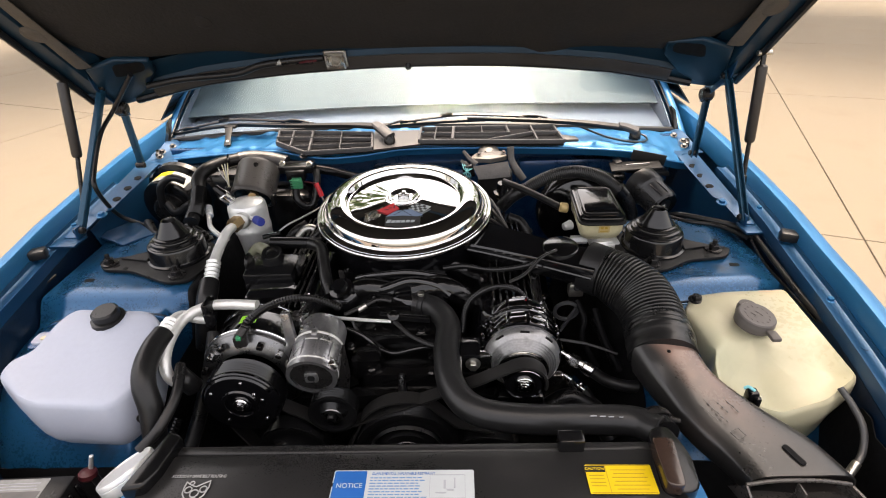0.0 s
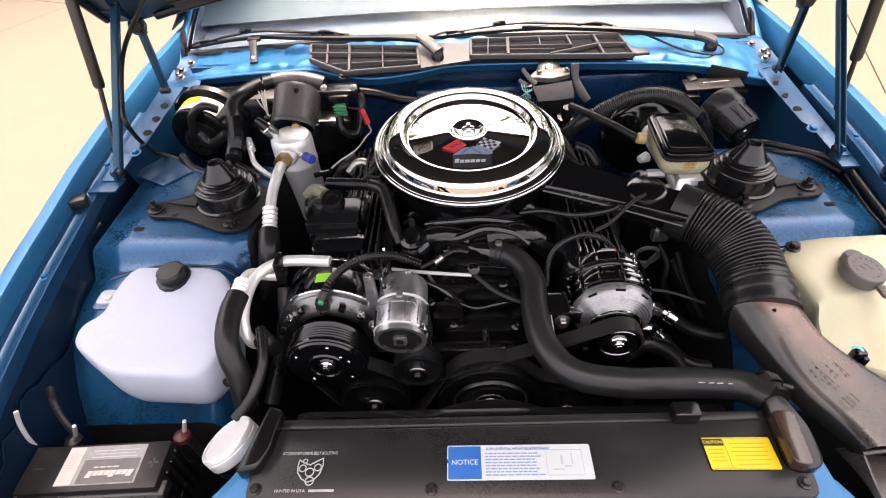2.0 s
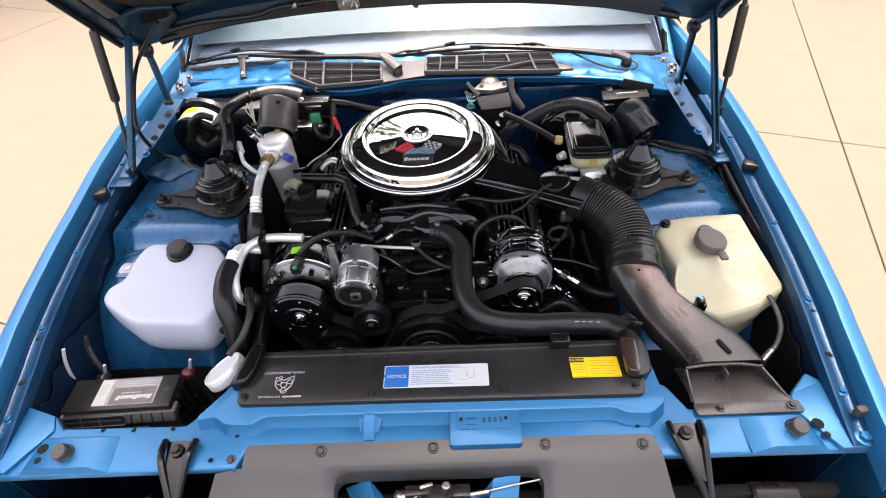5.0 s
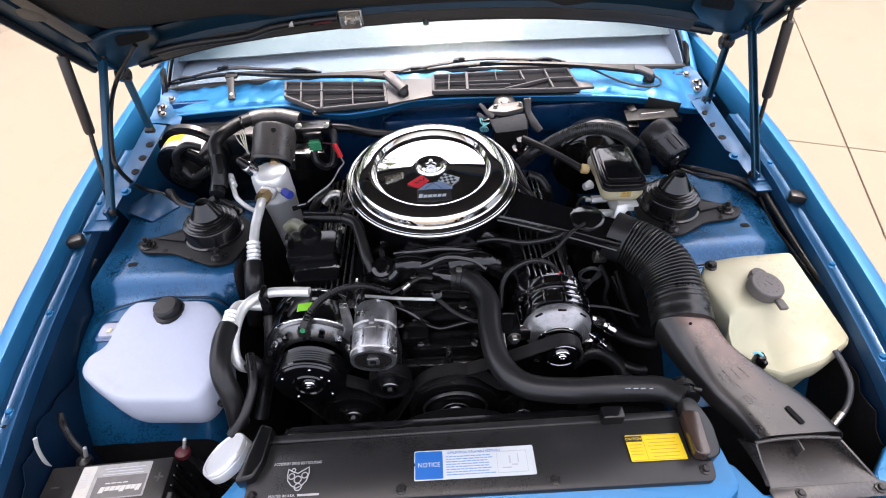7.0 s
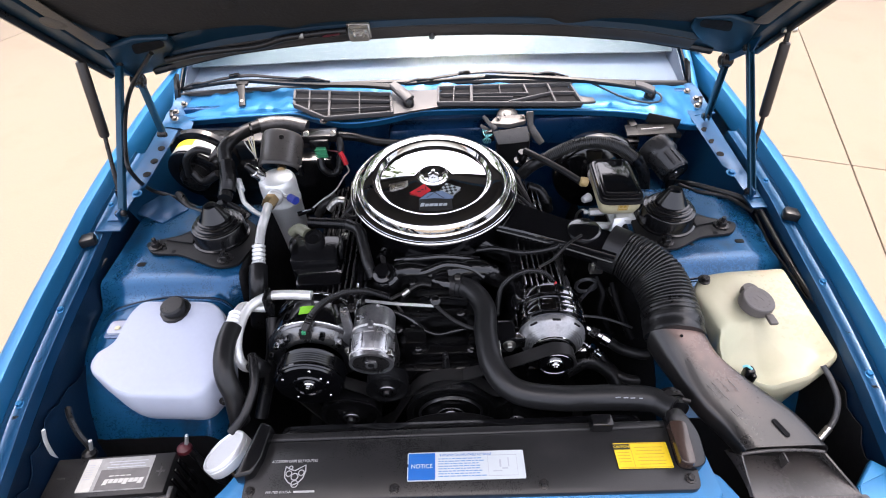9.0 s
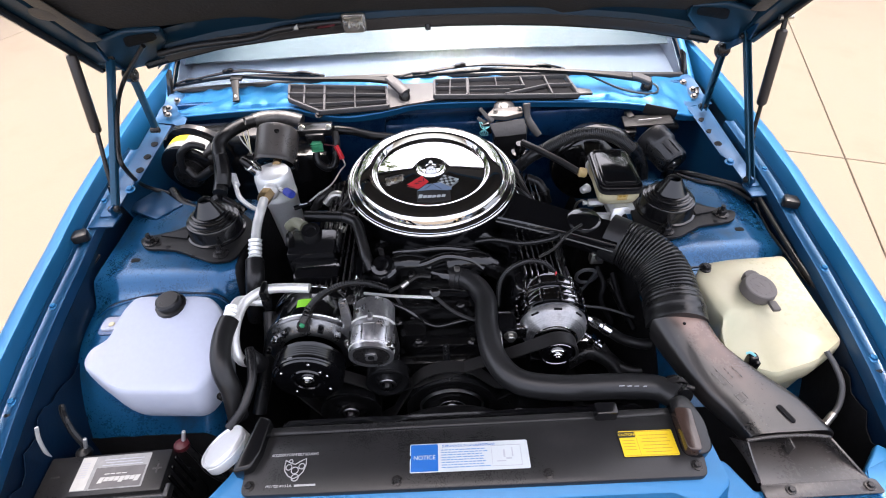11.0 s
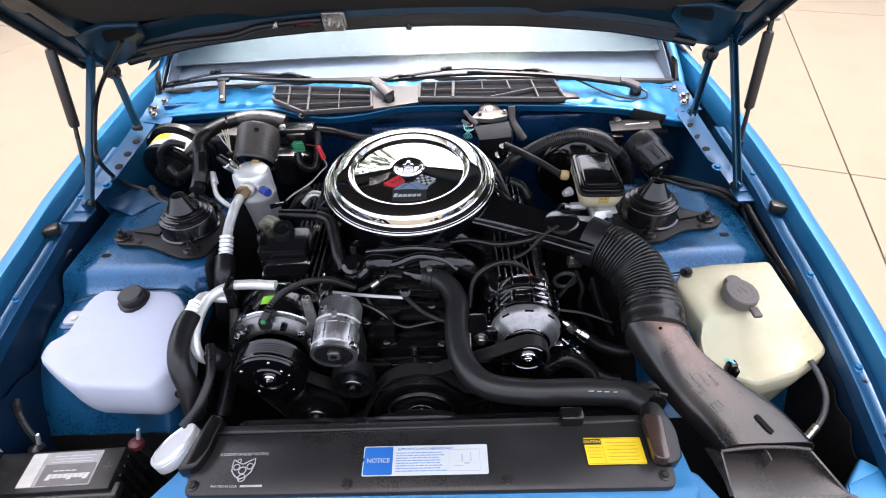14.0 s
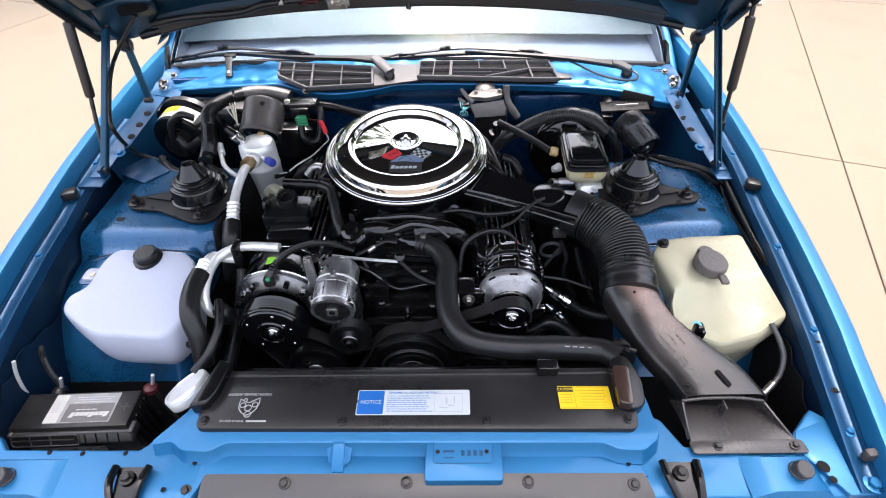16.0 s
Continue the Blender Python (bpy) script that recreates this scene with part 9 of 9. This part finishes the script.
part("taped_stalk", tube([(0.262, 1.046, 0.860), (0.268, 0.999, 0.840), (0.272, 0.965, 0.800)], 0.019, 12, 6, ribs=(0.014, 0.002)), RUBBER, rl)

# ---- trees behind the lot, seen mirrored in the chrome and the glass ----
def tree(x, y, h, seed):
    rng = random.Random(seed)
    t = thing("tree", (x, y, 0), "leafy green tree at the edge of the lot", "tree", "lot trees")
    part("trunk", tube([(x, y, -0.1), (x + 0.1, y, h * 0.25), (x - 0.1, y + 0.1, h * 0.5), (x, y, h * 0.8)], (0.2, 0.15, 0.1, 0.04), 10, 5), BARK, t)
    for k in range(5):
        a = k * 1.26 + rng.random()
        part("limb", tube([(x, y, h * (0.35 + 0.07 * k)), (x + 0.5 * math.cos(a), y + 0.5 * math.sin(a), h * (0.45 + 0.07 * k)), (x + 1.3 * math.cos(a), y + 1.3 * math.sin(a), h * (0.55 + 0.07 * k))], (0.07, 0.05, 0.02), 6, 4), BARK, t)
    vs, fs = [], []
    for k in range(2600):
        a, u = rng.random() * 6.283, rng.random()
        zz = 0.25 + 0.78 * u
        rad = h * 0.30 * math.sin(math.pi * min(0.12 + 0.86 * u, 1)) ** 0.7 * (0.55 + 0.5 * rng.random()) * (1 + 0.25 * math.sin(3 * a + seed + 5 * u))
        c = Vector((x + rad * math.cos(a), y + rad * math.sin(a), h * zz))
        m = Euler((rng.random() * 6, rng.random() * 6, rng.random() * 6)).to_matrix()
        s = 0.16 + 0.18 * rng.random()
        i = len(vs)
        vs += [c + m @ Vector(p) * s for p in ((-1, 0, 0), (0, -0.5, 0.1), (1, 0, 0), (0, 0.5, 0.1))]
        fs.append((i, i + 1, i + 2, i + 3))
    me = bpy.data.meshes.new("crown")
    me.from_pydata(vs, [], fs)
    finish(new("crown", me), LEAF, t)


for k, (x, y, h) in enumerate(((-5.6, 10.5, 11), (6.2, 11, 11.5), (-12, 19, 12), (-17, 17, 12), (-9.5, 28, 11), (10.0, 27, 11), (13.5, 19, 12), (18, 16, 12), (-20, 9, 10), (21, 8.0, 10))):
    tree(x, y, h, k + 3)
